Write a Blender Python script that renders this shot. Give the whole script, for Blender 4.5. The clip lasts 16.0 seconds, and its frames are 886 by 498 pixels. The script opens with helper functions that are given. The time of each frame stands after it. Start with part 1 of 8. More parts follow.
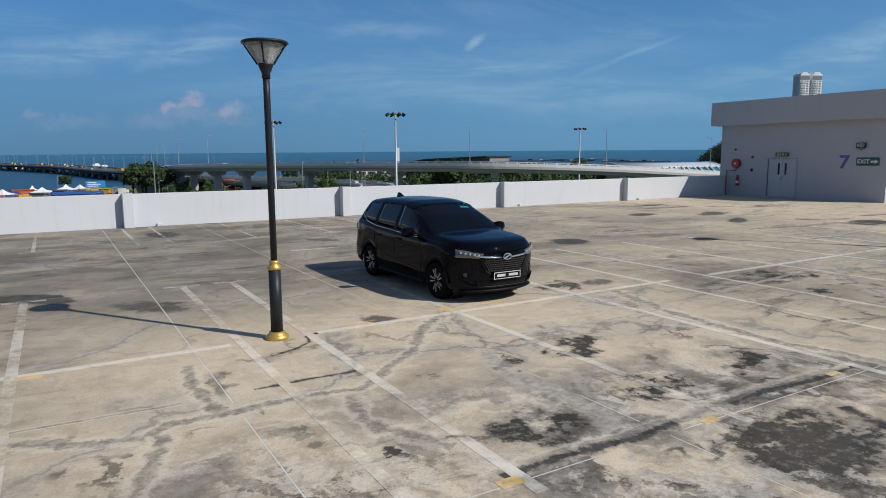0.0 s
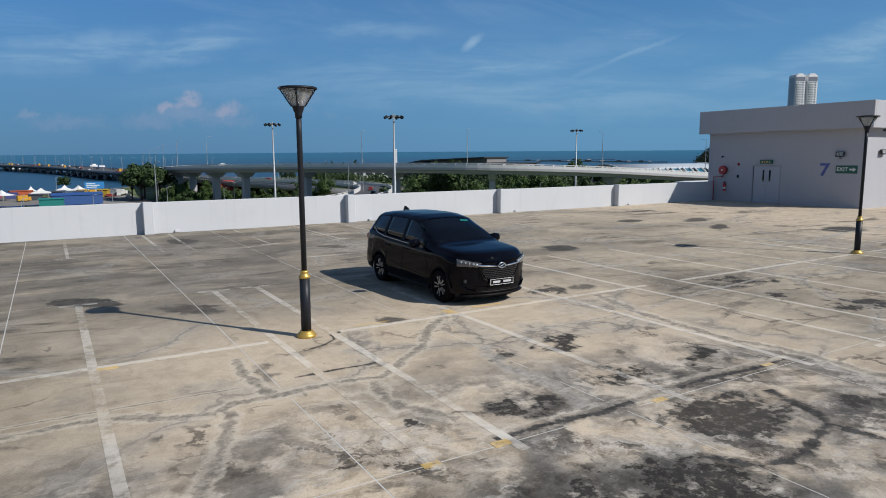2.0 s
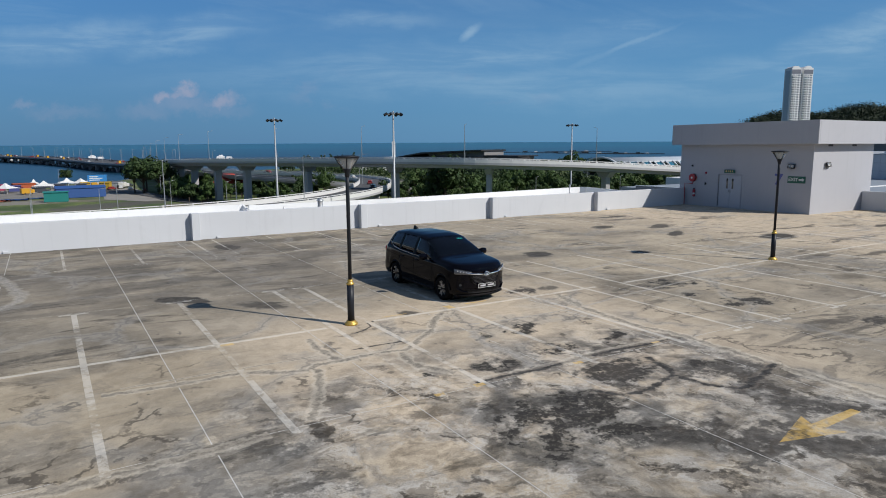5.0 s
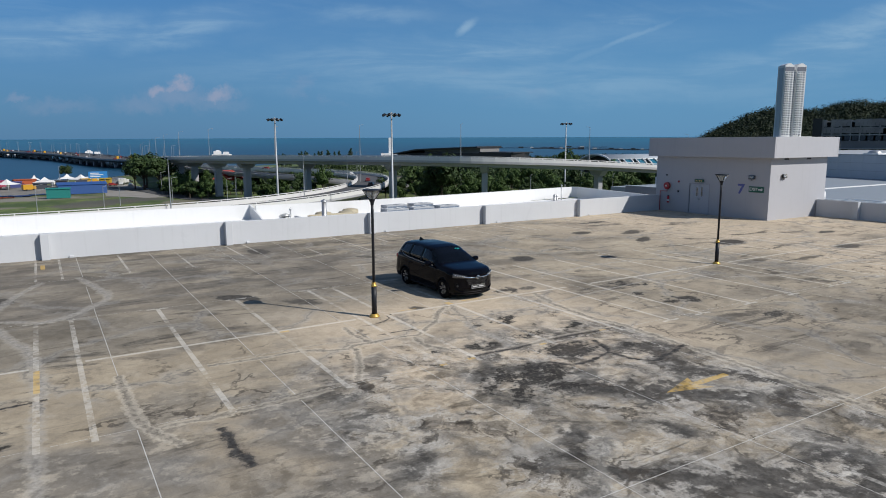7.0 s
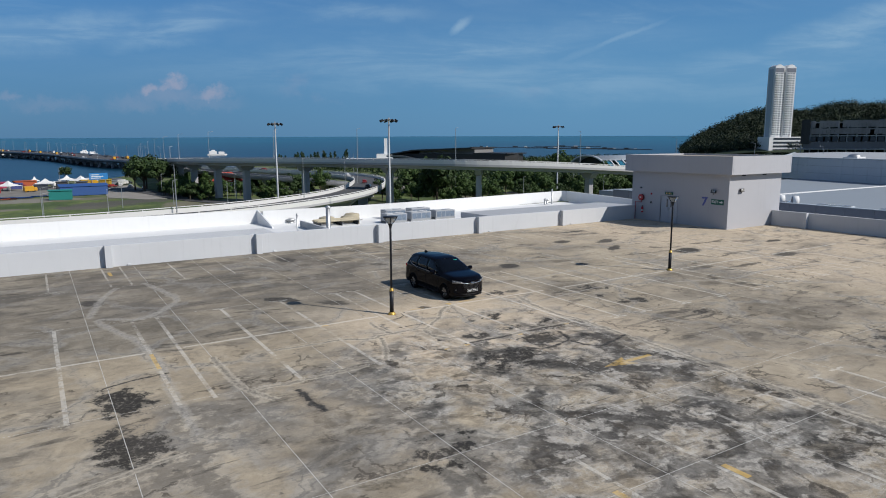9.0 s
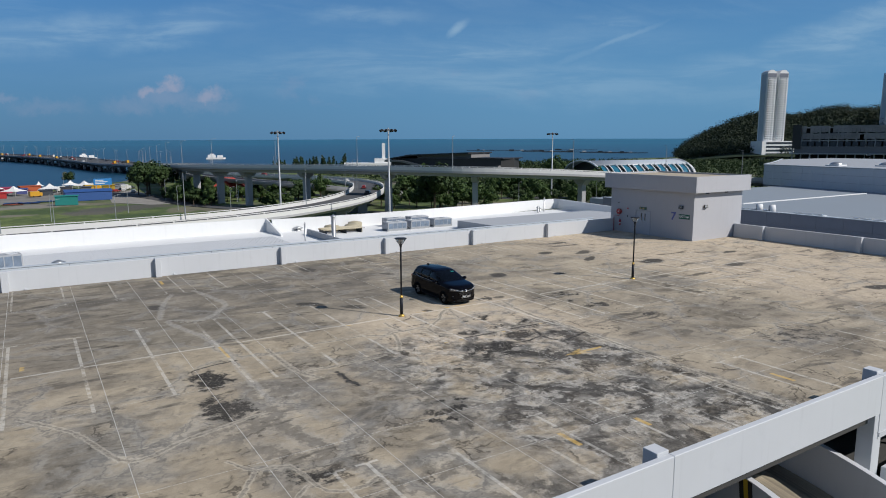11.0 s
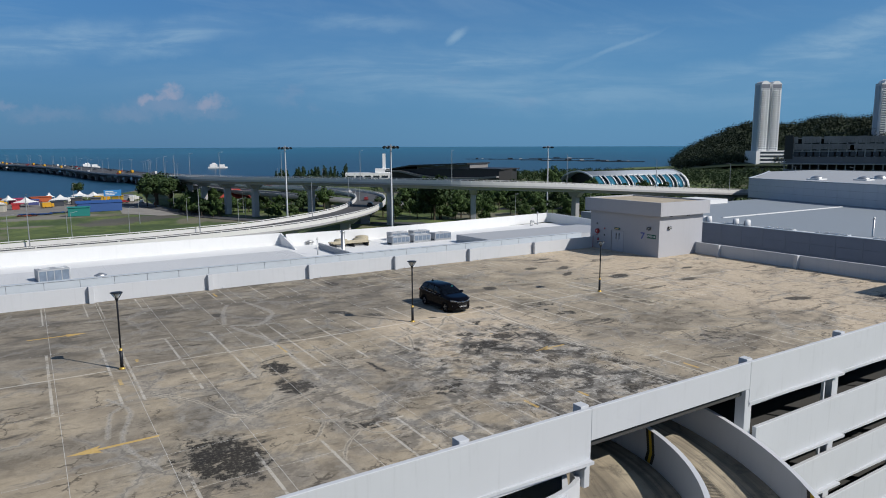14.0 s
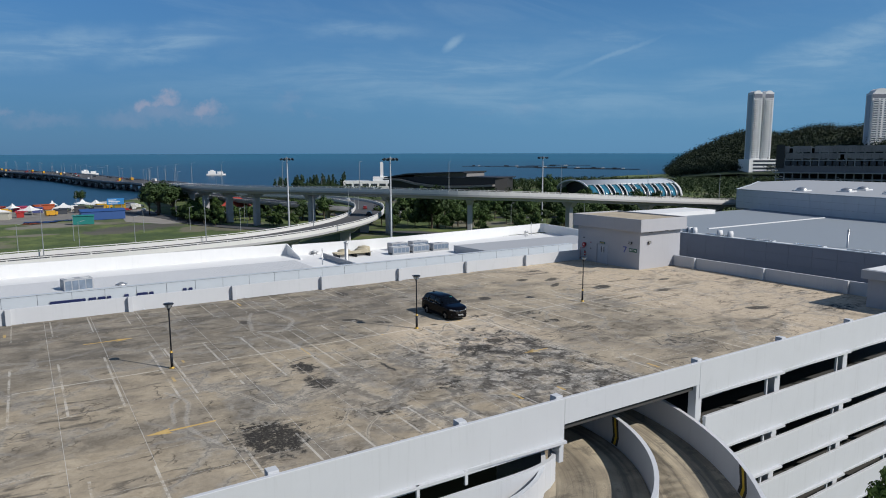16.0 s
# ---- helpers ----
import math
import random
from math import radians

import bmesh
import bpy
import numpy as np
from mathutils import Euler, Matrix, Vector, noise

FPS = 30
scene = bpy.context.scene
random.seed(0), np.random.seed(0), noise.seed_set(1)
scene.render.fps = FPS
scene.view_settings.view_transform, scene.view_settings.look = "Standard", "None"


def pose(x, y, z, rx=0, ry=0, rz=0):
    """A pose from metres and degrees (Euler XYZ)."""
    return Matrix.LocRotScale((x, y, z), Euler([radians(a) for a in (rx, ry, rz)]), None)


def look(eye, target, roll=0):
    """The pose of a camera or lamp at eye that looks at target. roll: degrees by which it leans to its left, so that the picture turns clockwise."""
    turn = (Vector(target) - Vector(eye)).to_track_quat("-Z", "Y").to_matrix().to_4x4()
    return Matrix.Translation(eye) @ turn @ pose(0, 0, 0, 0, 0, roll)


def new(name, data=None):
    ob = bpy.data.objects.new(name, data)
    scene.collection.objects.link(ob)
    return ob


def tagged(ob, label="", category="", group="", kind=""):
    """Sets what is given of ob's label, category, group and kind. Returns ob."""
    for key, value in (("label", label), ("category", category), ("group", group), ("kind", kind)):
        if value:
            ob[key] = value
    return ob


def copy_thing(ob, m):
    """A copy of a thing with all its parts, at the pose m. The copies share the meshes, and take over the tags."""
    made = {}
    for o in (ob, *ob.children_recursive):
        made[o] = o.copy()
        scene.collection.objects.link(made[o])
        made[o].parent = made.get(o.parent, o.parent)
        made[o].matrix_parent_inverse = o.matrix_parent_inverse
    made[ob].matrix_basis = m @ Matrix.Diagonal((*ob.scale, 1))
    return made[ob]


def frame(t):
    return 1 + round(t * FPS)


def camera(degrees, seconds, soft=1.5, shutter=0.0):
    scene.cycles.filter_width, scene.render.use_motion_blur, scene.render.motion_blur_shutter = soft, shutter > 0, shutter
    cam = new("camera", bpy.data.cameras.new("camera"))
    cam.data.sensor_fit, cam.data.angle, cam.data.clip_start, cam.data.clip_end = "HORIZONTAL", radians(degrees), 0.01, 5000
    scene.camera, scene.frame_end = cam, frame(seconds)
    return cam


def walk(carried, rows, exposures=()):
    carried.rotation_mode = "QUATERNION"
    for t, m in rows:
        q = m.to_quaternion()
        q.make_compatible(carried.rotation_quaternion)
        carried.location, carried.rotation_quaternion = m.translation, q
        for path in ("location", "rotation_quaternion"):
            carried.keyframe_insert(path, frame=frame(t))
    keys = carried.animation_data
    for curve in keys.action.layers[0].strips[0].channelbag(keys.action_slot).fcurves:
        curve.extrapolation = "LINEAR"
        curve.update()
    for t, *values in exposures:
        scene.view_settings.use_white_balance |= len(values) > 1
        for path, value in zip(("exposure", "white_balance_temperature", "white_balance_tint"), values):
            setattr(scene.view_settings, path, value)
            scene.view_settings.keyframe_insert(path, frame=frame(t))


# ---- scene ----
cam = camera(68.1, 16.0, soft=1.0)
PATH = [
    (0, (-2.409, -8.348, 2.355), (-1.397, -6.645, 2.077), -0.4),
    (1.5, (-3.008, -9.209, 2.624), (-1.991, -7.509, 2.348), -0.4),
    (3.5, (-4.3, -11.225, 3.251), (-3.277, -9.531, 2.962), -0.3),
    (4.1, (-4.792, -12.037, 3.503), (-3.772, -10.343, 3.208), -0.4),
    (7, (-8.171, -17.247, 5.112), (-7.139, -15.564, 4.792), -0.2),
    (7.5, (-8.842, -18.266, 5.415), (-7.809, -16.584, 5.095), -0.3),
    (9, (-11.29, -21.798, 6.554), (-10.244, -20.124, 6.23), -0.2),
    (11.5, (-15.433, -28.178, 8.544), (-14.378, -26.508, 8.23), -0.2),
    (12.5, (-17.02, -30.64, 9.286), (-15.964, -28.97, 8.978), -0.2),
    (14.5, (-20.217, -35.335, 10.751), (-19.157, -33.664, 10.461), -0.2),
    (16, (-22.683, -38.836, 11.903), (-21.614, -37.168, 11.627), -0.1),
]
walk(cam, [(t, look(e, g, r)) for t, e, g, r in PATH], [(0, -0.06), (16, -0.16)])

# ---- sky and sun ----
SUN_EL, SUN_AZ = radians(39.5), math.atan2(2.47, -3.6)
world = bpy.data.worlds.new("sky")
scene.world = world
world.use_nodes = True


def build_sky():
    nt = world.node_tree
    nt.nodes.clear()
    N, K = nt.nodes.new, nt.links.new
    out, bg = N("ShaderNodeOutputWorld"), N("ShaderNodeBackground")
    sky = N("ShaderNodeTexSky")
    sky.sky_type, sky.sun_disc = "NISHITA", False
    sky.sun_elevation, sky.sun_rotation = SUN_EL, SUN_AZ
    sky.air_density, sky.dust_density, sky.ozone_density, sky.altitude = 1.0, 0.6, 3.0, 0
    bg.inputs["Strength"].default_value = 0.08
    tc, sep = N("ShaderNodeTexCoord"), N("ShaderNodeSeparateXYZ")
    K(tc.outputs["Generated"], sep.inputs[0])

    def m(op, a, b=0.0, c=0.0):
        n = N("ShaderNodeMath")
        n.operation = op
        for i, v in enumerate((a, b, c)):
            if isinstance(v, (int, float)):
                n.inputs[i].default_value = v
            else:
                K(v, n.inputs[i])
        return n.outputs[0]

    def smooth(v, lo, hi):
        n = N("ShaderNodeMapRange")
        n.interpolation_type = "SMOOTHSTEP"
        K(v, n.inputs[0])
        n.inputs[1].default_value, n.inputs[2].default_value = lo, hi
        return n.outputs[0]

    def noise_at(vec, scale, detail, rough=0.55, distortion=0.0):
        n = N("ShaderNodeTexNoise")
        K(vec, n.inputs["Vector"])
        n.inputs["Scale"].default_value, n.inputs["Detail"].default_value = scale, detail
        n.inputs["Roughness"].default_value, n.inputs["Distortion"].default_value = rough, distortion
        return n.outputs["Fac"]

    up = m("MAXIMUM", sep.outputs[2], 0.0)
    # cirrus: the direction laid on a high sheet, drawn out along the wind
    den = m("ADD", up, 0.12)
    comb = N("ShaderNodeCombineXYZ")
    K(m("DIVIDE", sep.outputs[0], den), comb.inputs[0])
    K(m("DIVIDE", sep.outputs[1], den), comb.inputs[1])
    mp = N("ShaderNodeMapping")
    mp.inputs["Rotation"].default_value = (0, 0, radians(38))
    mp.inputs["Scale"].default_value = (0.7, 1.7, 1)
    mp.inputs["Location"].default_value = (3.1, 0.4, 0)
    K(comb.outputs[0], mp.inputs[0])
    wisps = m("MULTIPLY", smooth(noise_at(mp.outputs[0], 1.1, 9, 0.64, 1.1), 0.44, 0.7), smooth(noise_at(comb.outputs[0], 0.45, 3), 0.36, 0.56))
    wisps = m("MULTIPLY", wisps, smooth(up, 0.05, 0.2))

    # the clouds over the strait, placed to fit the camera's view, on its view plane
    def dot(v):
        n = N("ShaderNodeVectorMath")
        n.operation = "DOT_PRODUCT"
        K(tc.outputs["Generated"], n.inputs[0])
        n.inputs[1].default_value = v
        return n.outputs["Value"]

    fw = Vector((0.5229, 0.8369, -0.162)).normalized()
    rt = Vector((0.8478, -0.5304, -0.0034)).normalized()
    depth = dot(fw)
    view_side = smooth(depth, 0.55, 0.72)
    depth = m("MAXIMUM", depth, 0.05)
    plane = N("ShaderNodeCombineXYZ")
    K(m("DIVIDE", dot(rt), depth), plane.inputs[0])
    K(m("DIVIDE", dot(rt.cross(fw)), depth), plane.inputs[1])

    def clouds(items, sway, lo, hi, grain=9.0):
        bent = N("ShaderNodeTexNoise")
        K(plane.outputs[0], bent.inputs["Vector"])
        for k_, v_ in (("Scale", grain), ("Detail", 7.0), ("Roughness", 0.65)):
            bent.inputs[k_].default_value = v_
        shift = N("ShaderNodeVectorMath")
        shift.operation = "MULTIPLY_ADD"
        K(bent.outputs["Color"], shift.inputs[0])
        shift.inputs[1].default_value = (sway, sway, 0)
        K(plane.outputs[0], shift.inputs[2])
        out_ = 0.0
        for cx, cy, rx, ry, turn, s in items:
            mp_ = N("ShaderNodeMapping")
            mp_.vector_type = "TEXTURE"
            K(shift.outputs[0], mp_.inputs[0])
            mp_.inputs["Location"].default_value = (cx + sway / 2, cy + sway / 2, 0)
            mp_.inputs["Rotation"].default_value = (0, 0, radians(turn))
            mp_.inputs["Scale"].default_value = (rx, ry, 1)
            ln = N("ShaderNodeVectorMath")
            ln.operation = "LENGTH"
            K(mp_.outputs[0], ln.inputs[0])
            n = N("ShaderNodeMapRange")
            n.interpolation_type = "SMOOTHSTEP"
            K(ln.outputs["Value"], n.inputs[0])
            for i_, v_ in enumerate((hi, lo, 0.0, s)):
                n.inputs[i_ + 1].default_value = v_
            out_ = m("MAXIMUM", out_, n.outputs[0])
        return m("MULTIPLY", out_, view_side)

    def streaky(turn, along, across, lo, hi):
        mp_ = N("ShaderNodeMapping")
        mp_.inputs["Rotation"].default_value = (0, 0, radians(-turn))
        mp_.inputs["Scale"].default_value = (along, across, 1)
        K(plane.outputs[0], mp_.inputs[0])
        return smooth(noise_at(mp_.outputs[0], 1.0, 9, 0.62, 0.5), lo, hi)

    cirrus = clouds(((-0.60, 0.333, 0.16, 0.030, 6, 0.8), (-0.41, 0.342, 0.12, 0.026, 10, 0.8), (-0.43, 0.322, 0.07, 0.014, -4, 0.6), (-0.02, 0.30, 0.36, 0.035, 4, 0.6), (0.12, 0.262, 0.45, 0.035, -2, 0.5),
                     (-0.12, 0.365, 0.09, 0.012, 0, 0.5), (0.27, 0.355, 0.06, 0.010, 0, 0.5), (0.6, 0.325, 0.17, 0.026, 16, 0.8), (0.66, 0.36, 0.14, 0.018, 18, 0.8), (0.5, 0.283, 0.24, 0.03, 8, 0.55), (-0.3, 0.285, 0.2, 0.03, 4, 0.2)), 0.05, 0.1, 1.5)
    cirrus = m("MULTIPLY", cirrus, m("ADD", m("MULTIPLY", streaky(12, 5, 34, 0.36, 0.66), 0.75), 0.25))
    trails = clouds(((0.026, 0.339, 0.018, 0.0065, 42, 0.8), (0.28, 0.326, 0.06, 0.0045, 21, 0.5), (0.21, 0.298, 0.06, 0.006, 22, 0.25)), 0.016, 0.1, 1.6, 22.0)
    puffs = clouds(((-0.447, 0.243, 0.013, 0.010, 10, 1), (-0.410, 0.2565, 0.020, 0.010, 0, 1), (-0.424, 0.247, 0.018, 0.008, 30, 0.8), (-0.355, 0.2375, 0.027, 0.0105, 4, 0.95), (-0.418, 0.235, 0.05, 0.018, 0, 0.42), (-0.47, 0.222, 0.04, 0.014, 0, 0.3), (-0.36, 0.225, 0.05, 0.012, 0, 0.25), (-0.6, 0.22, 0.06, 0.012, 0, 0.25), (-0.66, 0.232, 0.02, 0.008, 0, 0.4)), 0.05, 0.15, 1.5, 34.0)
    behind = m("SUBTRACT", 1.0, m("MULTIPLY", view_side, 0.8))
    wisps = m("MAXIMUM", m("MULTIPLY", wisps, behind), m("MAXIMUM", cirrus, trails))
    # a thin veil low over the sea
    flat = N("ShaderNodeMapping")
    flat.inputs["Scale"].default_value = (1.6, 1.6, 9)
    K(tc.outputs["Generated"], flat.inputs[0])
    veil = m("MULTIPLY", smooth(noise_at(flat.outputs[0], 1.7, 6, 0.6, 0.4), 0.42, 0.75), m("SUBTRACT", smooth(up, 0.03, 0.13), smooth(up, 0.16, 0.34)))
    # small heaped clouds far out
    puff = N("ShaderNodeMapping")
    puff.inputs["Scale"].default_value = (1, 1, 1.7)
    K(tc.outputs["Generated"], puff.inputs[0])
    heap = m("MULTIPLY", smooth(noise_at(puff.outputs[0], 13, 7, 0.6), 0.54, 0.68), m("SUBTRACT", smooth(up, 0.035, 0.075), smooth(up, 0.085, 0.125)))
    heap = m("MULTIPLY", heap, smooth(noise_at(tc.outputs["Generated"], 3.3, 2), 0.5, 0.62))
    heap = m("MAXIMUM", m("MULTIPLY", heap, behind), puffs)

    def over(fac, under, colour):
        n = N("ShaderNodeMix")
        n.data_type = "RGBA"
        K(fac, n.inputs[0])
        K(under, n.inputs[6])
        n.inputs[7].default_value = (*colour, 1)
        return n.outputs[2]

    tint = N("ShaderNodeMix")
    tint.data_type, tint.blend_type = "RGBA", "MULTIPLY"
    tint.inputs[0].default_value = 1.0
    tint.inputs[7].default_value = (0.45, 0.85, 1.2, 1)
    K(sky.outputs[0], tint.inputs[6])
    # the haze is brighter toward the open strait than over the bridge
    hz = N("ShaderNodeMix")
    hz.data_type = "RGBA"
    K(smooth(dot(rt), -0.55, 0.3), hz.inputs[0])
    hz.inputs[6].default_value, hz.inputs[7].default_value = (1.02, 2.5, 5.0, 1), (1.5, 3.75, 6.8, 1)
    hm = N("ShaderNodeMix")
    hm.data_type = "RGBA"
    K(m("MULTIPLY", m("SUBTRACT", 1.0, smooth(up, 0.0, 0.33)), 0.8), hm.inputs[0])
    K(tint.outputs[2], hm.inputs[6])
    K(hz.outputs[2], hm.inputs[7])
    haze = hm.outputs[2]
    c = over(m("MULTIPLY", wisps, 0.55), haze, (5.2, 7.4, 9.2))
    c = over(m("MULTIPLY", m("MULTIPLY", veil, behind), 0.52), c, (4.2, 5.9, 7.6))
    c = over(m("MULTIPLY", heap, 0.6), c, (5.0, 5.1, 6.6))
    # an unseen milky veil added outside the view, to make the fill light less blue
    c = over(m("MULTIPLY", m("SUBTRACT", 1.0, view_side), 0.35), c, (2.3, 2.7, 3.3))
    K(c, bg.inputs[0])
    K(bg.outputs[0], out.inputs[0])


build_sky()
sun = new("sun", bpy.data.lights.new("sun", "SUN"))
sun.data.energy, sun.data.angle, sun.data.color = 5.0, radians(0.53), (1.0, 0.95, 0.88)
sun.matrix_world = look((2.47 * 20, -3.6 * 20, 3.6 * 20), (0, 0, 0))

# ---- helpers of this scene ----
def part(name, bm, material, parent=None, label="", smooth=False, loc=(0, 0, 0)):
    me = bpy.data.meshes.new(name)
    bm.to_mesh(me)
    bm.free()
    me.materials.append(material)
    if smooth:
        for p in me.polygons:
            p.use_smooth = True
    ob = new(name, me)
    ob.location = loc
    ob.parent = parent
    return tagged(ob, label)


def piece(name, me, parent, loc=(0, 0, 0), rz=0.0, scale=(1, 1, 1)):
    ob = new(name, me)
    ob.parent, ob.location, ob.scale = parent, loc, scale
    ob.rotation_euler = (0, 0, rz)
    return ob


def thing(name, label, category, loc=(0, 0, 0), rz=0.0, group="", kind=""):
    ob = new(name)
    ob.location = loc
    ob.rotation_euler = (0, 0, rz)
    ob.empty_display_size = 0.2
    return tagged(ob, label, category, group, kind)


def mesh_from(name, verts, faces, material, smooth=False):
    me = bpy.data.meshes.new(name)
    me.from_pydata([tuple(v) for v in verts], [], [tuple(f) for f in faces])
    me.materials.append(material)
    if smooth:
        for p in me.polygons:
            p.use_smooth = True
    me.update()
    return me


def B():
    return bmesh.new()


def box(bm, x0, x1, y0, y1, z0, z1, bevel=0.0, m=None):
    vs = [bm.verts.new((x, y, z)) for z in (z0, z1) for y in (y0, y1) for x in (x0, x1)]
    fs = [bm.faces.new([vs[i] for i in f]) for f in ((0, 2, 3, 1), (4, 5, 7, 6), (0, 1, 5, 4), (2, 6, 7, 3), (0, 4, 6, 2), (1, 3, 7, 5))]
    if bevel:
        es = list({e for f in fs for e in f.edges})
        r = bmesh.ops.bevel(bm, geom=es, offset=bevel, segments=1, affect="EDGES")
        vs = list({v for f in r["faces"] for v in f.verts} | {v for v in vs if v.is_valid})
    if m is not None:
        bmesh.ops.transform(bm, matrix=m, verts=vs)
    return bm


def prism(bm, pts, z0, z1):
    """A plan polygon, counter-clockwise, raised from z0 to z1."""
    lo = [bm.verts.new((x, y, z0)) for x, y in pts]
    hi = [bm.verts.new((x, y, z1)) for x, y in pts]
    bm.faces.new(lo[::-1])
    bm.faces.new(hi)
    n = len(pts)
    for i in range(n):
        bm.faces.new((lo[i], lo[(i + 1) % n], hi[(i + 1) % n], hi[i]))
    return bm


def lathe(bm, profile, seg=20, at=(0, 0, 0), m=None, cap=True):
    rings = []
    for r, z in profile:
        rings.append([bm.verts.new((at[0] + r * math.cos(2 * math.pi * i / seg), at[1] + r * math.sin(2 * math.pi * i / seg), at[2] + z)) for i in range(seg)])
    for a, b in zip(rings, rings[1:]):
        for i in range(seg):
            bm.faces.new((a[i], a[(i + 1) % seg], b[(i + 1) % seg], b[i]))
    if cap:
        bm.faces.new(rings[0][::-1])
        bm.faces.new(rings[-1])
    if m is not None:
        bmesh.ops.transform(bm, matrix=m, verts=[v for r in rings for v in r])
    return bm


def tube(bm, path, r, seg=8):
    """A round bar along a path; r may be a number or a radius for each point."""
    pts = [Vector(p) for p in path]
    rings = []
    for i, p in enumerate(pts):
        d = (pts[min(i + 1, len(pts) - 1)] - pts[max(i - 1, 0)]).normalized()
        side = d.cross(Vector((0, 0, 1)) if abs(d.z) < 0.95 else Vector((1, 0, 0))).normalized()
        up = side.cross(d)
        rr = r[i] if isinstance(r, (list, tuple)) else r
        rings.append([bm.verts.new(p + rr * (math.cos(2 * math.pi * k / seg) * side + math.sin(2 * math.pi * k / seg) * up)) for k in range(seg)])
    for a, b in zip(rings, rings[1:]):
        for k in range(seg):
            bm.faces.new((a[k], a[(k + 1) % seg], b[(k + 1) % seg], b[k]))
    bm.faces.new(rings[0][::-1])
    bm.faces.new(rings[-1])
    return bm


def spline(pts, step):
    """Catmull-Rom through the points, sampled about every step metres."""
    P = [Vector(p) for p in pts]
    P = [2 * P[0] - P[1]] + P + [2 * P[-1] - P[-2]]
    out = []
    for i in range(1, len(P) - 2):
        n = max(1, int((P[i + 1] - P[i]).length / step))
        for k in range(n):
            t = k / n
            a, b, c, d = P[i - 1], P[i], P[i + 1], P[i + 2]
            out.append(0.5 * (2 * b + (c - a) * t + (2 * a - 5 * b + 4 * c - d) * t * t + (3 * b - a - 3 * c + d) * t ** 3))
    out.append(P[-2])
    return out


def sides(path):
    """The level unit vector to the right of the way, at each point."""
    out = []
    for i in range(len(path)):
        d = path[min(i + 1, len(path) - 1)] - path[max(i - 1, 0)]
        out.append(Vector((d.y, -d.x, 0)).normalized())
    return out


def sweep(bm, path, profile, closed=True):
    """A profile of (right, up) pairs, counter-clockwise seen along the way, carried along a path."""
    rings = [[bm.verts.new(p + s * a + Vector((0, 0, b))) for a, b in profile] for p, s in zip(path, sides(path))]
    n = len(profile)
    for a, b in zip(rings, rings[1:]):
        for k in range(n if closed else n - 1):
            bm.faces.new((a[k], b[k], b[(k + 1) % n], a[(k + 1) % n]))
    if closed:
        bm.faces.new(rings[0])
        bm.faces.new(rings[-1][::-1])
    bmesh.ops.recalc_face_normals(bm, faces=bm.faces)
    return bm


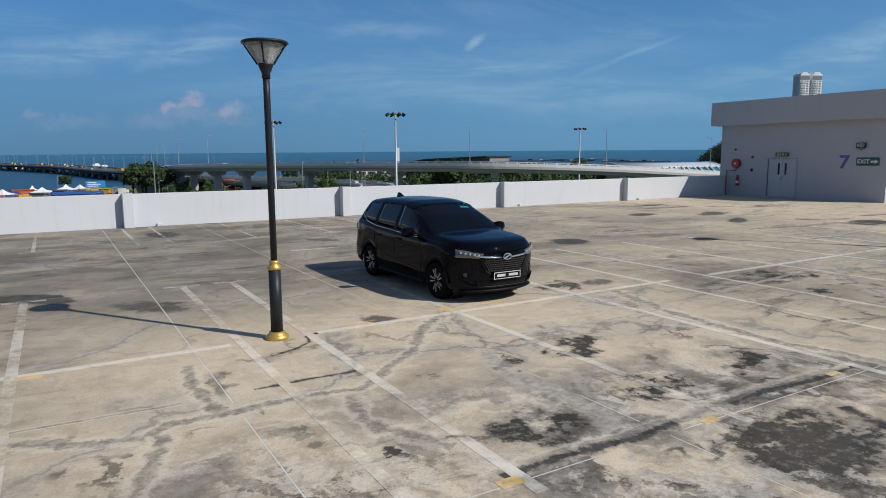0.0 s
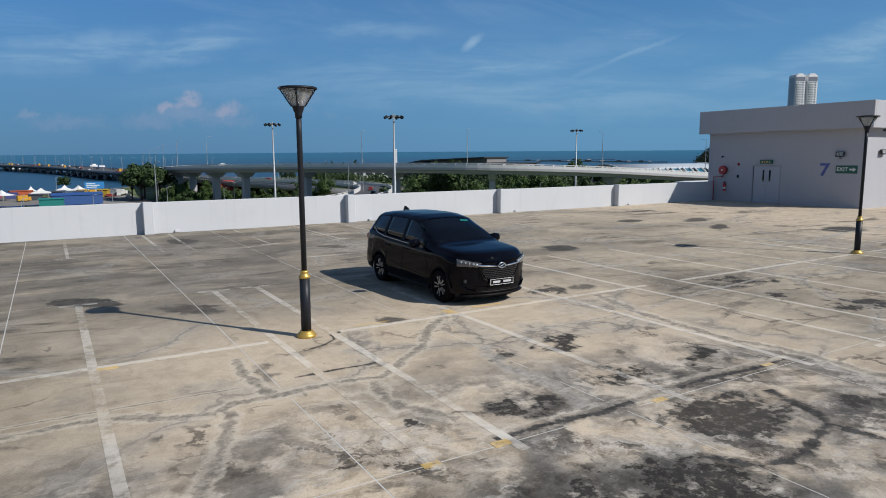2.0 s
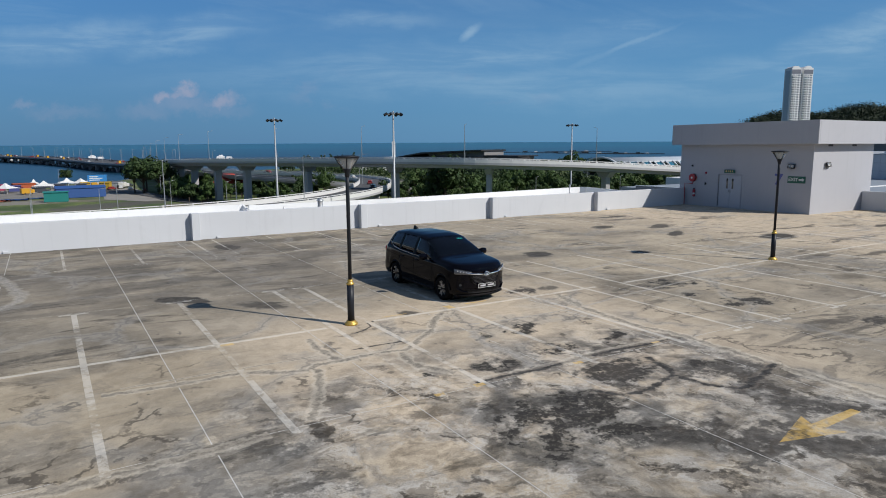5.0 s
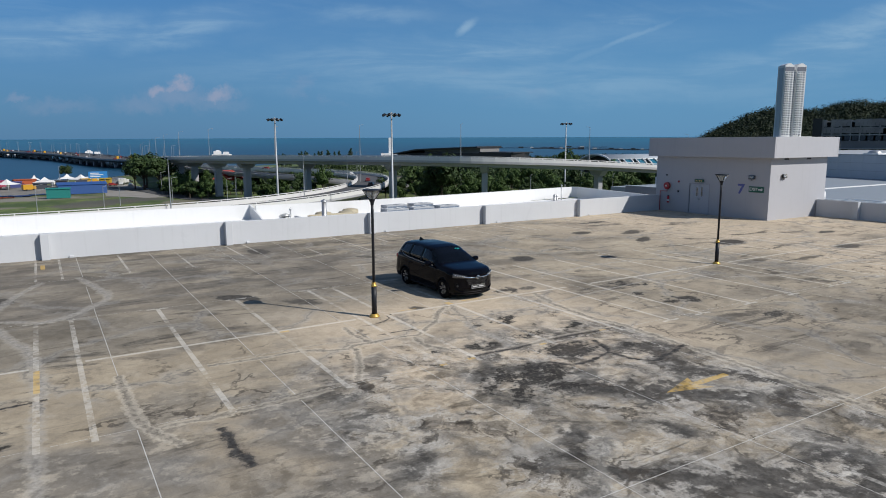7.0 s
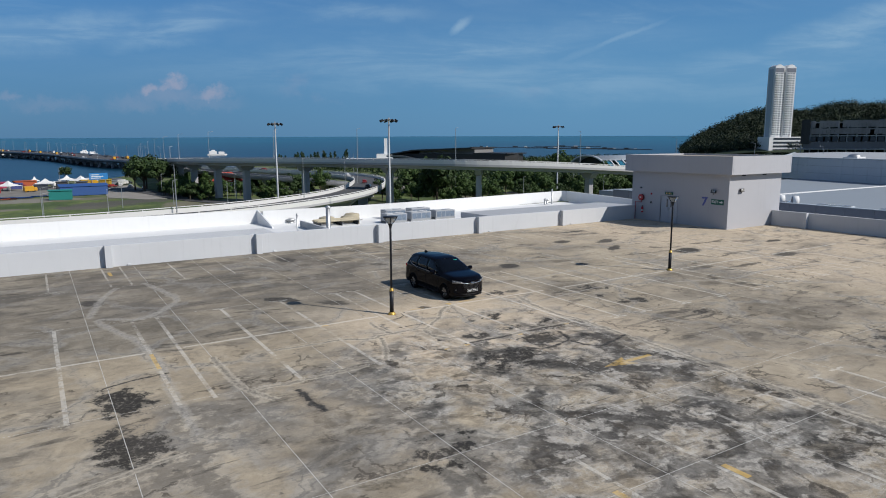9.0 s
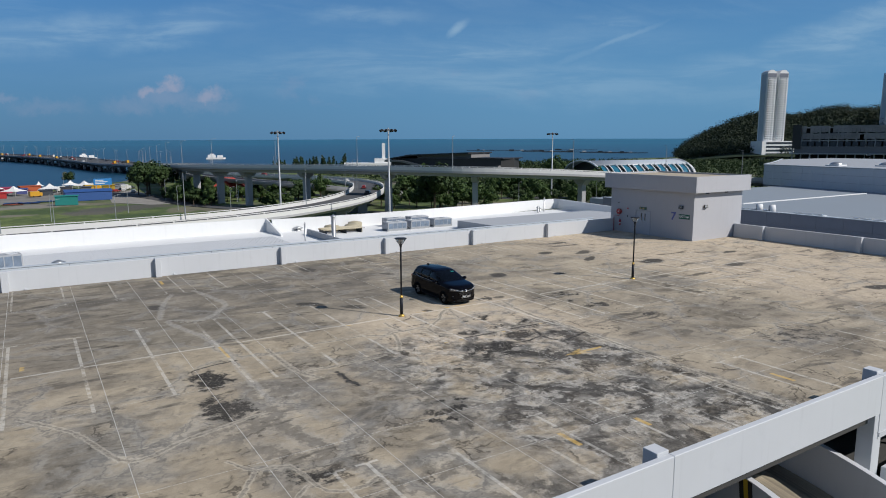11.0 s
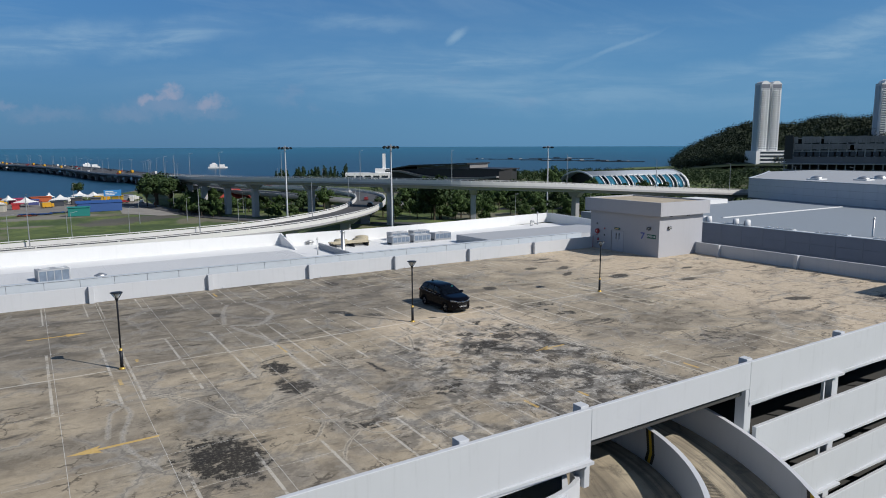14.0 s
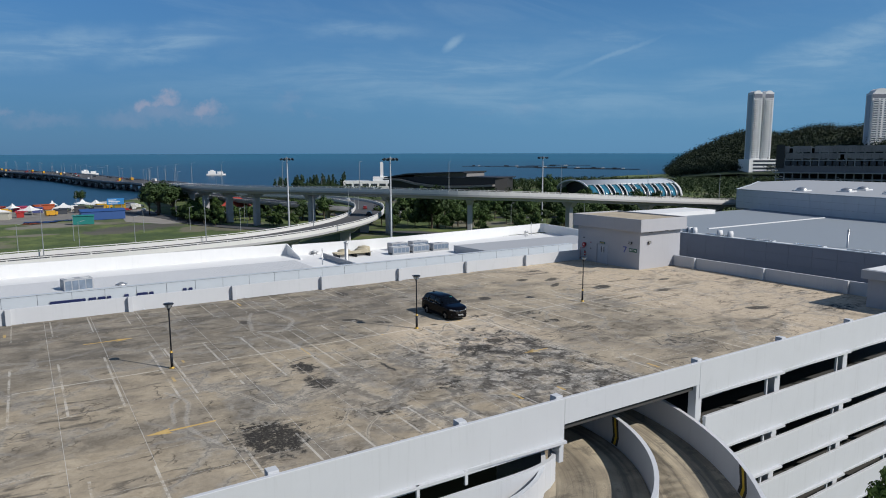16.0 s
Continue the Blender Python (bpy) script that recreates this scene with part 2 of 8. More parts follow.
# ---- materials ----
class Nodes:
    """Texture nodes in a tree: colours and numbers are built up by the calls."""

    def __init__(self, nt):
        self.nt = nt

    def node(self, kind):
        return self.nt.nodes.new(kind)

    def put(self, socket, v):
        if isinstance(v, (int, float)):
            socket.default_value = v
        elif isinstance(v, tuple):
            socket.default_value = v if len(v) == len(socket.default_value) else (*v, 1)
        else:
            self.nt.links.new(v, socket)

    def pos(self, scale=(1, 1, 1), rot=(0, 0, 0), loc=(0, 0, 0), own=False):
        if own:
            src = self.node("ShaderNodeTexCoord").outputs["Object"]
        else:
            src = self.node("ShaderNodeNewGeometry").outputs["Position"]
        n = self.node("ShaderNodeMapping")
        self.put(n.inputs[0], src)
        n.inputs["Scale"].default_value, n.inputs["Location"].default_value = scale, loc
        n.inputs["Rotation"].default_value = [radians(a) for a in rot]
        return n.outputs[0]

    def noise(self, vec, scale, detail=4, rough=0.55, distortion=0.0, colour=False):
        n = self.node("ShaderNodeTexNoise")
        self.put(n.inputs["Vector"], vec)
        for k, v in (("Scale", scale), ("Detail", detail), ("Roughness", rough), ("Distortion", distortion)):
            n.inputs[k].default_value = v
        return n.outputs["Color" if colour else "Fac"]

    def voronoi(self, vec, scale, feature="DISTANCE_TO_EDGE", out="Distance"):
        n = self.node("ShaderNodeTexVoronoi")
        n.feature = feature
        self.put(n.inputs["Vector"], vec)
        n.inputs["Scale"].default_value = scale
        return n.outputs[out]

    def math(self, op, a, b=0.0, c=0.0):
        n = self.node("ShaderNodeMath")
        n.operation = op
        for i, v in enumerate((a, b, c)):
            self.put(n.inputs[i], v)
        return n.outputs[0]

    def vmath(self, op, a, b):
        n = self.node("ShaderNodeVectorMath")
        n.operation = op
        self.put(n.inputs[0], a)
        self.put(n.inputs[1], b)
        return n.outputs[1] if op in ("LENGTH", "DISTANCE", "DOT_PRODUCT") else n.outputs[0]

    def scaled(self, vec, s):
        n = self.node("ShaderNodeVectorMath")
        n.operation = "SCALE"
        self.put(n.inputs[0], vec)
        n.inputs["Scale"].default_value = s
        return n.outputs[0]

    def xyz(self, vec):
        n = self.node("ShaderNodeSeparateXYZ")
        self.put(n.inputs[0], vec)
        return n.outputs

    def smooth(self, v, lo, hi, to0=0.0, to1=1.0):
        n = self.node("ShaderNodeMapRange")
        n.interpolation_type = "SMOOTHSTEP"
        self.put(n.inputs[0], v)
        for i, x in enumerate((lo, hi, to0, to1)):
            self.put(n.inputs[i + 1], x)
        return n.outputs[0]

    def mix(self, fac, a, b, blend="MIX"):
        n = self.node("ShaderNodeMix")
        n.data_type, n.blend_type = "RGBA", blend
        self.put(n.inputs[0], fac)
        self.put(n.inputs[6], a)
        self.put(n.inputs[7], b)
        return n.outputs[2]

    def random(self):
        return self.node("ShaderNodeObjectInfo").outputs["Random"]

    def island(self):
        return self.node("ShaderNodeNewGeometry").outputs["Random Per Island"]


class Mat(Nodes):
    """A node material with one Principled shader."""

    def __init__(self, name, rough=0.6, metal=0.0, colour=(0.5, 0.5, 0.5), coat=0.0, spec=0.5):
        self.m = bpy.data.materials.new(name)
        self.m.use_nodes = True
        self.nt = self.m.node_tree
        self.b = self.nt.nodes["Principled BSDF"]
        self.set("Base Color", (*colour, 1)).set("Roughness", rough).set("Metallic", metal).set("Coat Weight", coat).set("Specular IOR Level", spec)

    def set(self, name, v):
        self.put(self.b.inputs[name], v)
        return self

    def bump(self, height, strength=0.3, distance=0.01):
        n = self.node("ShaderNodeBump")
        self.put(n.inputs["Height"], height)
        n.inputs["Strength"].default_value, n.inputs["Distance"].default_value = strength, distance
        return self.set("Normal", n.outputs[0])


def simple(name, colour, rough=0.6, metal=0.0, var=0.12, scale=3.0, coat=0.0, bump=0.0, spec=0.5, own=False):
    """A plain surface with a little cloudiness and grain."""
    colour = tuple(c * (1 if metal else 0.85) for c in colour)
    k = Mat(name, rough, metal, colour, coat, spec)
    v = k.pos(own=own)
    n = k.noise(v, scale, 5)
    lo, hi = tuple(c * (1 - var) for c in colour), tuple(min(1, c * (1 + var)) for c in colour)
    k.set("Base Color", k.mix(n, lo, hi))
    k.set("Roughness", k.math("ADD", rough - 0.06, k.math("MULTIPLY", k.noise(v, scale * 6, 3), 0.12)))
    if bump:
        k.bump(k.noise(v, scale * 12, 4), bump, 0.005)
    return k.m


# stains on the deck: place, two half-widths, turn in degrees, strength
SPECKLED = ((2.77, -5.42, 0.78, 0.52, 5, 1), (1.0, -6.45, 0.87, 0.6, 32, 1), (3.13, -2.31, 0.53, 0.36, 31, 0.8), (1.96, -2.51, 0.25, 0.19, 46, 0.8), (2.88, -3.87, 0.5, 0.35, -9, 0.65),
            (4.35, -3.76, 0.45, 0.22, 27, 0.75), (1.1, -4.11, 0.41, 0.3, -5, 0.7), (4.46, -6.0, 0.4, 0.22, -15, 0.85), (1.08, -7.34, 0.4, 0.26, -16, 0.85),
            (0.28, -6.67, 1.2, 0.9, 46, 0.6), (-9.8, -3.95, 1.1, 0.66, 95, 1), (-10.0, -6.8, 1.15, 0.72, 100, 0.95), (-14.41, -12.28, 1.99, 1.34, 100, 1),
            (-9.25, -12.28, 0.62, 0.48, -45, 0.8), (-4.29, -10.7, 1.1, 1.0, 59, 0.5), (9.7, -3.42, 0.8, 0.45, -15, 0.75), (10.26, -6.15, 0.5, 0.3, 28, 0.7),
            (9.7, -0.8, 0.85, 0.5, 2, 0.65), (8.95, -2.06, 0.36, 0.2, 13, 0.75), (5.45, 0.79, 0.55, 0.41, 40, 0.65), (31.4, -12.6, 2.2, 1.0, -10, 0.6), (13.0, -12.0, 2.0, 1.2, 0, 0.4), (-22.0, -14.8, 1.2, 0.5, 10, 0.9))
PUDDLES = ((-2.85, 4.65, 0.9, 0.38, -42, 1.0), (-1.18, 2.95, 0.8, 0.45, -50, 0.6), (0.48, 13.7, 0.9, 0.5, 90, 0.9), (4.27, 9.59, 0.6, 0.4, -63, 0.55), (1.59, 0.22, 0.3, 0.2, -45, 0.6),
           (-1.04, -1.43, 0.42, 0.13, 81, 0.5), (9.9, 5.45, 0.68, 0.5, 35, 0.9), (22.0, 3.5, 1.1, 0.65, 13, 1.0), (20.66, 8.97, 1.1, 0.55, 29, 0.65), (17.96, 10.24, 0.83, 0.5, 23, 0.65),
           (18.98, 6.62, 1.1, 0.35, 33, 0.65), (13.47, 3.72, 0.5, 0.33, -9, 0.65), (6.3, 0.57, 0.4, 0.28, 37, 0.5), (-9.62, 8.2, 0.65, 0.42, -66, 0.9),
           (25.6, -0.43, 1.2, 0.6, 5, 0.65), (26.1, -9.3, 1.1, 0.5, -18, 0.95), (-0.24, -3.84, 0.1, 0.07, -38, 0.9), (22.0, 13.5, 1.3, 0.3, 0, 0.7), (30.0, 3.0, 0.9, 0.3, 0, 0.7))


def deck_colour(k):
    """The weathered concrete of the deck: tan base, soft grey weathering, a crusted aisle, scabs, veins."""
    p = k.pos()
    x, y, z = k.xyz(p)
    warp = k.scaled(k.vmath("SUBTRACT", k.noise(p, 0.5, 4, colour=True), (0.5, 0.5, 0.5)), 1.8)
    q = k.vmath("ADD", p, warp)
    fine = k.scaled(k.vmath("SUBTRACT", k.noise(p, 2.4, 6, 0.65, colour=True), (0.5, 0.5, 0.5)), 0.75)
    qf = k.vmath("ADD", q, fine)
    rough_n = k.noise(p, 4.0, 10, 0.75)
    soft = k.noise(p, 0.13, 3)
    # tan concrete, clouded at two sizes
    c = k.mix(k.smooth(k.noise(q, 0.33, 6, 0.6), 0.34, 0.66), (0.45, 0.368, 0.258), (0.60, 0.495, 0.35))
    c = k.mix(k.smooth(k.math("ADD", x, k.math("MULTIPLY", soft, 6.0)), 2.0, -1.5), c, k.mix(1.0, c, (0.95, 0.94, 0.92), "MULTIPLY"))
    warm = k.math("MULTIPLY", k.smooth(k.math("ADD", x, k.math("MULTIPLY", soft, 4.0)), -2.5, 1.0), k.math("MULTIPLY", k.smooth(x, 8.5, 5.0), k.math("MULTIPLY", k.smooth(y, 3.5, 0.5), k.smooth(y, -9.0, -5.0))))
    east = k.smooth(k.math("ADD", x, k.math("MULTIPLY", soft, 10.0)), 21.0, 29.0)
    c = k.mix(k.math("MULTIPLY", k.math("MAXIMUM", warm, east), 0.85), c, (0.74, 0.59, 0.415))
    c = k.mix(k.math("MULTIPLY", k.smooth(k.noise(qf, 2.2, 9, 0.7), 0.52, 0.64), k.smooth(warm, 0.0, 1.0, 0.35, 0.15)), c, (0.22, 0.182, 0.135))
    c = k.mix(k.math("MULTIPLY", k.smooth(k.noise(p, 1.7, 8, 0.7), 0.55, 0.7), 0.3), c, (0.60, 0.52, 0.41))
    # grey weathering in soft clouds, strongest on the far rows
    far = k.math("MULTIPLY", k.smooth(k.math("ADD", y, k.math("MULTIPLY", k.noise(p, 0.25, 5), 6.0)), 4.0, 9.5), k.smooth(x, 16.0, 4.0))
    left = k.math("MULTIPLY", k.smooth(x, -2.5, -9.0), k.smooth(y, -12.0, -3.0))
    south = k.math("MULTIPLY", k.smooth(x, 5.5, 8.0), k.math("MULTIPLY", k.smooth(y, -3.0, -8.0), k.smooth(x, 30.0, 18.0)))
    g = k.noise(k.pos((0.26, 0.42, 1)), 0.7, 8, 0.6, 0.7)
    g = k.math("ADD", g, k.math("MULTIPLY", far, 0.10))
    g = k.math("ADD", g, k.math("MULTIPLY", k.math("MAXIMUM", k.math("MULTIPLY", left, k.smooth(y, -4.0, 1.0)), south), 0.06))
    g = k.math("SUBTRACT", g, k.math("MULTIPLY", k.math("MAXIMUM", warm, east), 0.09))
    c = k.mix(k.math("MULTIPLY", k.smooth(g, 0.46, 0.66), 0.86), c, k.mix(k.smooth(k.noise(qf, 0.8, 9, 0.66), 0.36, 0.62), (0.15, 0.125, 0.093), (0.37, 0.315, 0.235)))
    # the shaded grey half of the deck toward the sea
    shade = k.math("MULTIPLY", k.smooth(k.math("ADD", y, k.math("MULTIPLY_ADD", k.noise(p, 0.35, 5), 5.0, -2.5)), -0.6, 2.2), k.smooth(k.math("ADD", x, k.math("MULTIPLY_ADD", k.noise(p, 0.2, 4), 8.0, -4.0)), 8.0, 0.0))
    c = k.mix(k.math("MULTIPLY", shade, 0.55), c, k.mix(k.smooth(k.noise(qf, 0.5, 9, 0.66), 0.36, 0.64), (0.165, 0.142, 0.107), (0.41, 0.352, 0.267)))
    # darker stains along the far kerb
    kerb = k.math("MULTIPLY", far, k.smooth(k.noise(k.pos((0.3, 0.75, 1)), 0.75, 8, 0.62, 0.8), 0.44, 0.6))
    c = k.mix(k.math("MULTIPLY", kerb, 0.6), c, (0.085, 0.078, 0.068))
    # pale washed areas
    c = k.mix(k.math("MULTIPLY", k.smooth(k.noise(qf, 0.3, 7, 0.6), 0.58, 0.7), 0.35), c, (0.48, 0.435, 0.36))
    # the crusted, blackened part of the aisle: pale islands, whitish rims, black growth between
    edge = k.math("ADD", x, k.math("MULTIPLY", k.noise(p, 0.9, 4), 0.8))
    area = k.math("MULTIPLY", k.smooth(edge, 6.15, 5.75), k.smooth(k.math("ADD", y, k.math("MULTIPLY", k.noise(p, 0.5, 4), 6.0)), 0.8, -2.2))
    west = k.smooth(k.math("ADD", x, k.math("MULTIPLY", k.noise(p, 0.4, 3), 8.0)), -2.0, 1.5)
    crust = k.math("MULTIPLY", area, west)
    band = k.math("MULTIPLY", area, k.smooth(k.math("ADD", x, k.math("MULTIPLY", k.noise(p, 0.3, 3), 10.0)), -16.0, 0.0))
    isl = k.noise(qf, 0.85, 12, 0.68, 0.5)
    rot = k.smooth(isl, 0.53, 0.575)
    black = k.mix(k.smooth(k.noise(qf, 1.3, 11, 0.7), 0.42, 0.58), (0.018, 0.0155, 0.013), (0.25, 0.212, 0.165))
    c = k.mix(k.math("MULTIPLY", k.math("MULTIPLY", crust, k.smooth(k.noise(qf, 0.9, 9, 0.68), 0.46, 0.62)), 0.55), c, (0.53, 0.505, 0.46))
    c = k.mix(k.math("MULTIPLY", k.math("MULTIPLY", rot, crust), 0.88), c, black)
    rim = k.math("MULTIPLY", k.smooth(isl, 0.49, 0.51), k.smooth(isl, 0.545, 0.525))
    c = k.mix(k.math("MULTIPLY", k.math("MULTIPLY", rim, crust), 0.4), c, (0.60, 0.565, 0.50))
    # blackened veins round the islands, feathered, with white bloom beside them
    dv = k.math("ADD", k.voronoi(qf, 0.45), k.math("MULTIPLY_ADD", k.noise(p, 3.0, 10, 0.72), 0.9, -0.45))
    open_ = k.math("MULTIPLY", k.math("MAXIMUM", crust, k.math("MULTIPLY", band, 0.6)), k.smooth(k.noise(p, 0.3, 4), 0.4, 0.52))
    c = k.mix(k.math("MULTIPLY", k.math("MULTIPLY", k.smooth(dv, 0.32, 0.16), open_), 0.5), c, (0.57, 0.535, 0.475))
    c = k.mix(k.math("MULTIPLY", k.math("MULTIPLY", k.smooth(dv, 0.18, 0.05), open_), 0.92), c, k.mix(k.smooth(rough_n, 0.42, 0.6), (0.022, 0.021, 0.019), (0.11, 0.10, 0.086)))
    flow = k.noise(k.pos((0.35, 0.8, 1), rot=(0, 0, 12)), 0.75, 11, 0.68, 1.1)
    c = k.mix(k.math("MULTIPLY", k.math("MULTIPLY", k.smooth(flow, 0.545, 0.61), band), 0.65), c, k.mix(k.smooth(k.noise(qf, 1.7, 10, 0.72), 0.42, 0.58), (0.035, 0.03, 0.024), (0.27, 0.23, 0.17)))
    # drawn-out streaks of the same growth elsewhere
    streak = k.math("MULTIPLY", k.smooth(k.noise(k.pos((0.3, 1.15, 1), rot=(0, 0, 7)), 1.0, 11, 0.7, 0.8), 0.54, 0.62), k.smooth(k.noise(p, 0.16, 2), 0.40, 0.54))
    calm = k.math("MULTIPLY_ADD", warm, -0.85, 1.0)
    c = k.mix(k.math("MULTIPLY", k.math("MULTIPLY", streak, calm), 0.8), c, k.mix(k.smooth(k.noise(qf, 2.0, 9, 0.7), 0.42, 0.58), (0.05, 0.043, 0.035), (0.16, 0.138, 0.108)))
    thin = k.smooth(k.noise(k.pos((0.5, 4.0, 1), rot=(0, 0, 3)), 0.9, 8, 0.66, 0.5), 0.6, 0.65)
    c = k.mix(k.math("MULTIPLY", k.math("MULTIPLY", thin, calm), 0.35), c, (0.16, 0.14, 0.115))
    # small pits and scabs
    scab = k.smooth(k.math("ADD", k.voronoi(qf, 1.4, "F1"), k.math("MULTIPLY", k.noise(p, 0.7, 3), 0.8)), 0.45, 0.40)
    c = k.mix(k.math("MULTIPLY", scab, 0.6), c, (0.085, 0.076, 0.066))
    # rust
    rust = k.smooth(k.math("ADD", k.voronoi(q, 0.12, "F1"), k.math("MULTIPLY", k.noise(p, 2.5, 6, 0.7), 0.16)), 0.16, 0.11)
    c = k.mix(k.math("MULTIPLY", k.math("MULTIPLY", rust, crust), 0.8), c, (0.33, 0.15, 0.03))
    # short brown cracks over the older part
    dc = k.math("ADD", k.voronoi(qf, 0.7), k.math("MULTIPLY_ADD", k.noise(p, 5.0, 6, 0.7), 0.05, -0.025))
    aged = k.math("MULTIPLY", k.smooth(k.noise(p, 0.55, 5, 0.6), 0.5, 0.58), k.smooth(y, 3.0, -3.0))
    c = k.mix(k.math("MULTIPLY", k.math("MULTIPLY", k.smooth(dc, 0.035, 0.012), aged), 0.75), c, (0.07, 0.056, 0.042))
    # hair cracks with pale edges
    d = k.voronoi(qf, 0.27)
    where = k.smooth(k.noise(p, 0.3, 2), 0.4, 0.55)
    c = k.mix(k.math("MULTIPLY", k.math("MULTIPLY", k.smooth(d, 0.07, 0.02), where), 0.4), c, (0.46, 0.425, 0.365))
    c = k.mix(k.math("MULTIPLY", k.math("MULTIPLY", k.smooth(d, 0.014, 0.004), where), 0.5), c, (0.15, 0.14, 0.125))
    pf = k.vmath("ADD", p, fine)

    def pool(px, py, a, b, turn):
        """The distance from a stain's middle, 1 on its rim."""
        mp = k.node("ShaderNodeMapping")
        mp.vector_type = "TEXTURE"
        k.put(mp.inputs[0], pf)
        mp.inputs["Location"].default_value = (px, py, 0)
        mp.inputs["Rotation"].default_value = (0, 0, radians(turn))
        mp.inputs["Scale"].default_value = (a, b, 1)
        return k.vmath("LENGTH", k.vmath("MULTIPLY", mp.outputs[0], (1.0, 1.0, 0.0)), (0, 0, 0))

    # speckled growth, thinning out toward its rim
    total = 0.0
    for px, py, a, b, turn, s in SPECKLED:
        total = k.math("MAXIMUM", total, k.smooth(pool(px, py, a, b, turn), 1.55, 0.35, 0.0, s))
    ragged = k.math("ADD", total, k.math("MULTIPLY_ADD", k.noise(p, 2.2, 11, 0.72), 5.0, -2.6))
    halo = k.math("MULTIPLY", k.smooth(ragged, 0.1, 0.45), k.smooth(total, 0.02, 0.2))
    c = k.mix(k.math("MULTIPLY", halo, 0.5), c, (0.16, 0.148, 0.125))
    c = k.mix(k.math("MULTIPLY", k.math("MULTIPLY", k.smooth(ragged, 0.45, 0.58), k.smooth(total, 0.05, 0.25)), 0.9), c, k.mix(k.smooth(k.noise(p, 9.0, 9, 0.75), 0.50, 0.64), (0.012, 0.0105, 0.009), (0.20, 0.175, 0.14)))
    # dried puddles: closed dark stains with a paler tide mark
    wet = 0.0
    for px, py, a, b, turn, s in PUDDLES:
        wet = k.math("MAXIMUM", wet, k.smooth(pool(px, py, a, b, turn), 1.35, 0.55, 0.0, s))
    edge_n = k.math("MULTIPLY_ADD", k.noise(p, 1.6, 9, 0.66), 1.5, -0.75)
    wet_m = k.math("MULTIPLY", k.smooth(k.math("ADD", wet, edge_n), 0.3, 0.52), k.smooth(wet, 0.02, 0.25))
    tide = k.math("MULTIPLY", k.smooth(k.math("ADD", wet, edge_n), 0.12, 0.3), k.smooth(wet, 0.01, 0.15))
    c = k.mix(k.math("MULTIPLY", tide, 0.35), c, (0.25, 0.225, 0.185))
    c = k.mix(k.math("MULTIPLY", wet_m, k.smooth(wet, 0.2, 0.8, 0.5, 0.92)), c, k.mix(k.smooth(rough_n, 0.4, 0.6), (0.028, 0.025, 0.022), (0.085, 0.076, 0.062)))
    c = k.mix(k.math("MULTIPLY", k.smooth(k.noise(p, 45.0, 3, 0.6), 0.5, 0.65), 0.22), c, (0.145, 0.122, 0.095))
    grain = k.smooth(k.noise(qf, 2.6, 12, 0.74), 0.36, 0.62)
    c = k.mix(1.0, c, k.mix(grain, k.mix(crust, (0.86, 0.85, 0.835), (0.60, 0.585, 0.565)), k.mix(crust, (1.06, 1.06, 1.06), (1.16, 1.16, 1.16))), "MULTIPLY")
    c = k.mix(1.0, c, (0.75, 0.78, 0.83), "MULTIPLY")
    out = k.node("NodeGroupOutput")
    k.put(out.inputs[0], c)
    k.put(out.inputs[1], rough_n)


def deck_group():
    """The deck's colour as one node group, shared by the concrete, the paint and the crack filler on it."""
    g = bpy.data.node_groups.new("deck_concrete", "ShaderNodeTree")
    g.interface.new_socket("Color", in_out="OUTPUT", socket_type="NodeSocketColor")
    g.interface.new_socket("Grain", in_out="OUTPUT", socket_type="NodeSocketFloat")
    deck_colour(Nodes(g))
    return g


DECK_GROUP = deck_group()


def deck_base(k):
    n = k.node("ShaderNodeGroup")
    n.node_tree = DECK_GROUP
    return n.outputs[0], k.pos(), n.outputs[1]


def deck_finish(k, c, p, rough_n):
    k.set("Base Color", c)
    k.set("Roughness", k.smooth(k.noise(p, 1.3, 4), 0.3, 0.7, 0.78, 0.96)).set("Specular IOR Level", 0.25)
    k.bump(k.math("ADD", rough_n, k.math("MULTIPLY", k.noise(p, 1.1, 4), 1.5)), 0.45, 0.012)
    return k.m


def deck_material():
    k = Mat("weathered_deck_concrete", 0.85)
    c, p, r = deck_base(k)
    c = k.mix(k.math("MULTIPLY", k.random(), 0.16), c, (0.24, 0.21, 0.18))
    return deck_finish(k, c, p, r)


def paint_line(name, colour, worn, cover=0.4):
    """Thin road paint, worn through to the stained concrete."""
    k = Mat(name, 0.8)
    c, p, r = deck_base(k)
    fac = k.smooth(k.math("ADD", k.noise(p, 5.0, 9, 0.75), k.math("MULTIPLY", k.noise(p, 0.45, 3), 0.8)), worn + 0.15, worn + 0.41)
    return deck_finish(k, k.mix(k.math("MULTIPLY", fac, cover), c, colour), p, r)


def crack_material(name, core, halo, amount):
    """Filler over a crack: ragged across its width, with a paler rim; the rest is the deck's own concrete."""
    k = Mat(name, 0.85)
    c, p, r = deck_base(k)
    u = k.xyz(k.node("ShaderNodeTexCoord").outputs["UV"])[0]
    d = k.math("ABSOLUTE", k.math("MULTIPLY_ADD", u, 2.0, -1.0))
    d = k.math("ADD", d, k.math("MULTIPLY_ADD", k.noise(p, 4.5, 11, 0.78), 3.2, -1.6))
    c = k.mix(k.math("MULTIPLY", k.smooth(d, 1.0, 0.55), 0.4 if amount > 0.6 else 0.36), c, halo)
    c = k.mix(k.math("MULTIPLY", k.smooth(d, 0.62, 0.15), amount), c, k.mix(k.smooth(k.noise(p, 7.0, 9, 0.75), 0.38, 0.62), tuple(v * 0.55 for v in core), tuple(v * 2.1 for v in core)))
    return deck_finish(k, c, p, r)


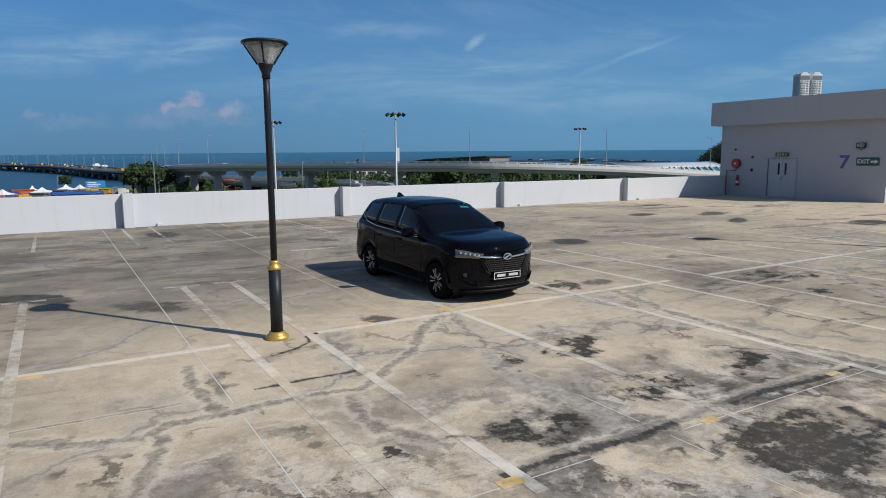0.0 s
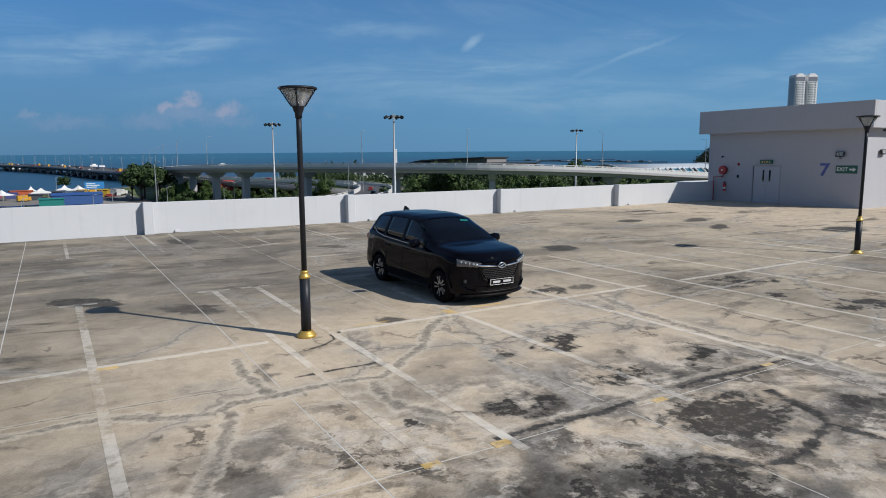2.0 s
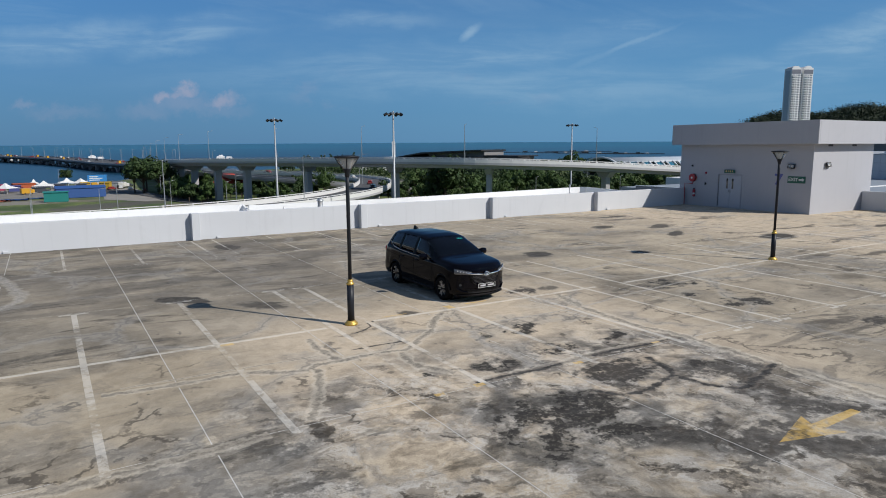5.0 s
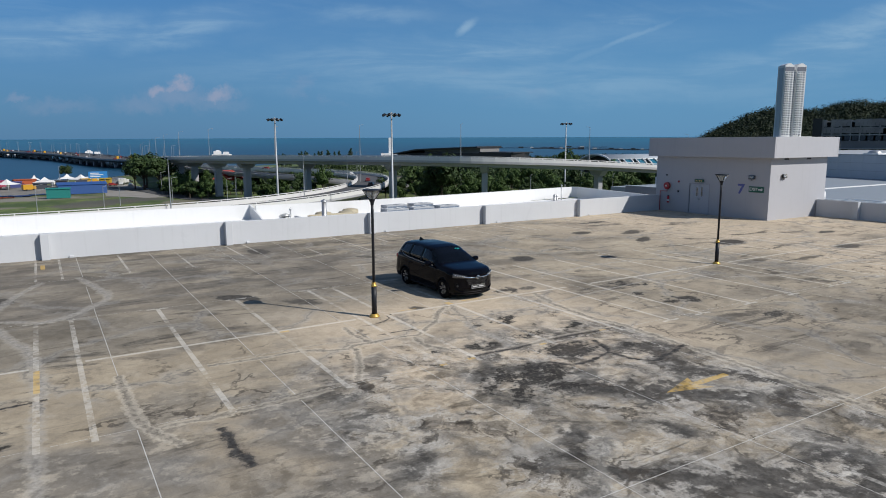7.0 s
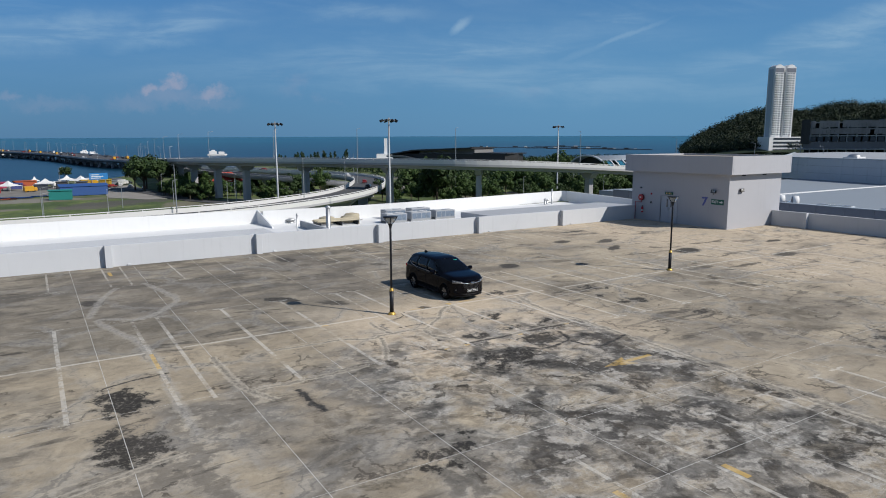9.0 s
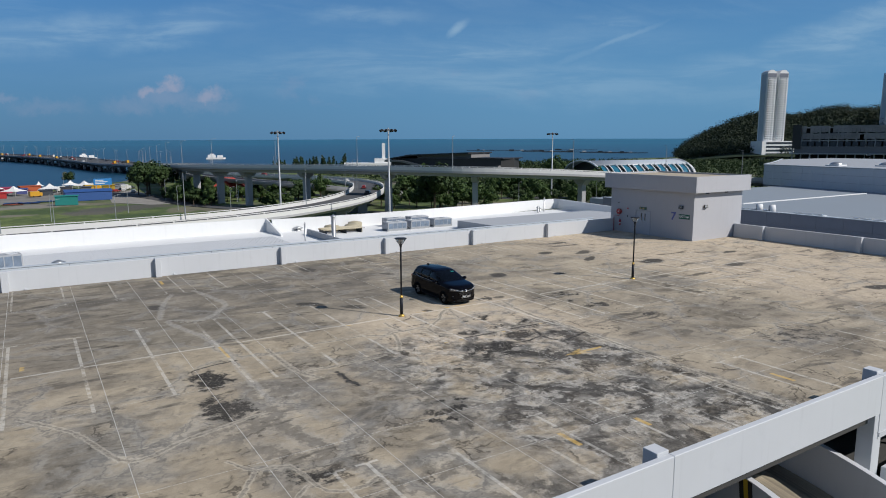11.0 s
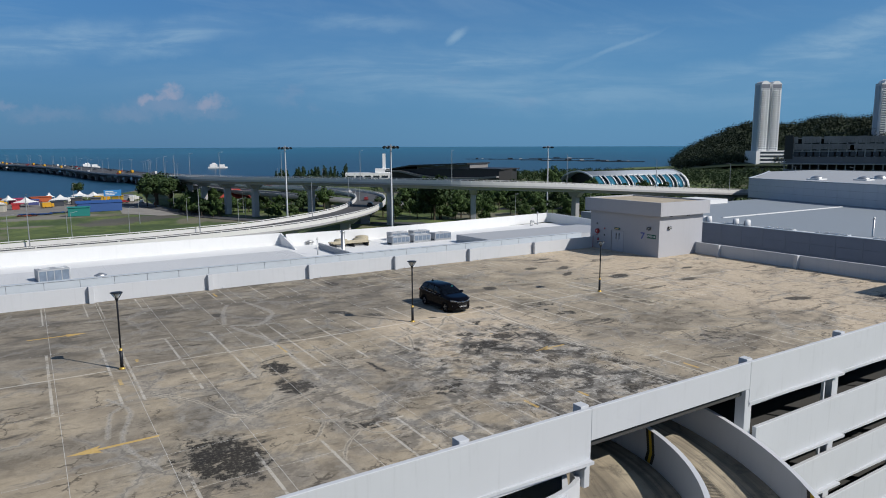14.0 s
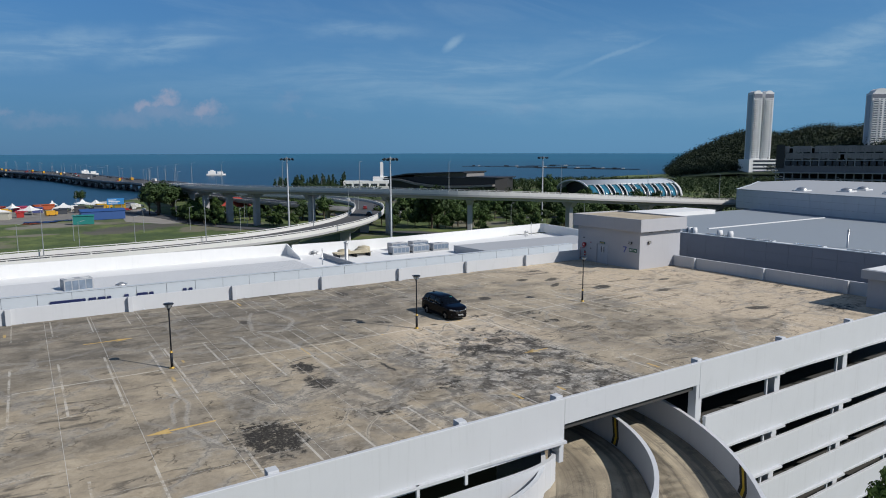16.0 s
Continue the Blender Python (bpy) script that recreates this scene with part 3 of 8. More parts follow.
def wall_paint(name, colour, dirt=0.25):
    """Painted render with rain streaks and blotches."""
    colour = tuple(v * 0.85 for v in colour)
    k = Mat(name, 0.7)
    p = k.pos()
    c = k.mix(k.noise(p, 0.8, 4), tuple(v * 0.93 for v in colour), colour)
    run = k.smooth(k.noise(k.pos((2.2, 2.2, 0.12)), 1.6, 6, 0.65), 0.52, 0.75)
    c = k.mix(k.math("MULTIPLY", run, dirt), c, tuple(v * 0.62 for v in colour))
    c = k.mix(k.math("MULTIPLY", k.smooth(k.noise(p, 0.6, 7, 0.7, 0.8), 0.55, 0.72), dirt * 0.7), c, tuple(v * 0.72 for v in colour))
    k.set("Base Color", c)
    k.bump(k.noise(p, 14.0, 5, 0.6), 0.15, 0.004)
    return k.m


def foliage(name, dark, light):
    k = Mat(name, 0.65, spec=0.25)
    n = k.math("ADD", k.math("MULTIPLY", k.island(), 0.6), k.math("MULTIPLY", k.noise(k.pos(own=True), 0.35, 3), 0.4))
    k.set("Base Color", k.mix(n, tuple(v * 0.85 for v in dark), tuple(v * 0.85 for v in light)))
    return k.m


M_DECK = deck_material()
M_LINE = paint_line("worn_white_paint", (0.74, 0.71, 0.65), 0.60)
M_LINE2 = paint_line("thin_white_paint", (0.74, 0.71, 0.65), 0.5, 0.42)
M_YELLOW = paint_line("worn_yellow_paint", (0.70, 0.46, 0.12), 0.52, 0.54)
M_YELLOW_FULL = paint_line("fresh_yellow_paint", (0.72, 0.46, 0.11), 0.42, 0.56)
M_SEAL = simple("pale_joint_sealant", (0.62, 0.61, 0.58), 0.7, var=0.25)
M_PATCH = crack_material("grey_crack_filler", (0.15, 0.134, 0.11), (0.60, 0.545, 0.455), 0.75)
M_PALE = crack_material("pale_crack_filler", (0.20, 0.19, 0.175), (0.44, 0.41, 0.36), 0.5)
M_DARKCRACK = crack_material("blackened_crack", (0.028, 0.027, 0.026), (0.2, 0.17, 0.14), 0.95)
M_WHITE = wall_paint("white_wall_paint", (0.60, 0.62, 0.655))
M_WALL = wall_paint("pale_grey_wall_paint", (0.47, 0.475, 0.51), 0.16)
M_ROOFWHITE = wall_paint("bright_white_roof_coating", (0.82, 0.83, 0.84), 0.12)
M_ROOFGREY = wall_paint("grey_sheet_roof", (0.40, 0.42, 0.45), 0.2)
M_CLAD = simple("grey_cladding_panel", (0.52, 0.57, 0.62), 0.5, var=0.06, scale=0.6)
# darker copy of the cladding, with the mall front's shade in its colour
M_SHADESLATE = simple("slate_and_shaded_wall_panel", (0.195, 0.21, 0.255), 0.5, var=0.08, scale=0.6)
M_ARENA = simple("charcoal_cladding", (0.035, 0.034, 0.036), 0.5, var=0.2)
M_ARENAL = simple("grey_roof_band", (0.24, 0.235, 0.235), 0.5, var=0.1)
M_CONC = wall_paint("flyover_concrete", (0.44, 0.44, 0.46), 0.35)
M_CONCL = wall_paint("pale_flyover_parapet", (0.74, 0.74, 0.73), 0.25)
M_ASPHALT = simple("asphalt", (0.075, 0.076, 0.08), 0.85, var=0.25, scale=0.5)
M_STEEL = simple("galvanised_steel", (0.45, 0.46, 0.47), 0.4, 0.8)
M_STEELP = simple("pale_painted_steel", (0.62, 0.64, 0.66), 0.5, 0.0)
M_DARKSTEEL = simple("dark_grey_painted_steel", (0.018, 0.021, 0.028), 0.45, 0.0, spec=0.25)
M_GOLD = simple("gold_painted_iron", (0.55, 0.36, 0.09), 0.4, 0.6)
M_BLACK = simple("black_plastic", (0.02, 0.02, 0.022), 0.5)
# near-black concrete: the shade inside the storeys is put into its colour
M_SHADEVOID = simple("interior_shade_concrete", (0.055, 0.054, 0.052), 0.9)

# ---- the car park's top deck: x along the far parapet, y toward it, z = 0 on the deck ----
X0, X1, Y0, Y1 = -52.0, 37.7, -17.7, 16.75
deck = tagged(new("floor"), "weathered concrete roof deck with stains and sealed joints", "floor", kind="structure")
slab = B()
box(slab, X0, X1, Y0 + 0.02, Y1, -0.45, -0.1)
part("slab", slab, M_SHADEVOID, deck)
seal = B()
box(seal, X0, X1, Y0 + 0.05, Y1 - 0.02, -0.1, -0.0012)
part("joint_filler", seal, M_SEAL, deck, "pale sealant in the joints of the deck")

XJ = [X0] + [-49.05 + 3.0 * i for i in range(29)] + [X1]
YJ = [Y0 + 0.05, -13.85, -10.9, -4.75, 4.55, 11.1, Y1 - 0.02]


def deck_panel(w, d):
    bm = B()
    box(bm, -w / 2, w / 2, -d / 2, d / 2, -0.05, 0.0)
    me = bpy.data.meshes.new("deck_panel")
    bm.to_mesh(me)
    bm.free()
    me.materials.append(M_DECK)
    return me


panel_kinds = {}
for xa, xb in zip(XJ, XJ[1:]):
    for ya, yb in zip(YJ, YJ[1:]):
        w, d = round(xb - xa - 0.014, 3), round(yb - ya - 0.014, 3)
        if (w, d) not in panel_kinds:
            panel_kinds[(w, d)] = deck_panel(w, d)
        piece("deck_panel", panel_kinds[(w, d)], deck, ((xa + xb) / 2, (ya + yb) / 2, 0))

# ---- painted bay lines ----
line_meshes = {}


def bay_line(x, y0, y1, w=0.1, mat=M_LINE, name="bay_line", tee=0.0, label="worn white parking bay line painted on the deck"):
    """One line along y with a short cross bar at its open end."""
    bm = B()
    box(bm, -w / 2, w / 2, y0, y1, 0.0, 0.0019)
    if tee:
        yy = y1 if tee > 0 else y0
        box(bm, -0.32, -w / 2 - 0.001, yy - 0.05, yy + 0.05, 0.0, 0.0019)
        box(bm, w / 2 + 0.001, 0.32, yy - 0.05, yy + 0.05, 0.0, 0.0019)
    ob = part(name, bm, mat, None, label, loc=(x, 0, 0))
    return tagged(ob, category="line", group="parking bay lines", kind="structure")


for k in range(-6, 5):
    for dx in (-0.46, 0.42, 2.79, 5.2):
        x = 8.15 * k + dx - (0.55 if k == 1 and dx < 0 else 0)
        if not X0 + 1 < x < 36.5:
            continue
        pair = dx < 1
        if k <= 3:
            bay_line(x, 11.35, 16.4, 0.09, tee=-1 if k < 1 and not pair else 0)
        if x < 29:
            bay_line(x, -4.95, 4.45, 0.12 if k < 1 else 0.1, M_LINE if x < 5 else M_LINE2, tee=1 if k in (-2, -1, 0) else -1 if k < 3 else 0)
for x in (-48.6, -47.5, -45.2, -42.9, -40.6, -39.6, -37.3, -35.0, -32.7, -31.6, -29.3, -27.0, -24.7, -23.7, -21.4, -19.1, -15.7, -13.4, -11.1, -8.75, -7.83, -5.55, -3.27, -2.2, 0.05, 2.3, 4.5, 6.85, 8.03, 10.3, 12.6, 14.9, 16.0, 18.3, 20.6, 22.9, 24.0, 26.3, 28.6):
    bay_line(x, -17.3, -12.4, 0.11, tee=1 if -12 < x < 10 else 0)
for k in range(-6, 4):
    x = 8.15 * k
    bm = B()
    box(bm, 0.55, 7.55, -0.06, 0.06, 0.0, 0.0017)
    tagged(part("bay_divider_line", bm, M_LINE2, None, "thin worn white line between two rows of bays", loc=(x, 0, 0)), category="line", group="bay divider lines", kind="structure")
bm = B()
box(bm, 2.75, 4.7, 7.9, 8.0, 0.0, 0.0017)
tagged(part("bay_divider_line", bm, M_LINE, None, "short worn white line behind the parked car"), category="line", group="bay divider lines", kind="structure")
# yellow dabs and stretches
for x, y, lx, ly in ((-2.78, -0.1, 0.2, 0.12), (0.3, -4.72, 0.14, 0.12), (2.5, -4.74, 0.14, 0.1), (2.74, 0.2, 0.14, 0.3), (4.72, -4.62, 0.14, 0.08), (1.2, 0.2, 0.6, 0.05), (3.6, 0.28, 0.6, 0.06), (-8.6, -1.0, 0.06, 1.6),
                     (-8.36, 14.6, 0.1, 1.1), (-24.4, 13.4, 0.1, 0.9), (-2.44, -14.2, 0.1, 0.9), (7.3, -14.6, 0.1, 0.9), (-0.5, -4.75, 0.12, 0.1), (0.2, -14.5, 0.1, 0.6), (-16.5, -2.0, 0.1, 1.0), (-15.4, 1.0, 0.1, 0.5)):
    bm = B()
    box(bm, -lx / 2 - 0.03, lx / 2 + 0.03, -ly / 2, ly / 2, 0.0, 0.0025)
    tagged(part("yellow_mark", bm, M_YELLOW, None, "faded yellow paint mark on the deck", loc=(x, y, 0)), category="paint mark", group="yellow paint marks", kind="structure")


def deck_arrow(x, y, rz, length=3.0, mat=M_YELLOW_FULL):
    bm = B()
    h = length / 2
    prism(bm, [(-h, 0), (-h + 1.1, -0.33), (-h + 0.95, -0.09), (h, -0.07), (h, 0.07), (-h + 0.95, 0.09), (-h + 1.1, 0.33)], 0.0, 0.0022)
    ob = part("direction_arrow", bm, mat, None, "yellow direction arrow painted on the deck", loc=(x, y, 0))
    ob.rotation_euler = (0, 0, rz)
    tagged(ob, category="arrow", group="direction arrows", kind="structure")


deck_arrow(-17.5, -9.15, radians(2))
deck_arrow(3.5, -8.65, radians(1), 2.0, M_YELLOW)
deck_arrow(-18.6, 8.2, radians(180), 3.0)


patch_count = [0]


def crack_patch(pts, w, mat=M_PATCH):
    """Filler smeared along a crack, uneven in width."""
    path = spline([(x, y, 0) for x, y in pts], 0.3)
    bm = B()
    uv = bm.loops.layers.uv.new("UVMap")
    rows = []
    patch_count[0] += 1
    lift = 0.0003 + 0.00004 * patch_count[0]
    for i, (p, s) in enumerate(zip(path, sides(path))):
        ww = w * (1.3 + 1.4 * abs(noise.noise(p * 1.3)))
        rows.append([bm.verts.new(p + s * (a * ww) + Vector((0, 0, b))) for a, b in ((-0.5, lift), (-0.46, lift), (0.46, lift), (0.5, lift))])
    for a, b in zip(rows, rows[1:]):
        for q in range(3):
            f = bm.faces.new((a[q], a[q + 1], b[q + 1], b[q]))
            for loop, u in zip(f.loops, (q, q + 1, q + 1, q)):
                loop[uv].uv = ((0.0, 0.04, 0.96, 1.0)[u], 0.5)
    for f in bm.faces:
        f.normal_update()
        if f.normal.z < 0:
            f.normal_flip()
    tagged(part("crack_repair", bm, mat, None, "filler smeared along a crack in the deck"), category="crack repair", group="crack repairs", kind="structure")


crack_patch([(-5.2, -1.9), (-4.0, -2.0), (-2.94, -2.0), (-2.42, -2.3), (-1.9, -2.5), (-1.67, -2.28), (-1.02, -2.29), (-0.4, -2.25), (0.17, -2.34), (0.73, -1.86), (1.31, -1.4), (1.79, -0.66), (2.43, -0.11)], 0.2)
crack_patch([(-1.74, -2.49), (-1.86, -2.92), (-2.02, -3.36), (-2.4, -4.2), (-2.63, -4.61)], 0.2)
crack_patch([(0.0, -2.46), (-0.14, -3.05), (-0.07, -3.38), (0.1, -3.7), (0.26, -4.0)], 0.2)
crack_patch([(-4.9, -1.7), (-2.96, -1.74), (-1.49, -1.8)], 0.07)
crack_patch([(-0.78, -1.78), (0.42, -1.78)], 0.07, M_DARKCRACK)
crack_patch([(5.98, -0.17), (5.6, -1.44), (5.48, -2.24), (5.4, -2.94), (5.4, -3.73), (5.58, -4.29), (5.5, -6.0), (5.4, -8.0), (5.25, -10.3), (5.15, -12.4), (5.1, -16.0)], 0.24)
crack_patch([(2.25, -1.44), (3.56, -1.6), (5.68, -1.53), (7.92, -1.13), (14.9, -0.28)], 0.09, M_PALE)
crack_patch([(2.02, -1.9), (1.75, -2.73), (1.81, -3.59), (1.74, -4.13), (1.6, -4.55)], 0.2, M_PALE)
crack_patch([(0.29, -4.6), (0.9, -4.55), (1.51, -4.6), (2.3, -4.6), (3.52, -4.5), (5.3, -4.6)], 0.2)
crack_patch([(-7.21, 11.4), (-6.52, 7.4), (-7.01, 6.06), (-8.22, 4.54), (-9.63, 5.18), (-9.14, 2.77), (-8.8, 1.73), (-8.55, -0.87), (-8.61, -3.7), (-8.6, -7.0)], 0.26, M_PALE)
crack_patch([(-9.93, 5.63), (-9.21, 8.78), (-8.44, 10.93)], 0.24, M_PALE)
crack_patch([(-6.86, -4.91), (-5.74, -4.94), (-4.23, -4.88), (-3.29, -4.79)], 0.2)
crack_patch([(-7.05, -1.51), (-7.0, -4.02), (-6.81, -5.05), (-6.42, -5.92)], 0.22)
crack_patch([(-5.73, -5.51), (-5.71, -6.74), (-5.67, -7.31)], 0.28, M_DARKCRACK)
crack_patch([(-1.2, -0.6), (-1.3, -1.4), (-1.2, -2.2)], 0.2)
crack_patch([(-0.3, -0.75), (0.05, -0.6), (0.3, -0.4), (0.35, -0.12), (0.6, 0.0)], 0.07, M_DARKCRACK)
crack_patch([(-17.3, -4.0), (-16.6, -6.0), (-17.2, -9.0), (-16.4, -12.0)], 0.18, M_PALE)
crack_patch([(3.84, -5.19), (3.69, -5.72), (3.42, -6.12), (3.5, -6.43), (3.54, -6.76), (3.84, -7.14), (4.44, -7.03), (5.04, -6.86), (5.5, -6.7)], 0.2, M_DARKCRACK)
crack_patch([(3.42, -6.12), (2.61, -6.37), (1.99, -6.32), (1.69, -5.91)], 0.17, M_DARKCRACK)
crack_patch([(-10.19, -2.7), (-9.46, -2.42), (-8.41, -2.29)], 0.12, M_DARKCRACK)
crack_patch([(-10.89, -10.33), (-10.37, -11.27), (-9.57, -11.48), (-9.22, -13.14), (-8.32, -13.42), (-7.74, -13.09)], 0.13)
crack_patch([(-10.37, -11.27), (-11.3, -12.59), (-12.09, -12.59)], 0.13)
crack_patch([(-9.51, -12.66), (-10.44, -13.57), (-11.05, -14.69)], 0.13)
crack_patch([(-15.51, -4.28), (-14.12, -6.27), (-13.03, -8.95), (-11.36, -8.4), (-8.97, -7.74)], 0.16)
crack_patch([(-16.75, -5.25), (-17.29, -5.88), (-17.47, -6.98), (-17.66, -8.49)], 0.16, M_PALE)
crack_patch([(0.3, -4.64), (0.9, -4.6), (1.5, -4.66), (2.2, -4.62)], 0.16, M_DARKCRACK)
crack_patch([(3.0, -4.6), (3.6, -4.56), (4.4, -4.64), (5.2, -4.6)], 0.12, M_DARKCRACK)
crack_patch([(8.0, 2.0), (12.0, 2.6), (17.0, 2.2), (22.0, 3.0), (27.0, 2.6)], 0.14, M_PALE)
crack_patch([(14.0, -2.0), (17.0, -3.0), (21.0, -2.6), (25.0, -3.6)], 0.14, M_PALE)


# ---- parapets ----
def parapet(name, label, axis, at, a, b, inner, posts, top=1.16, thick=0.2, foot=-0.45):
    """A low wall along axis at the given place, with posts on its inner side (+1 or -1 across)."""
    root = tagged(new(name), label, "wall", kind="structure")

    def put(bm, u0, u1, v0, v1, z0, z1):
        v0, v1 = min(v0, v1), max(v0, v1)
        if axis == "x":
            box(bm, u0, u1, v0, v1, z0, z1, 0.012)
        else:
            box(bm, v0, v1, u0, u1, z0, z1, 0.012)
        return bm

    part("wall", put(B(), a, b, at, at - inner * thick, foot, top), M_WHITE, root)
    for p in posts:
        part("post", put(B(), p - 0.17, p + 0.17, at + inner * 0.002, at + inner * 0.34, 0.002, top + 0.03), M_WHITE, root)
        part("wall_foot_block", put(B(), p + 0.9, p + 1.08, at + inner * 0.002, at + inner * 0.12, 0.002, 0.1), M_WHITE, root)
    return root


far_wall = parapet("wall_far", "low white painted parapet with square posts", "x", 16.75, X0, 32.18, -1, [-48.2 + 8 * i for i in range(10)])
right_wall = parapet("wall_right", "low pale parapet along the deck's end", "y", 37.72, -17.7, 7.95, -1, [5.2, -2.6, -10.4])
left_wall = parapet("wall_left", "low white parapet closing the deck's far end", "y", -52.0, -17.7, 16.7, 1, [-12, -4, 4, 12])


# ---- lamps on the deck ----
def deck_lamp(x, y):
    root = thing("street_lamp", "dark steel post lamp with gold collars on the deck", "lamp post", (x, y, 0), group="deck lamp posts")
    part("base_ring", lathe(B(), [(0.15, 0.0), (0.155, 0.03), (0.135, 0.055), (0.11, 0.075), (0.1, 0.1)], 24), M_GOLD, root, "gold painted base ring", True)
    part("lower_post", lathe(B(), [(0.078, 0.1), (0.078, 0.92)], 24), M_DARKSTEEL, root, smooth=True)
    part("collar", lathe(B(), [(0.075, 0.92), (0.09, 0.935), (0.09, 0.955), (0.064, 0.985), (0.056, 1.0), (0.066, 1.02), (0.06, 1.04), (0.042, 1.045)], 24), M_GOLD, root, "gold painted collar", True)
    part("upper_post", lathe(B(), [(0.042, 1.045), (0.042, 3.1), (0.04, 3.4)], 20), M_DARKSTEEL, root, smooth=True)
    part("neck", lathe(B(), [(0.052, 3.34), (0.054, 3.41), (0.075, 3.45), (0.09, 3.5), (0.1, 3.515)], 20), M_DARKSTEEL, root, smooth=True)
    head = part("lantern", lathe(B(), [(0.098, 3.515), (0.262, 3.765)], 8, cap=False), M_LAMPGLASS, root, "clear tapered lantern panes")
    for i in range(4):
        a = math.pi / 4 + i * math.pi / 2 + 0.35
        part("lantern_bar", tube(B(), [(0.1 * math.cos(a), 0.1 * math.sin(a), 3.51), (0.268 * math.cos(a), 0.268 * math.sin(a), 3.77)], 0.011, 6), M_DARKSTEEL, head)
    part("cap", lathe(B(), [(0.25, 3.75), (0.285, 3.76), (0.29, 3.775), (0.27, 3.79), (0.1, 3.803), (0.01, 3.808)], 28), M_DARKSTEEL, root, "thin dark round cap", True)
    part("reflector", lathe(B(), [(0.06, 3.52), (0.065, 3.57), (0.08, 3.58), (0.09, 3.63), (0.105, 3.64), (0.11, 3.69), (0.122, 3.7), (0.128, 3.748)], 20), M_STEELP, head, "ribbed pale reflector", True)
    return root


def lamp_glass():
    k = Mat("lantern_glass", 0.25, colour=(0.85, 0.85, 0.83))
    k.set("Transmission Weight", 0.75).set("IOR", 1.2)
    return k.m


M_LAMPGLASS = lamp_glass()
first_lamp = deck_lamp(0, 0)
for x in (16.0, -16.2, -32.3):
    copy_thing(first_lamp, pose(x, 0, 0))


# ---- stair and lift house ----
def stair_house():
    root = tagged(new("stair_house"), "pale grey rendered stair house with an overhanging flat parapet roof", "building")
    x0, x1, y0, y1, zw = 32.18, 38.75, 8.0, 17.2, 4.12
    dy0, dy1, dz = 12.5, 14.14, 2.12
    t = 0.2
    wf = B()
    box(wf, x0, x0 + t, y0, dy0, 0.0, zw)
    box(wf, x0, x0 + t, dy1, y1, 0.0, zw)
    box(wf, x0, x0 + t, dy0, dy1, dz, zw)
    part("front_wall", wf, M_WALL, root)
    part("side_wall", box(B(), x0 + t, x1, y0, y0 + t, -0.2, zw), M_WALL, root)
    part("back_wall", box(B(), x0 + t, x1, y1 - t, y1, -0.2, zw), M_WALL, root)
    part("end_wall", box(B(), x1 - t, x1, y0 + t, y1 - t, -0.2, zw), M_WALL, root)
    f = 0.46
    fx0, fx1, fy0, fy1 = x0 - f, x1 + f, y0 - f, y1 + f
    roof = part("roof", box(B(), fx0 + 0.01, fx1 - 0.01, fy0 + 0.01, fy1 - 0.01, zw, 5.27), M_ROOFTAN, root, "stained concrete roof behind the upstand")
    for n, a in (("front_fascia", (fx0, fx0 + 0.15, fy0, fy1)), ("back_fascia", (fx1 - 0.15, fx1, fy0, fy1)), ("side_fascia", (fx0 + 0.15, fx1 - 0.15, fy0, fy0 + 0.15)), ("rear_fascia", (fx0 + 0.15, fx1 - 0.15, fy1 - 0.15, fy1))):
        part(n, box(B(), *a, zw - 0.06, 5.41, 0.01), M_WALL, root)
    # weep slots under the fascia of the lit side
    for xx in (33.6, 36.2):
        part("drain_slot", box(B(), xx, xx + 0.5, y0 - 0.012, y0 - 0.002, 3.92, 4.03), M_BLACK, root)
    # double door
    door = tagged(new("door_1"), "closed pale grey double steel door with narrow glass slots", "door", kind="structure")
    fr = B()
    box(fr, x0 - 0.02, x0 + 0.1, dy0 - 0.06, dy0, 0.0, dz + 0.06)
    box(fr, x0 - 0.02, x0 + 0.1, dy1, dy1 + 0.06, 0.0, dz + 0.06)
    box(fr, x0 - 0.02, x0 + 0.1, dy0 + 0.001, dy1 - 0.001, dz, dz + 0.06)
    part("door_frame", fr, M_DOORFRAME, door, "slightly darker steel frame")
    mid = (dy0 + dy1) / 2
    for a, b, s in ((dy0 + 0.005, mid - 0.004, -1), (mid + 0.004, dy1 - 0.005, 1)):
        leaf = part("door_leaf", box(B(), x0 + 0.03, x0 + 0.075, a, b, 0.04, dz - 0.005, 0.006), M_DOOR, door)
        c = mid + s * 0.2
        part("vision_panel", box(B(), x0 + 0.022, x0 + 0.029, c - 0.055, c + 0.055, 1.25, 1.9), M_CARGLASS, leaf, "dark narrow glass slot")
        part("handle", box(B(), x0 - 0.03, x0 + 0.028, mid + s * 0.07 - 0.012, mid + s * 0.07 + 0.012, 0.98, 1.16, 0.005), M_STEEL, leaf, "small steel handle")
    part("door_step", box(B(), x0 - 0.16, x0 - 0.002, dy0 - 0.1, dy1 + 0.1, 0.002, 0.06, 0.01), M_CONC, door)
    return x0


M_ROOFTAN = simple("stained_flat_roof", (0.44, 0.375, 0.28), 0.9, var=0.45, scale=0.8)
M_DOOR = simple("grey_door_paint", (0.46, 0.48, 0.53), 0.45, var=0.05)
M_DOORFRAME = simple("grey_frame_paint", (0.36, 0.37, 0.41), 0.45, var=0.05)


def car_glass():
    k = Mat("tinted_glass", 0.03, colour=(0.012, 0.013, 0.016), spec=0.6)
    return k.m


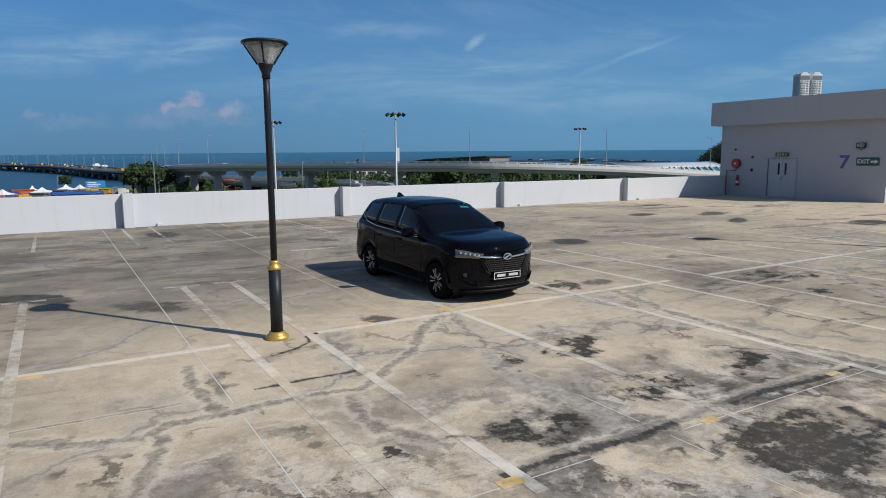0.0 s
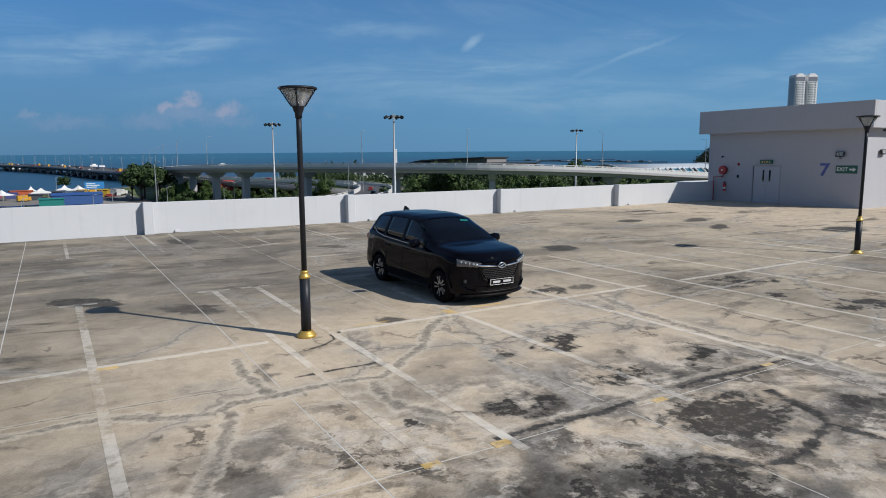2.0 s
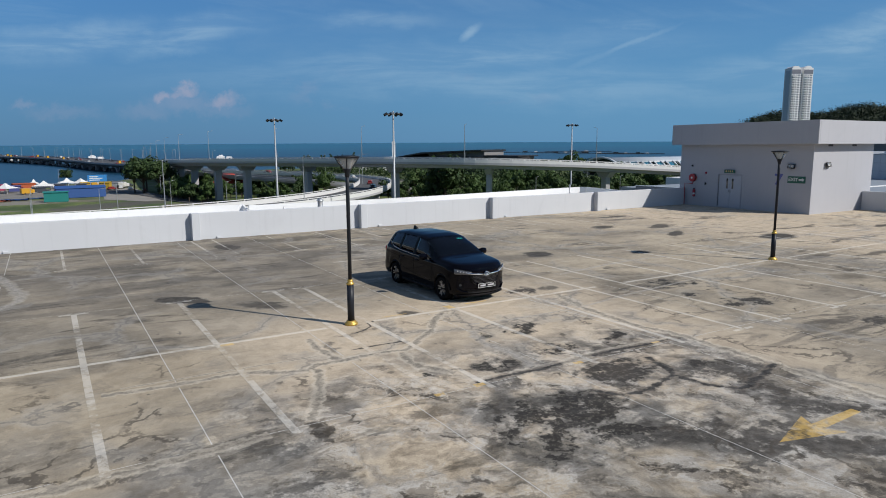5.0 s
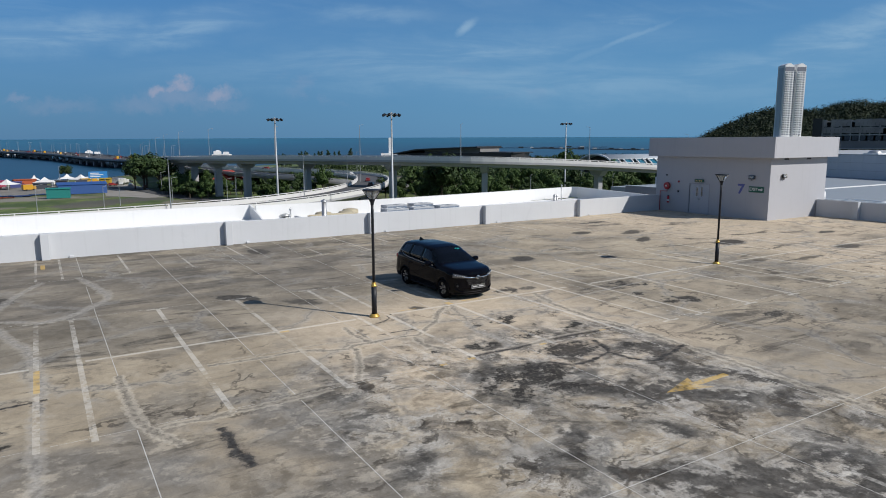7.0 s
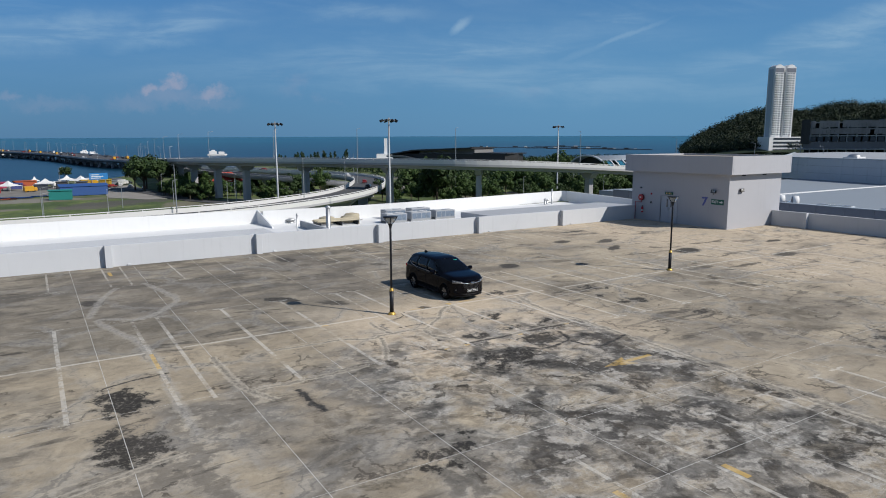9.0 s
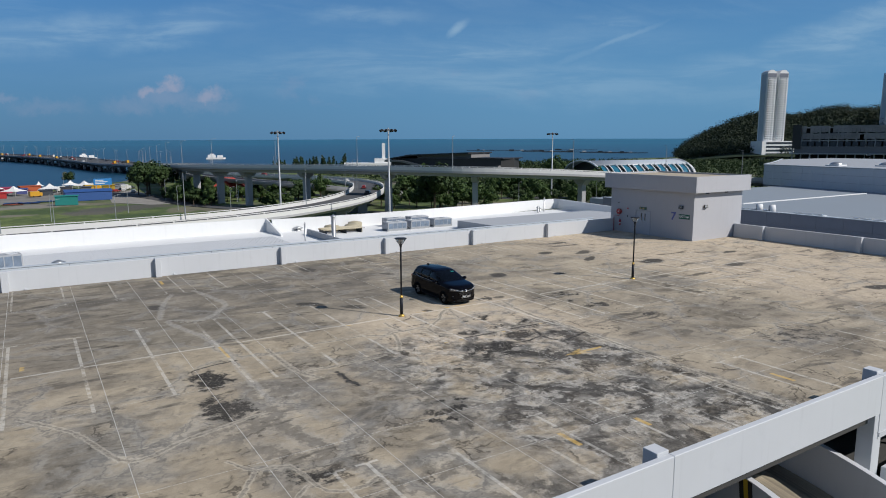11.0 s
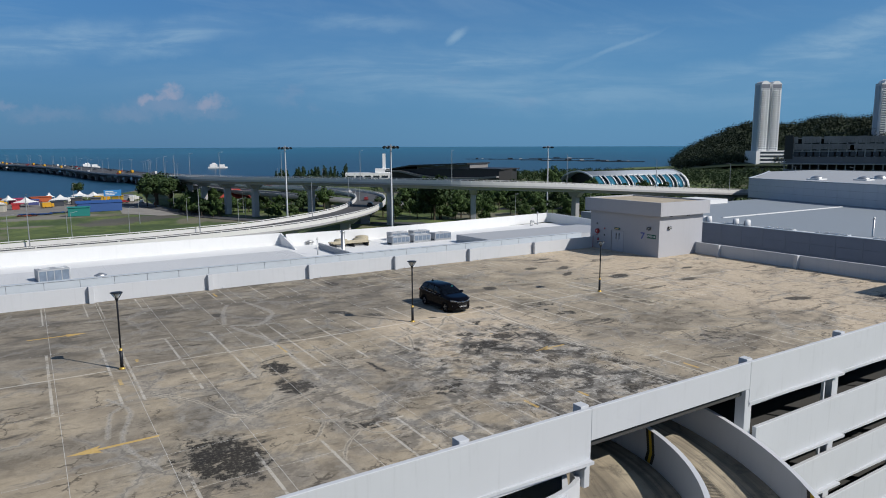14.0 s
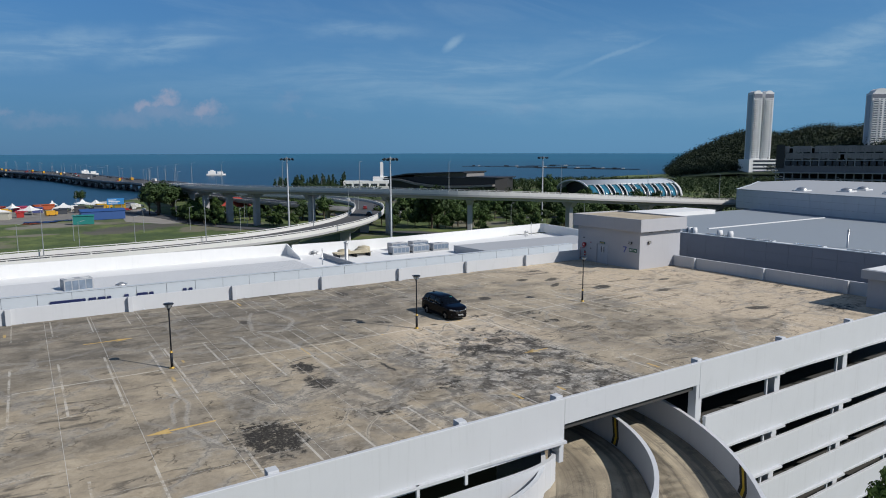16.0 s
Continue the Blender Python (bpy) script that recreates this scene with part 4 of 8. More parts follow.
M_CARGLASS = car_glass()
M_RED = simple("red_enamel", (0.42, 0.02, 0.03), 0.35)
M_GREEN = simple("green_sign_face", (0.012, 0.11, 0.075), 0.5, var=0.05)
M_SIGNWHITE = simple("white_lettering", (0.72, 0.74, 0.72), 0.6, var=0.04)
M_BLUE = simple("blue_number_paint", (0.10, 0.12, 0.36), 0.6, var=0.1)
wall_x = stair_house()


def lettering(text, size, material, name, loc, rot, depth=0.002, bold=0.0):
    """Raised letters in the built-in font, turned into a mesh."""
    cu = bpy.data.curves.new(name, "FONT")
    cu.body, cu.size, cu.extrude, cu.align_x, cu.align_y = text, size, depth, "CENTER", "CENTER"
    cu.offset = bold
    tmp = bpy.data.objects.new("tmp", cu)
    scene.collection.objects.link(tmp)
    bpy.context.view_layer.update()
    me = bpy.data.meshes.new_from_object(tmp.evaluated_get(bpy.context.evaluated_depsgraph_get()))
    bpy.data.objects.remove(tmp)
    me.materials.clear()
    me.materials.append(material)
    ob = new(name, me)
    ob.location, ob.rotation_euler = loc, [radians(a) for a in rot]
    return ob


# on the shaded wall: floor number, exit sign, floodlight, hose reel, extinguisher
seven = lettering("7", 0.92, M_BLUE, "floor_number", (wall_x - 0.006, 10.03, 1.93), (90, 0, -90), 0.003, 0.022)
for v in seven.data.vertices:
    v.co.x *= 1.15
tagged(seven, "blue painted figure seven on the wall", "number")
sign = thing("exit_sign", "green exit sign with white letters and an arrow", "sign", (wall_x, 8.9, 1.985))
part("board", box(B(), -0.03, -0.002, -0.54, 0.54, -0.2, 0.2, 0.006), M_GREEN, sign)
w = lettering("EXIT", 0.28, M_SIGNWHITE, "letters", (-0.034, 0.2, 0.0), (90, 0, -90), 0.002, 0.006)
w.parent = sign
bm = B()
prism(bm, [(0.02, -0.045), (0.22, -0.045), (0.22, -0.11), (0.36, 0), (0.22, 0.11), (0.22, 0.045), (0.02, 0.045)], 0.0, 0.004)
bmesh.ops.transform(bm, matrix=pose(-0.03, -0.12, 0, 90, 0, -90), verts=bm.verts)
part("arrow", bm, M_SIGNWHITE, sign)


def floodlight(name, loc, rz):
    r = thing(name, "small black floodlight on a bracket on the wall", "floodlight", loc, rz, group="wall floodlights")
    part("housing", box(B(), -0.22, 0.22, -0.16, -0.06, -0.13, 0.13, 0.015, pose(0, 0, 0, -12)), M_BLACK, r)
    part("lens", box(B(), -0.17, 0.17, -0.168, -0.161, -0.09, 0.09, 0, pose(0, 0, 0, -12)), M_LAMPGLASS, r, "pale glass front")
    part("bracket", tube(B(), [(0, -0.002, -0.2), (0, -0.1, -0.2), (0, -0.1, -0.1)], 0.018, 6), M_BLACK, r)


floodlight("floodlight", (wall_x - 0.002, 9.22, 2.75), radians(-90))
floodlight("floodlight", (33.6, 7.998, 2.85), 0)

reel = thing("hose_reel", "red fire hose reel fixed to the wall", "hose reel", (wall_x - 0.002, 16.08, 1.87))
reel.scale = (0.85, 0.85, 0.85)
turn = pose(0, 0, 0, 0, -90, 0)
part("drum", lathe(B(), [(0.30, 0.02), (0.31, 0.04), (0.31, 0.06), (0.2, 0.07), (0.2, 0.2), (0.31, 0.21), (0.31, 0.23), (0.28, 0.25), (0.08, 0.25)], 28, m=turn), M_RED, reel, smooth=False)
part("hub", lathe(B(), [(0.075, 0.25), (0.075, 0.28), (0.02, 0.285)], 16, m=turn), M_SIGNWHITE, reel, "pale hub label")
part("hose", lathe(B(), [(0.27, 0.08), (0.295, 0.1), (0.295, 0.17), (0.27, 0.19)], 28, m=turn), M_BLACK, reel)
part("supply_pipe", tube(B(), [(-0.1, 0.0, -0.25), (-0.1, 0.0, -0.48), (-0.1, 0.75, -0.48), (-0.1, 0.75, -2.19)], 0.03, 8), M_RED, reel)
ext = thing("fire_extinguisher", "red fire extinguisher hung on the wall", "fire extinguisher", (wall_x - 0.1, 15.95, 0.62))
part("cylinder", lathe(B(), [(0.02, -0.02), (0.085, 0.0), (0.09, 0.03), (0.09, 0.4), (0.06, 0.47), (0.03, 0.49)], 18), M_RED, ext, smooth=True)
part("label", lathe(B(), [(0.0915, 0.12), (0.0915, 0.24)], 18, cap=False), M_SIGNWHITE, ext, "white label")
part("valve", box(B(), -0.03, 0.03, -0.06, 0.06, 0.49, 0.56, 0.01), M_BLACK, ext)
part("hook", box(B(), 0.06, 0.098, -0.03, 0.03, 0.42, 0.5), M_STEEL, ext)
esign = thing("door_sign", "dark green box sign over the door", "sign", (wall_x - 0.002, 13.32, 2.36))
part("box", box(B(), -0.1, 0, -0.37, 0.37, -0.1, 0.11, 0.01), M_GREEN, esign)
for i, wd in enumerate((0.09, 0.07, 0.1, 0.06)):
    part("unreadable_mark", box(B(), -0.104, -0.1005, 0.22 - i * 0.15 - wd / 2, 0.22 - i * 0.15 + wd / 2, -0.05, 0.06), M_YELLOW_FULL, esign)
bell = thing("alarm_bell", "small red alarm bell on the wall", "alarm bell", (wall_x - 0.002, 15.12, 2.22))
part("dome", lathe(B(), [(0.08, 0.0), (0.08, 0.02), (0.05, 0.06), (0.01, 0.07)], 18, m=turn), M_RED, bell, smooth=True)
call = thing("call_point", "small grey call point box on the wall", "call point", (wall_x - 0.002, 15.12, 1.5))
part("box", box(B(), -0.05, 0, -0.06, 0.06, -0.08, 0.08, 0.01), M_DARKSTEEL, call)
camx = thing("security_camera", "small dark dome camera on the wall", "camera", (wall_x - 0.002, 16.22, 2.67))
part("dome", lathe(B(), [(0.06, 0.0), (0.06, 0.05), (0.035, 0.1), (0.01, 0.11)], 16, m=turn), M_BLACK, camx, smooth=True)


# ---- the low lift house at the deck's corner ----
def lift_house():
    r = tagged(new("lift_house"), "low pale grey plant house with a flat overhanging roof", "building")
    part("wall", box(B(), 33.7, 38.6, -17.6, -13.8, -0.1, 2.3), M_WALL, r)
    part("roof", box(B(), 33.3, 39.0, -18.4, -13.4, 2.3, 3.0, 0.02), M_WALL, r)
    part("roof_top", box(B(), 33.5, 38.8, -18.2, -13.6, 3.002, 3.04), M_ROOFWHITE, r)
    part("vent", box(B(), 33.29, 33.298, -16.3, -15.8, 2.5, 2.75), M_BLACK, r)


lift_house()

# ---- the parked car: y runs from its nose to its tail ----
def table(*pairs):
    xs, ys = [p[0] for p in pairs], [p[1] for p in pairs]
    return lambda v: float(np.interp(v, xs, ys))


def eased(f, w=0.09):
    return lambda v: sum(f(v + w * d) * k for d, k in ((-1, 1), (-0.5, 2), (0, 3), (0.5, 2), (1, 1))) / 9


car_top = eased(table((-0.2, 0.93), (0, 0.95), (0.1, 1.03), (0.3, 1.065), (0.7, 1.10), (1.05, 1.13), (1.18, 1.16), (1.6, 1.41), (2.0, 1.595), (2.3, 1.65), (2.8, 1.67), (3.4, 1.66), (3.95, 1.61), (4.1, 1.55), (4.28, 1.25), (4.36, 1.05), (4.42, 0.85), (4.6, 0.8)), 0.06)
car_belt = eased(table((-0.2, 0.87), (0, 0.88), (0.1, 0.93), (0.3, 0.97), (0.7, 1.0), (1.1, 1.02), (2, 1.05), (3, 1.09), (3.7, 1.14), (4.15, 1.16), (4.36, 1.0), (4.42, 0.84), (4.6, 0.8)), 0.08)
car_wb = eased(table((-0.2, 0.66), (0, 0.7), (0.2, 0.765), (0.5, 0.805), (1.1, 0.825), (3.6, 0.83), (4.1, 0.79), (4.42, 0.68), (4.6, 0.6)), 0.1)
car_wt = eased(table((0, 0.62), (0.3, 0.69), (1.05, 0.74), (1.3, 0.71), (1.8, 0.635), (2.4, 0.605), (3.8, 0.585), (4.1, 0.58), (4.42, 0.62), (4.6, 0.6)), 0.1)
car_zr = eased(table((-0.2, 0.91), (0, 0.93), (0.1, 1.005), (0.3, 1.04), (0.7, 1.07), (1.1, 1.09), (1.6, 1.34), (2.0, 1.51), (2.4, 1.565), (3.4, 1.565), (3.95, 1.51), (4.1, 1.45), (4.28, 1.18), (4.42, 0.85), (4.6, 0.8)), 0.08)
car_wl = eased(table((-0.2, 0.7), (0, 0.735), (0.2, 0.80), (0.5, 0.85), (3.8, 0.86), (4.2, 0.83), (4.42, 0.74), (4.6, 0.6)), 0.1)
AXLES = (0.84, 3.49)


def car_low(y):
    z = 0.2 + 0.05 * min(1, max(0, y / 0.4)) if y < 2 else 0.25 + 0.06 * max(0, (y - 3.9) / 0.5)
    for a in AXLES:
        if abs(y - a) < 0.365:
            z = max(z, 0.325 + math.sqrt(0.365 ** 2 - (y - a) ** 2))
    return z


def nose(x, z):
    """How far back the front skin lies at a height and a distance from the middle."""
    lean = float(np.interp(z, (0.18, 0.26, 0.36, 0.5, 0.66, 0.82, 0.9, 0.98), (0.10, 0.05, 0.015, 0.03, 0.02, 0.0, 0.01, 0.05)))
    return lean + 0.30 * (abs(x) / 0.76) ** 2.6


def side_rows(y):
    """The section at y: (half-width, height) from the sill to the middle of the roof."""
    zl, zb, wb, wl, wt, zr, zt = car_low(y), car_belt(y), car_wb(y), car_wl(y), car_wt(y), car_zr(y), car_top(y)
    zr = min(zr, zt - 0.012)
    rows = [(wl - 0.035, zl), (wl - 0.005, zl + (zb - zl) * 0.14)]
    for f, bulge in ((0.36, 0.006), (0.58, -0.004), (0.74, 0.008), (0.9, 0.006)):
        rows.append((wl + (wb - wl) * f * f + bulge, zl + (zb - zl) * f))
    rows.append((wb, zb))
    lift = max(zr - zb, 0.004)
    rows.append((wb - 0.028, zb + lift * 0.07))
    for f in (0.38, 0.68, 0.94):
        rows.append((wb - 0.028 + (wt - wb + 0.028) * f ** 1.15, zb + lift * (0.07 + 0.93 * f)))
    rows.append((wt, zr))
    for f, g in ((0.93, 0.45), (0.8, 0.75), (0.5, 0.95), (0.25, 0.99), (0.0, 1.0)):
        rows.append((wt * f, zr + (zt - zr) * g))
    return rows


def fade(y):
    return max(0.0, 1 - y / 0.95) ** 2


def car_point(y, w, z, s):
    return (s * w, y + fade(y) * nose(w, z), z)


def car_grid(ys, keep, name, mat, root, label="", lift=0.0, smooth=True, sides_=(-1, 1), thick=0.0):
    """The cells of the car's skin that keep(y, row) picks, as one mesh."""
    bm = B()
    sec = [side_rows(y) for y in ys]
    for s in sides_:
        verts = {}

        def at(i, k):
            if (i, k) not in verts:
                w, z = sec[i][k]
                verts[(i, k)] = bm.verts.new(car_point(ys[i], w + (lift if k < 12 else 0), z + (lift if k >= 11 else 0), s))
            return verts[(i, k)]

        for i in range(len(ys) - 1):
            for k in range(len(sec[0]) - 1):
                if keep((ys[i] + ys[i + 1]) / 2, k):
                    q = (at(i, k), at(i + 1, k), at(i + 1, k + 1), at(i, k + 1))
                    bm.faces.new(q if s > 0 else q[::-1])
    bmesh.ops.remove_doubles(bm, verts=bm.verts, dist=0.0008)
    bmesh.ops.recalc_face_normals(bm, faces=bm.faces)
    if thick:
        bmesh.ops.solidify(bm, geom=bm.faces[:], thickness=thick)
    return part(name, bm, mat, root, label, smooth)


def screen(y, k):
    return k >= 11 and 1.21 < y < 1.97


def rear_screen(y, k):
    return k >= 11 and 4.08 < y < 4.3


# the side windows lie between raked pillars
WINDOWS = ((1.52, 2.33), (2.42, 3.2), (3.29, 3.98))


def pane(y, k, w):
    rake = {7: -0.06, 8: 0.05, 9: 0.17, 10: 0.27}.get(k)
    if rake is None:
        return False
    a, b = WINDOWS[w]
    front = rake if w == 0 else 0.02
    rear = 0.0 if w < 2 else -rake * 0.4
    return a + front < y < b + rear


def skin_patch(xs, zs, n, m, off):
    """A patch of the nose between two heights and two sides; xs and zs give the edges as functions of 0..1."""
    bm = B()
    rows = []
    for j in range(m + 1):
        v = j / m
        row = []
        for i in range(n + 1):
            u = i / n
            x0, x1 = xs(v)
            x = x0 + (x1 - x0) * u
            z0, z1 = zs(u)
            z = z0 + (z1 - z0) * v
            row.append(bm.verts.new((x, nose(x, z) - off, z)))
        rows.append(row)
    for a, b in zip(rows, rows[1:]):
        for i in range(n):
            bm.faces.new((a[i], a[i + 1], b[i + 1], b[i]))
    r = bmesh.ops.extrude_face_region(bm, geom=bm.faces[:])
    bmesh.ops.translate(bm, verts=[v for v in r["geom"] if isinstance(v, bmesh.types.BMVert)], vec=(0, off + 0.02, 0))
    bmesh.ops.recalc_face_normals(bm, faces=bm.faces)
    return bm


def side_x(y, z):
    rows = side_rows(y)
    zs, ws = [r[1] for r in rows[:12]], [r[0] for r in rows[:12]]
    return float(np.interp(z, zs, ws))


def side_line(pts, s, r, mat, root, name):
    path = []
    for (ya, za), (yb, zb) in zip(pts, pts[1:]):
        for i in range(8):
            y, z = ya + (yb - ya) * i / 8, za + (zb - za) * i / 8
            path.append((s * (side_x(y, z) + 0.0015), y + fade(y) * nose(side_x(y, z), z), z))
    y, z = pts[-1]
    path.append((s * (side_x(y, z) + 0.0015), y + fade(y) * nose(side_x(y, z), z), z))
    return part(name, tube(B(), path, r, 5), mat, root)


def paint():
    k = Mat("black_car_paint", 0.4, 0.0, (0.0016, 0.0016, 0.0036), coat=0.8, spec=0.0)
    k.set("Coat Roughness", 0.03).set("Coat IOR", 1.27)
    dust = k.smooth(k.noise(k.pos(own=True), 3.0, 5), 0.45, 0.8)
    k.set("Base Color", k.mix(k.math("MULTIPLY", dust, 0.3), (0.0016, 0.0016, 0.0036), (0.004, 0.004, 0.006)))
    return k.m


def tinted():
    k = Mat("tinted_car_glass", 0.02, 0.0, (0.02, 0.021, 0.026))
    k.set("Transmission Weight", 1.0).set("IOR", 1.45)
    return k.m


M_PAINT, M_TINT = paint(), tinted()
M_CHROME = Mat("chrome", 0.12, 1.0, (0.75, 0.76, 0.78)).m
M_RUBBER = simple("tyre_rubber", (0.006, 0.006, 0.007), 0.85, spec=0.08, bump=0.1, own=True)
M_ALLOY = simple("machined_alloy", (0.62, 0.63, 0.65), 0.28, 0.9, own=True)
M_TRIM = simple("black_trim", (0.004, 0.004, 0.005), 0.5, spec=0.12, own=True)
M_GRILLE = simple("grille_mesh", (0.006, 0.006, 0.007), 0.4, spec=0.15, own=True)
M_HEADLAMP = Mat("headlamp_lens", 0.08, 0.0, (0.075, 0.08, 0.09), coat=1.0).m
M_FOG = simple("fog_lens", (0.03, 0.032, 0.035), 0.3, own=True)
M_SEAT = simple("dark_seat_cloth", (0.014, 0.014, 0.016), 0.9, own=True)
M_TAIL = simple("red_tail_lens", (0.35, 0.01, 0.012), 0.15, own=True)
M_PLATE = simple("plate_white", (0.55, 0.56, 0.58), 0.6, own=True)
M_STICKER = simple("teal_sticker", (0.03, 0.45, 0.42), 0.5)


def wheel(root, x, y):
    s = 1 if x > 0 else -1
    w = thing("wheel", "", "", (x, y, 0.325))
    w.parent = root
    turn = pose(0, 0, 0, 0, 90 * s, 0)
    part("tyre", lathe(B(), [(0.215, -0.1), (0.27, -0.105), (0.31, -0.095), (0.325, -0.06), (0.325, 0.06), (0.31, 0.095), (0.27, 0.105), (0.215, 0.1)], 40, m=turn, cap=False), M_RUBBER, w, "black tyre", True)
    part("rim", lathe(B(), [(0.222, 0.1), (0.215, 0.095), (0.205, 0.05), (0.2, -0.09)], 40, m=turn, cap=False), M_TRIM, w, "black alloy rim", True)
    part("brake_disc", lathe(B(), [(0.15, 0.0), (0.15, 0.02), (0.05, 0.03)], 28, m=turn), M_DARKSTEEL, w)
    part("well_disc", lathe(B(), [(0.205, -0.06), (0.2, -0.05)], 28, m=turn), M_RUBBER, w)
    part("hub", lathe(B(), [(0.05, 0.04), (0.047, 0.085), (0.03, 0.09)], 20, m=turn), M_RUBBER, w)
    for i in range(5):
        a = 2 * math.pi * i / 5 + 0.3
        for j, m in ((-1, M_ALLOY), (1, M_ALLOY), (0, M_RUBBER)):
            bm = B()
            w0, w1 = (0.006, 0.011) if j else (0.012, 0.026)
            o0, o1 = j * 0.014, j * 0.046
            lo = [(0.045, o0 - w0), (0.208, o1 - w1), (0.208, o1 + w1), (0.045, o0 + w0)]
            d0, d1 = (0.06, 0.088) if j else (0.05, 0.07)
            va = [bm.verts.new((p, q, d0)) for p, q in lo]
            vb = [bm.verts.new((p, q, d1)) for p, q in lo]
            bm.faces.new(va[::-1])
            bm.faces.new(vb)
            for k in range(4):
                bm.faces.new((va[k], va[(k + 1) % 4], vb[(k + 1) % 4], vb[k]))
            bmesh.ops.transform(bm, matrix=turn @ Matrix.Rotation(a, 4, "Z"), verts=bm.verts)
            part("spoke", bm, m, w)


def seat(root, x, y, wide=0.5):
    st = thing("seat", "", "", (x, y, 0))
    st.parent = root
    part("cushion", box(B(), -wide / 2, wide / 2, -0.25, 0.28, 0.5, 0.68, 0.05), M_SEAT, st)
    part("backrest", box(B(), -wide / 2, wide / 2, 0.2, 0.36, 0.62, 1.2, 0.06, Matrix.Translation((0, 0.06, 0)) @ Matrix.Shear("XZ", 4, (0, 0.0))), M_SEAT, st)
    part("headrest", box(B(), -0.12, 0.12, 0.28, 0.38, 1.2, 1.38, 0.04), M_SEAT, st)


def parked_car():
    root = thing("car", "glossy black seven-seat family car parked in a bay", "car", (3.83, 0.15, 0.006), radians(0.2))
    root.scale = (1.0, 0.985, 0.945)
    ys = sorted(set([round(0.05 * i, 3) for i in range(89)] + [round(a + d, 3) for a in AXLES for d in (-0.365, -0.36, -0.345, -0.32, -0.28, 0.28, 0.32, 0.345, 0.36, 0.365)] + [1.21, 1.97, 4.08, 4.3, 4.42]))
    ys = [y for y in ys if y <= 4.42]

    def body(y, k):
        if screen(y, k) or rear_screen(y, k):
            return False
        if any(pane(y, k, w) for w in range(3)):
            return False
        return not (k in (7, 8, 9, 10) and 1.45 < y < 4.02)

    shell = car_grid(ys, body, "body", M_PAINT, root, "glossy black body shell", thick=0.0)
    # pillars and window surrounds in black trim
    for s in (-1, 1):
        for y0, y1 in ((1.45, 1.95), (1.95, 2.8), (2.8, 3.5), (3.5, 4.02)):
            car_grid(ys, lambda y, k: k in (7, 8, 9, 10) and y0 < y < y1 and not any(pane(y, k, w) for w in range(3)), "window_pillar", M_TRIM, root, "black window pillar", sides_=(s,))
    for w, n in enumerate(("front_window", "rear_window", "quarter_window")):
        for s in (-1, 1):
            car_grid(ys, lambda y, k: pane(y, k, w), n, M_TINT, root, "dark tinted side glass", lift=-0.006, sides_=(s,), thick=0.004)
    car_grid(ys, screen, "windscreen", M_TINT, root, "dark windscreen", lift=-0.004, thick=0.004)
    car_grid(ys, rear_screen, "tailgate_glass", M_TINT, root, lift=-0.004, thick=0.004)
    # nose and tail skins
    bm = B()
    rows = []
    sec = side_rows(0.0)
    outline = [(w, z) for w, z in sec if w > 0.3]
    for w, z in sec:
        row = []
        for i in range(25):
            u = -1 + i / 12
            x = u * w
            row.append(bm.verts.new((x, nose(x, z), z)))
        rows.append(row)
    for a, b in zip(rows, rows[1:]):
        for i in range(24):
            if a[i].co == b[i].co and a[i + 1].co == b[i + 1].co:
                continue
            bm.faces.new((a[i], a[i + 1], b[i + 1], b[i]))
    bmesh.ops.remove_doubles(bm, verts=bm.verts, dist=0.0008)
    bmesh.ops.recalc_face_normals(bm, faces=bm.faces)
    part("front_bumper", bm, M_PAINT, root, "black front bumper skin", True)
    sec = side_rows(4.42)
    bm = B()
    pts = [(w, z) for w, z in sec] + [(-w, z) for w, z in sec[::-1] if w > 0]
    vs = [bm.verts.new((x, 4.42, z)) for x, z in pts]
    bm.faces.new(vs)
    part("tailgate", bm, M_PAINT, root)
    # floor pan and wheel housings
    part("underbody", box(B(), -0.58, 0.58, 0.5, 4.3, 0.19, 0.42), M_BLACK, root)
    part("cabin_floor", box(B(), -0.76, 0.76, 1.25, 4.2, 0.42, 0.5), M_SEAT, root)
    for a in AXLES:
        for s in (-1, 1):
            part("wheel_housing", lathe(B(), [(0.36, -0.25), (0.36, 0.02)], 28, m=pose(s * 0.66, a, 0.33, 0, 90 * s, 0), cap=False), M_BLACK, root)
            path = [(s * (side_x(a + 0.38 * math.cos(q), 0.33 + 0.38 * math.sin(q)) - 0.004), a + 0.38 * math.cos(q) + fade(a) * nose(0.8, 0.5) * 1.0, 0.33 + 0.38 * math.sin(q)) for q in [math.pi * k / 18 for k in range(19)]]
            part("arch_trim", tube(B(), path, 0.02, 6), M_TRIM, root, "black wheel-arch edge")
    for a in AXLES:
        for s in (-1, 1):
            wheel(root, s * 0.745, a + (fade(a) * nose(0.8, 0.5) if a < 1 else 0))
    # sills
    for s in (-1, 1):
        part("sill", box(B(), min(s * 0.78, s * 0.85), max(s * 0.78, s * 0.85), 1.25, 3.1, 0.2, 0.27, 0.02), M_TRIM, root, "black side sill")
    # cabin
    part("dashboard", box(B(), -0.7, 0.7, 1.28, 1.62, 0.8, 1.07, 0.06), M_SEAT, root)
    part("steering_wheel", lathe(B(), [(0.17, -0.012), (0.185, 0), (0.17, 0.012), (0.155, 0)], 24, m=pose(0.36, 1.75, 1.02, -62, 0, 0), cap=False), M_TRIM, root)
    for x in (-0.37, 0.37):
        seat(root, x, 2.15)
        seat(root, x, 3.0, 0.6)
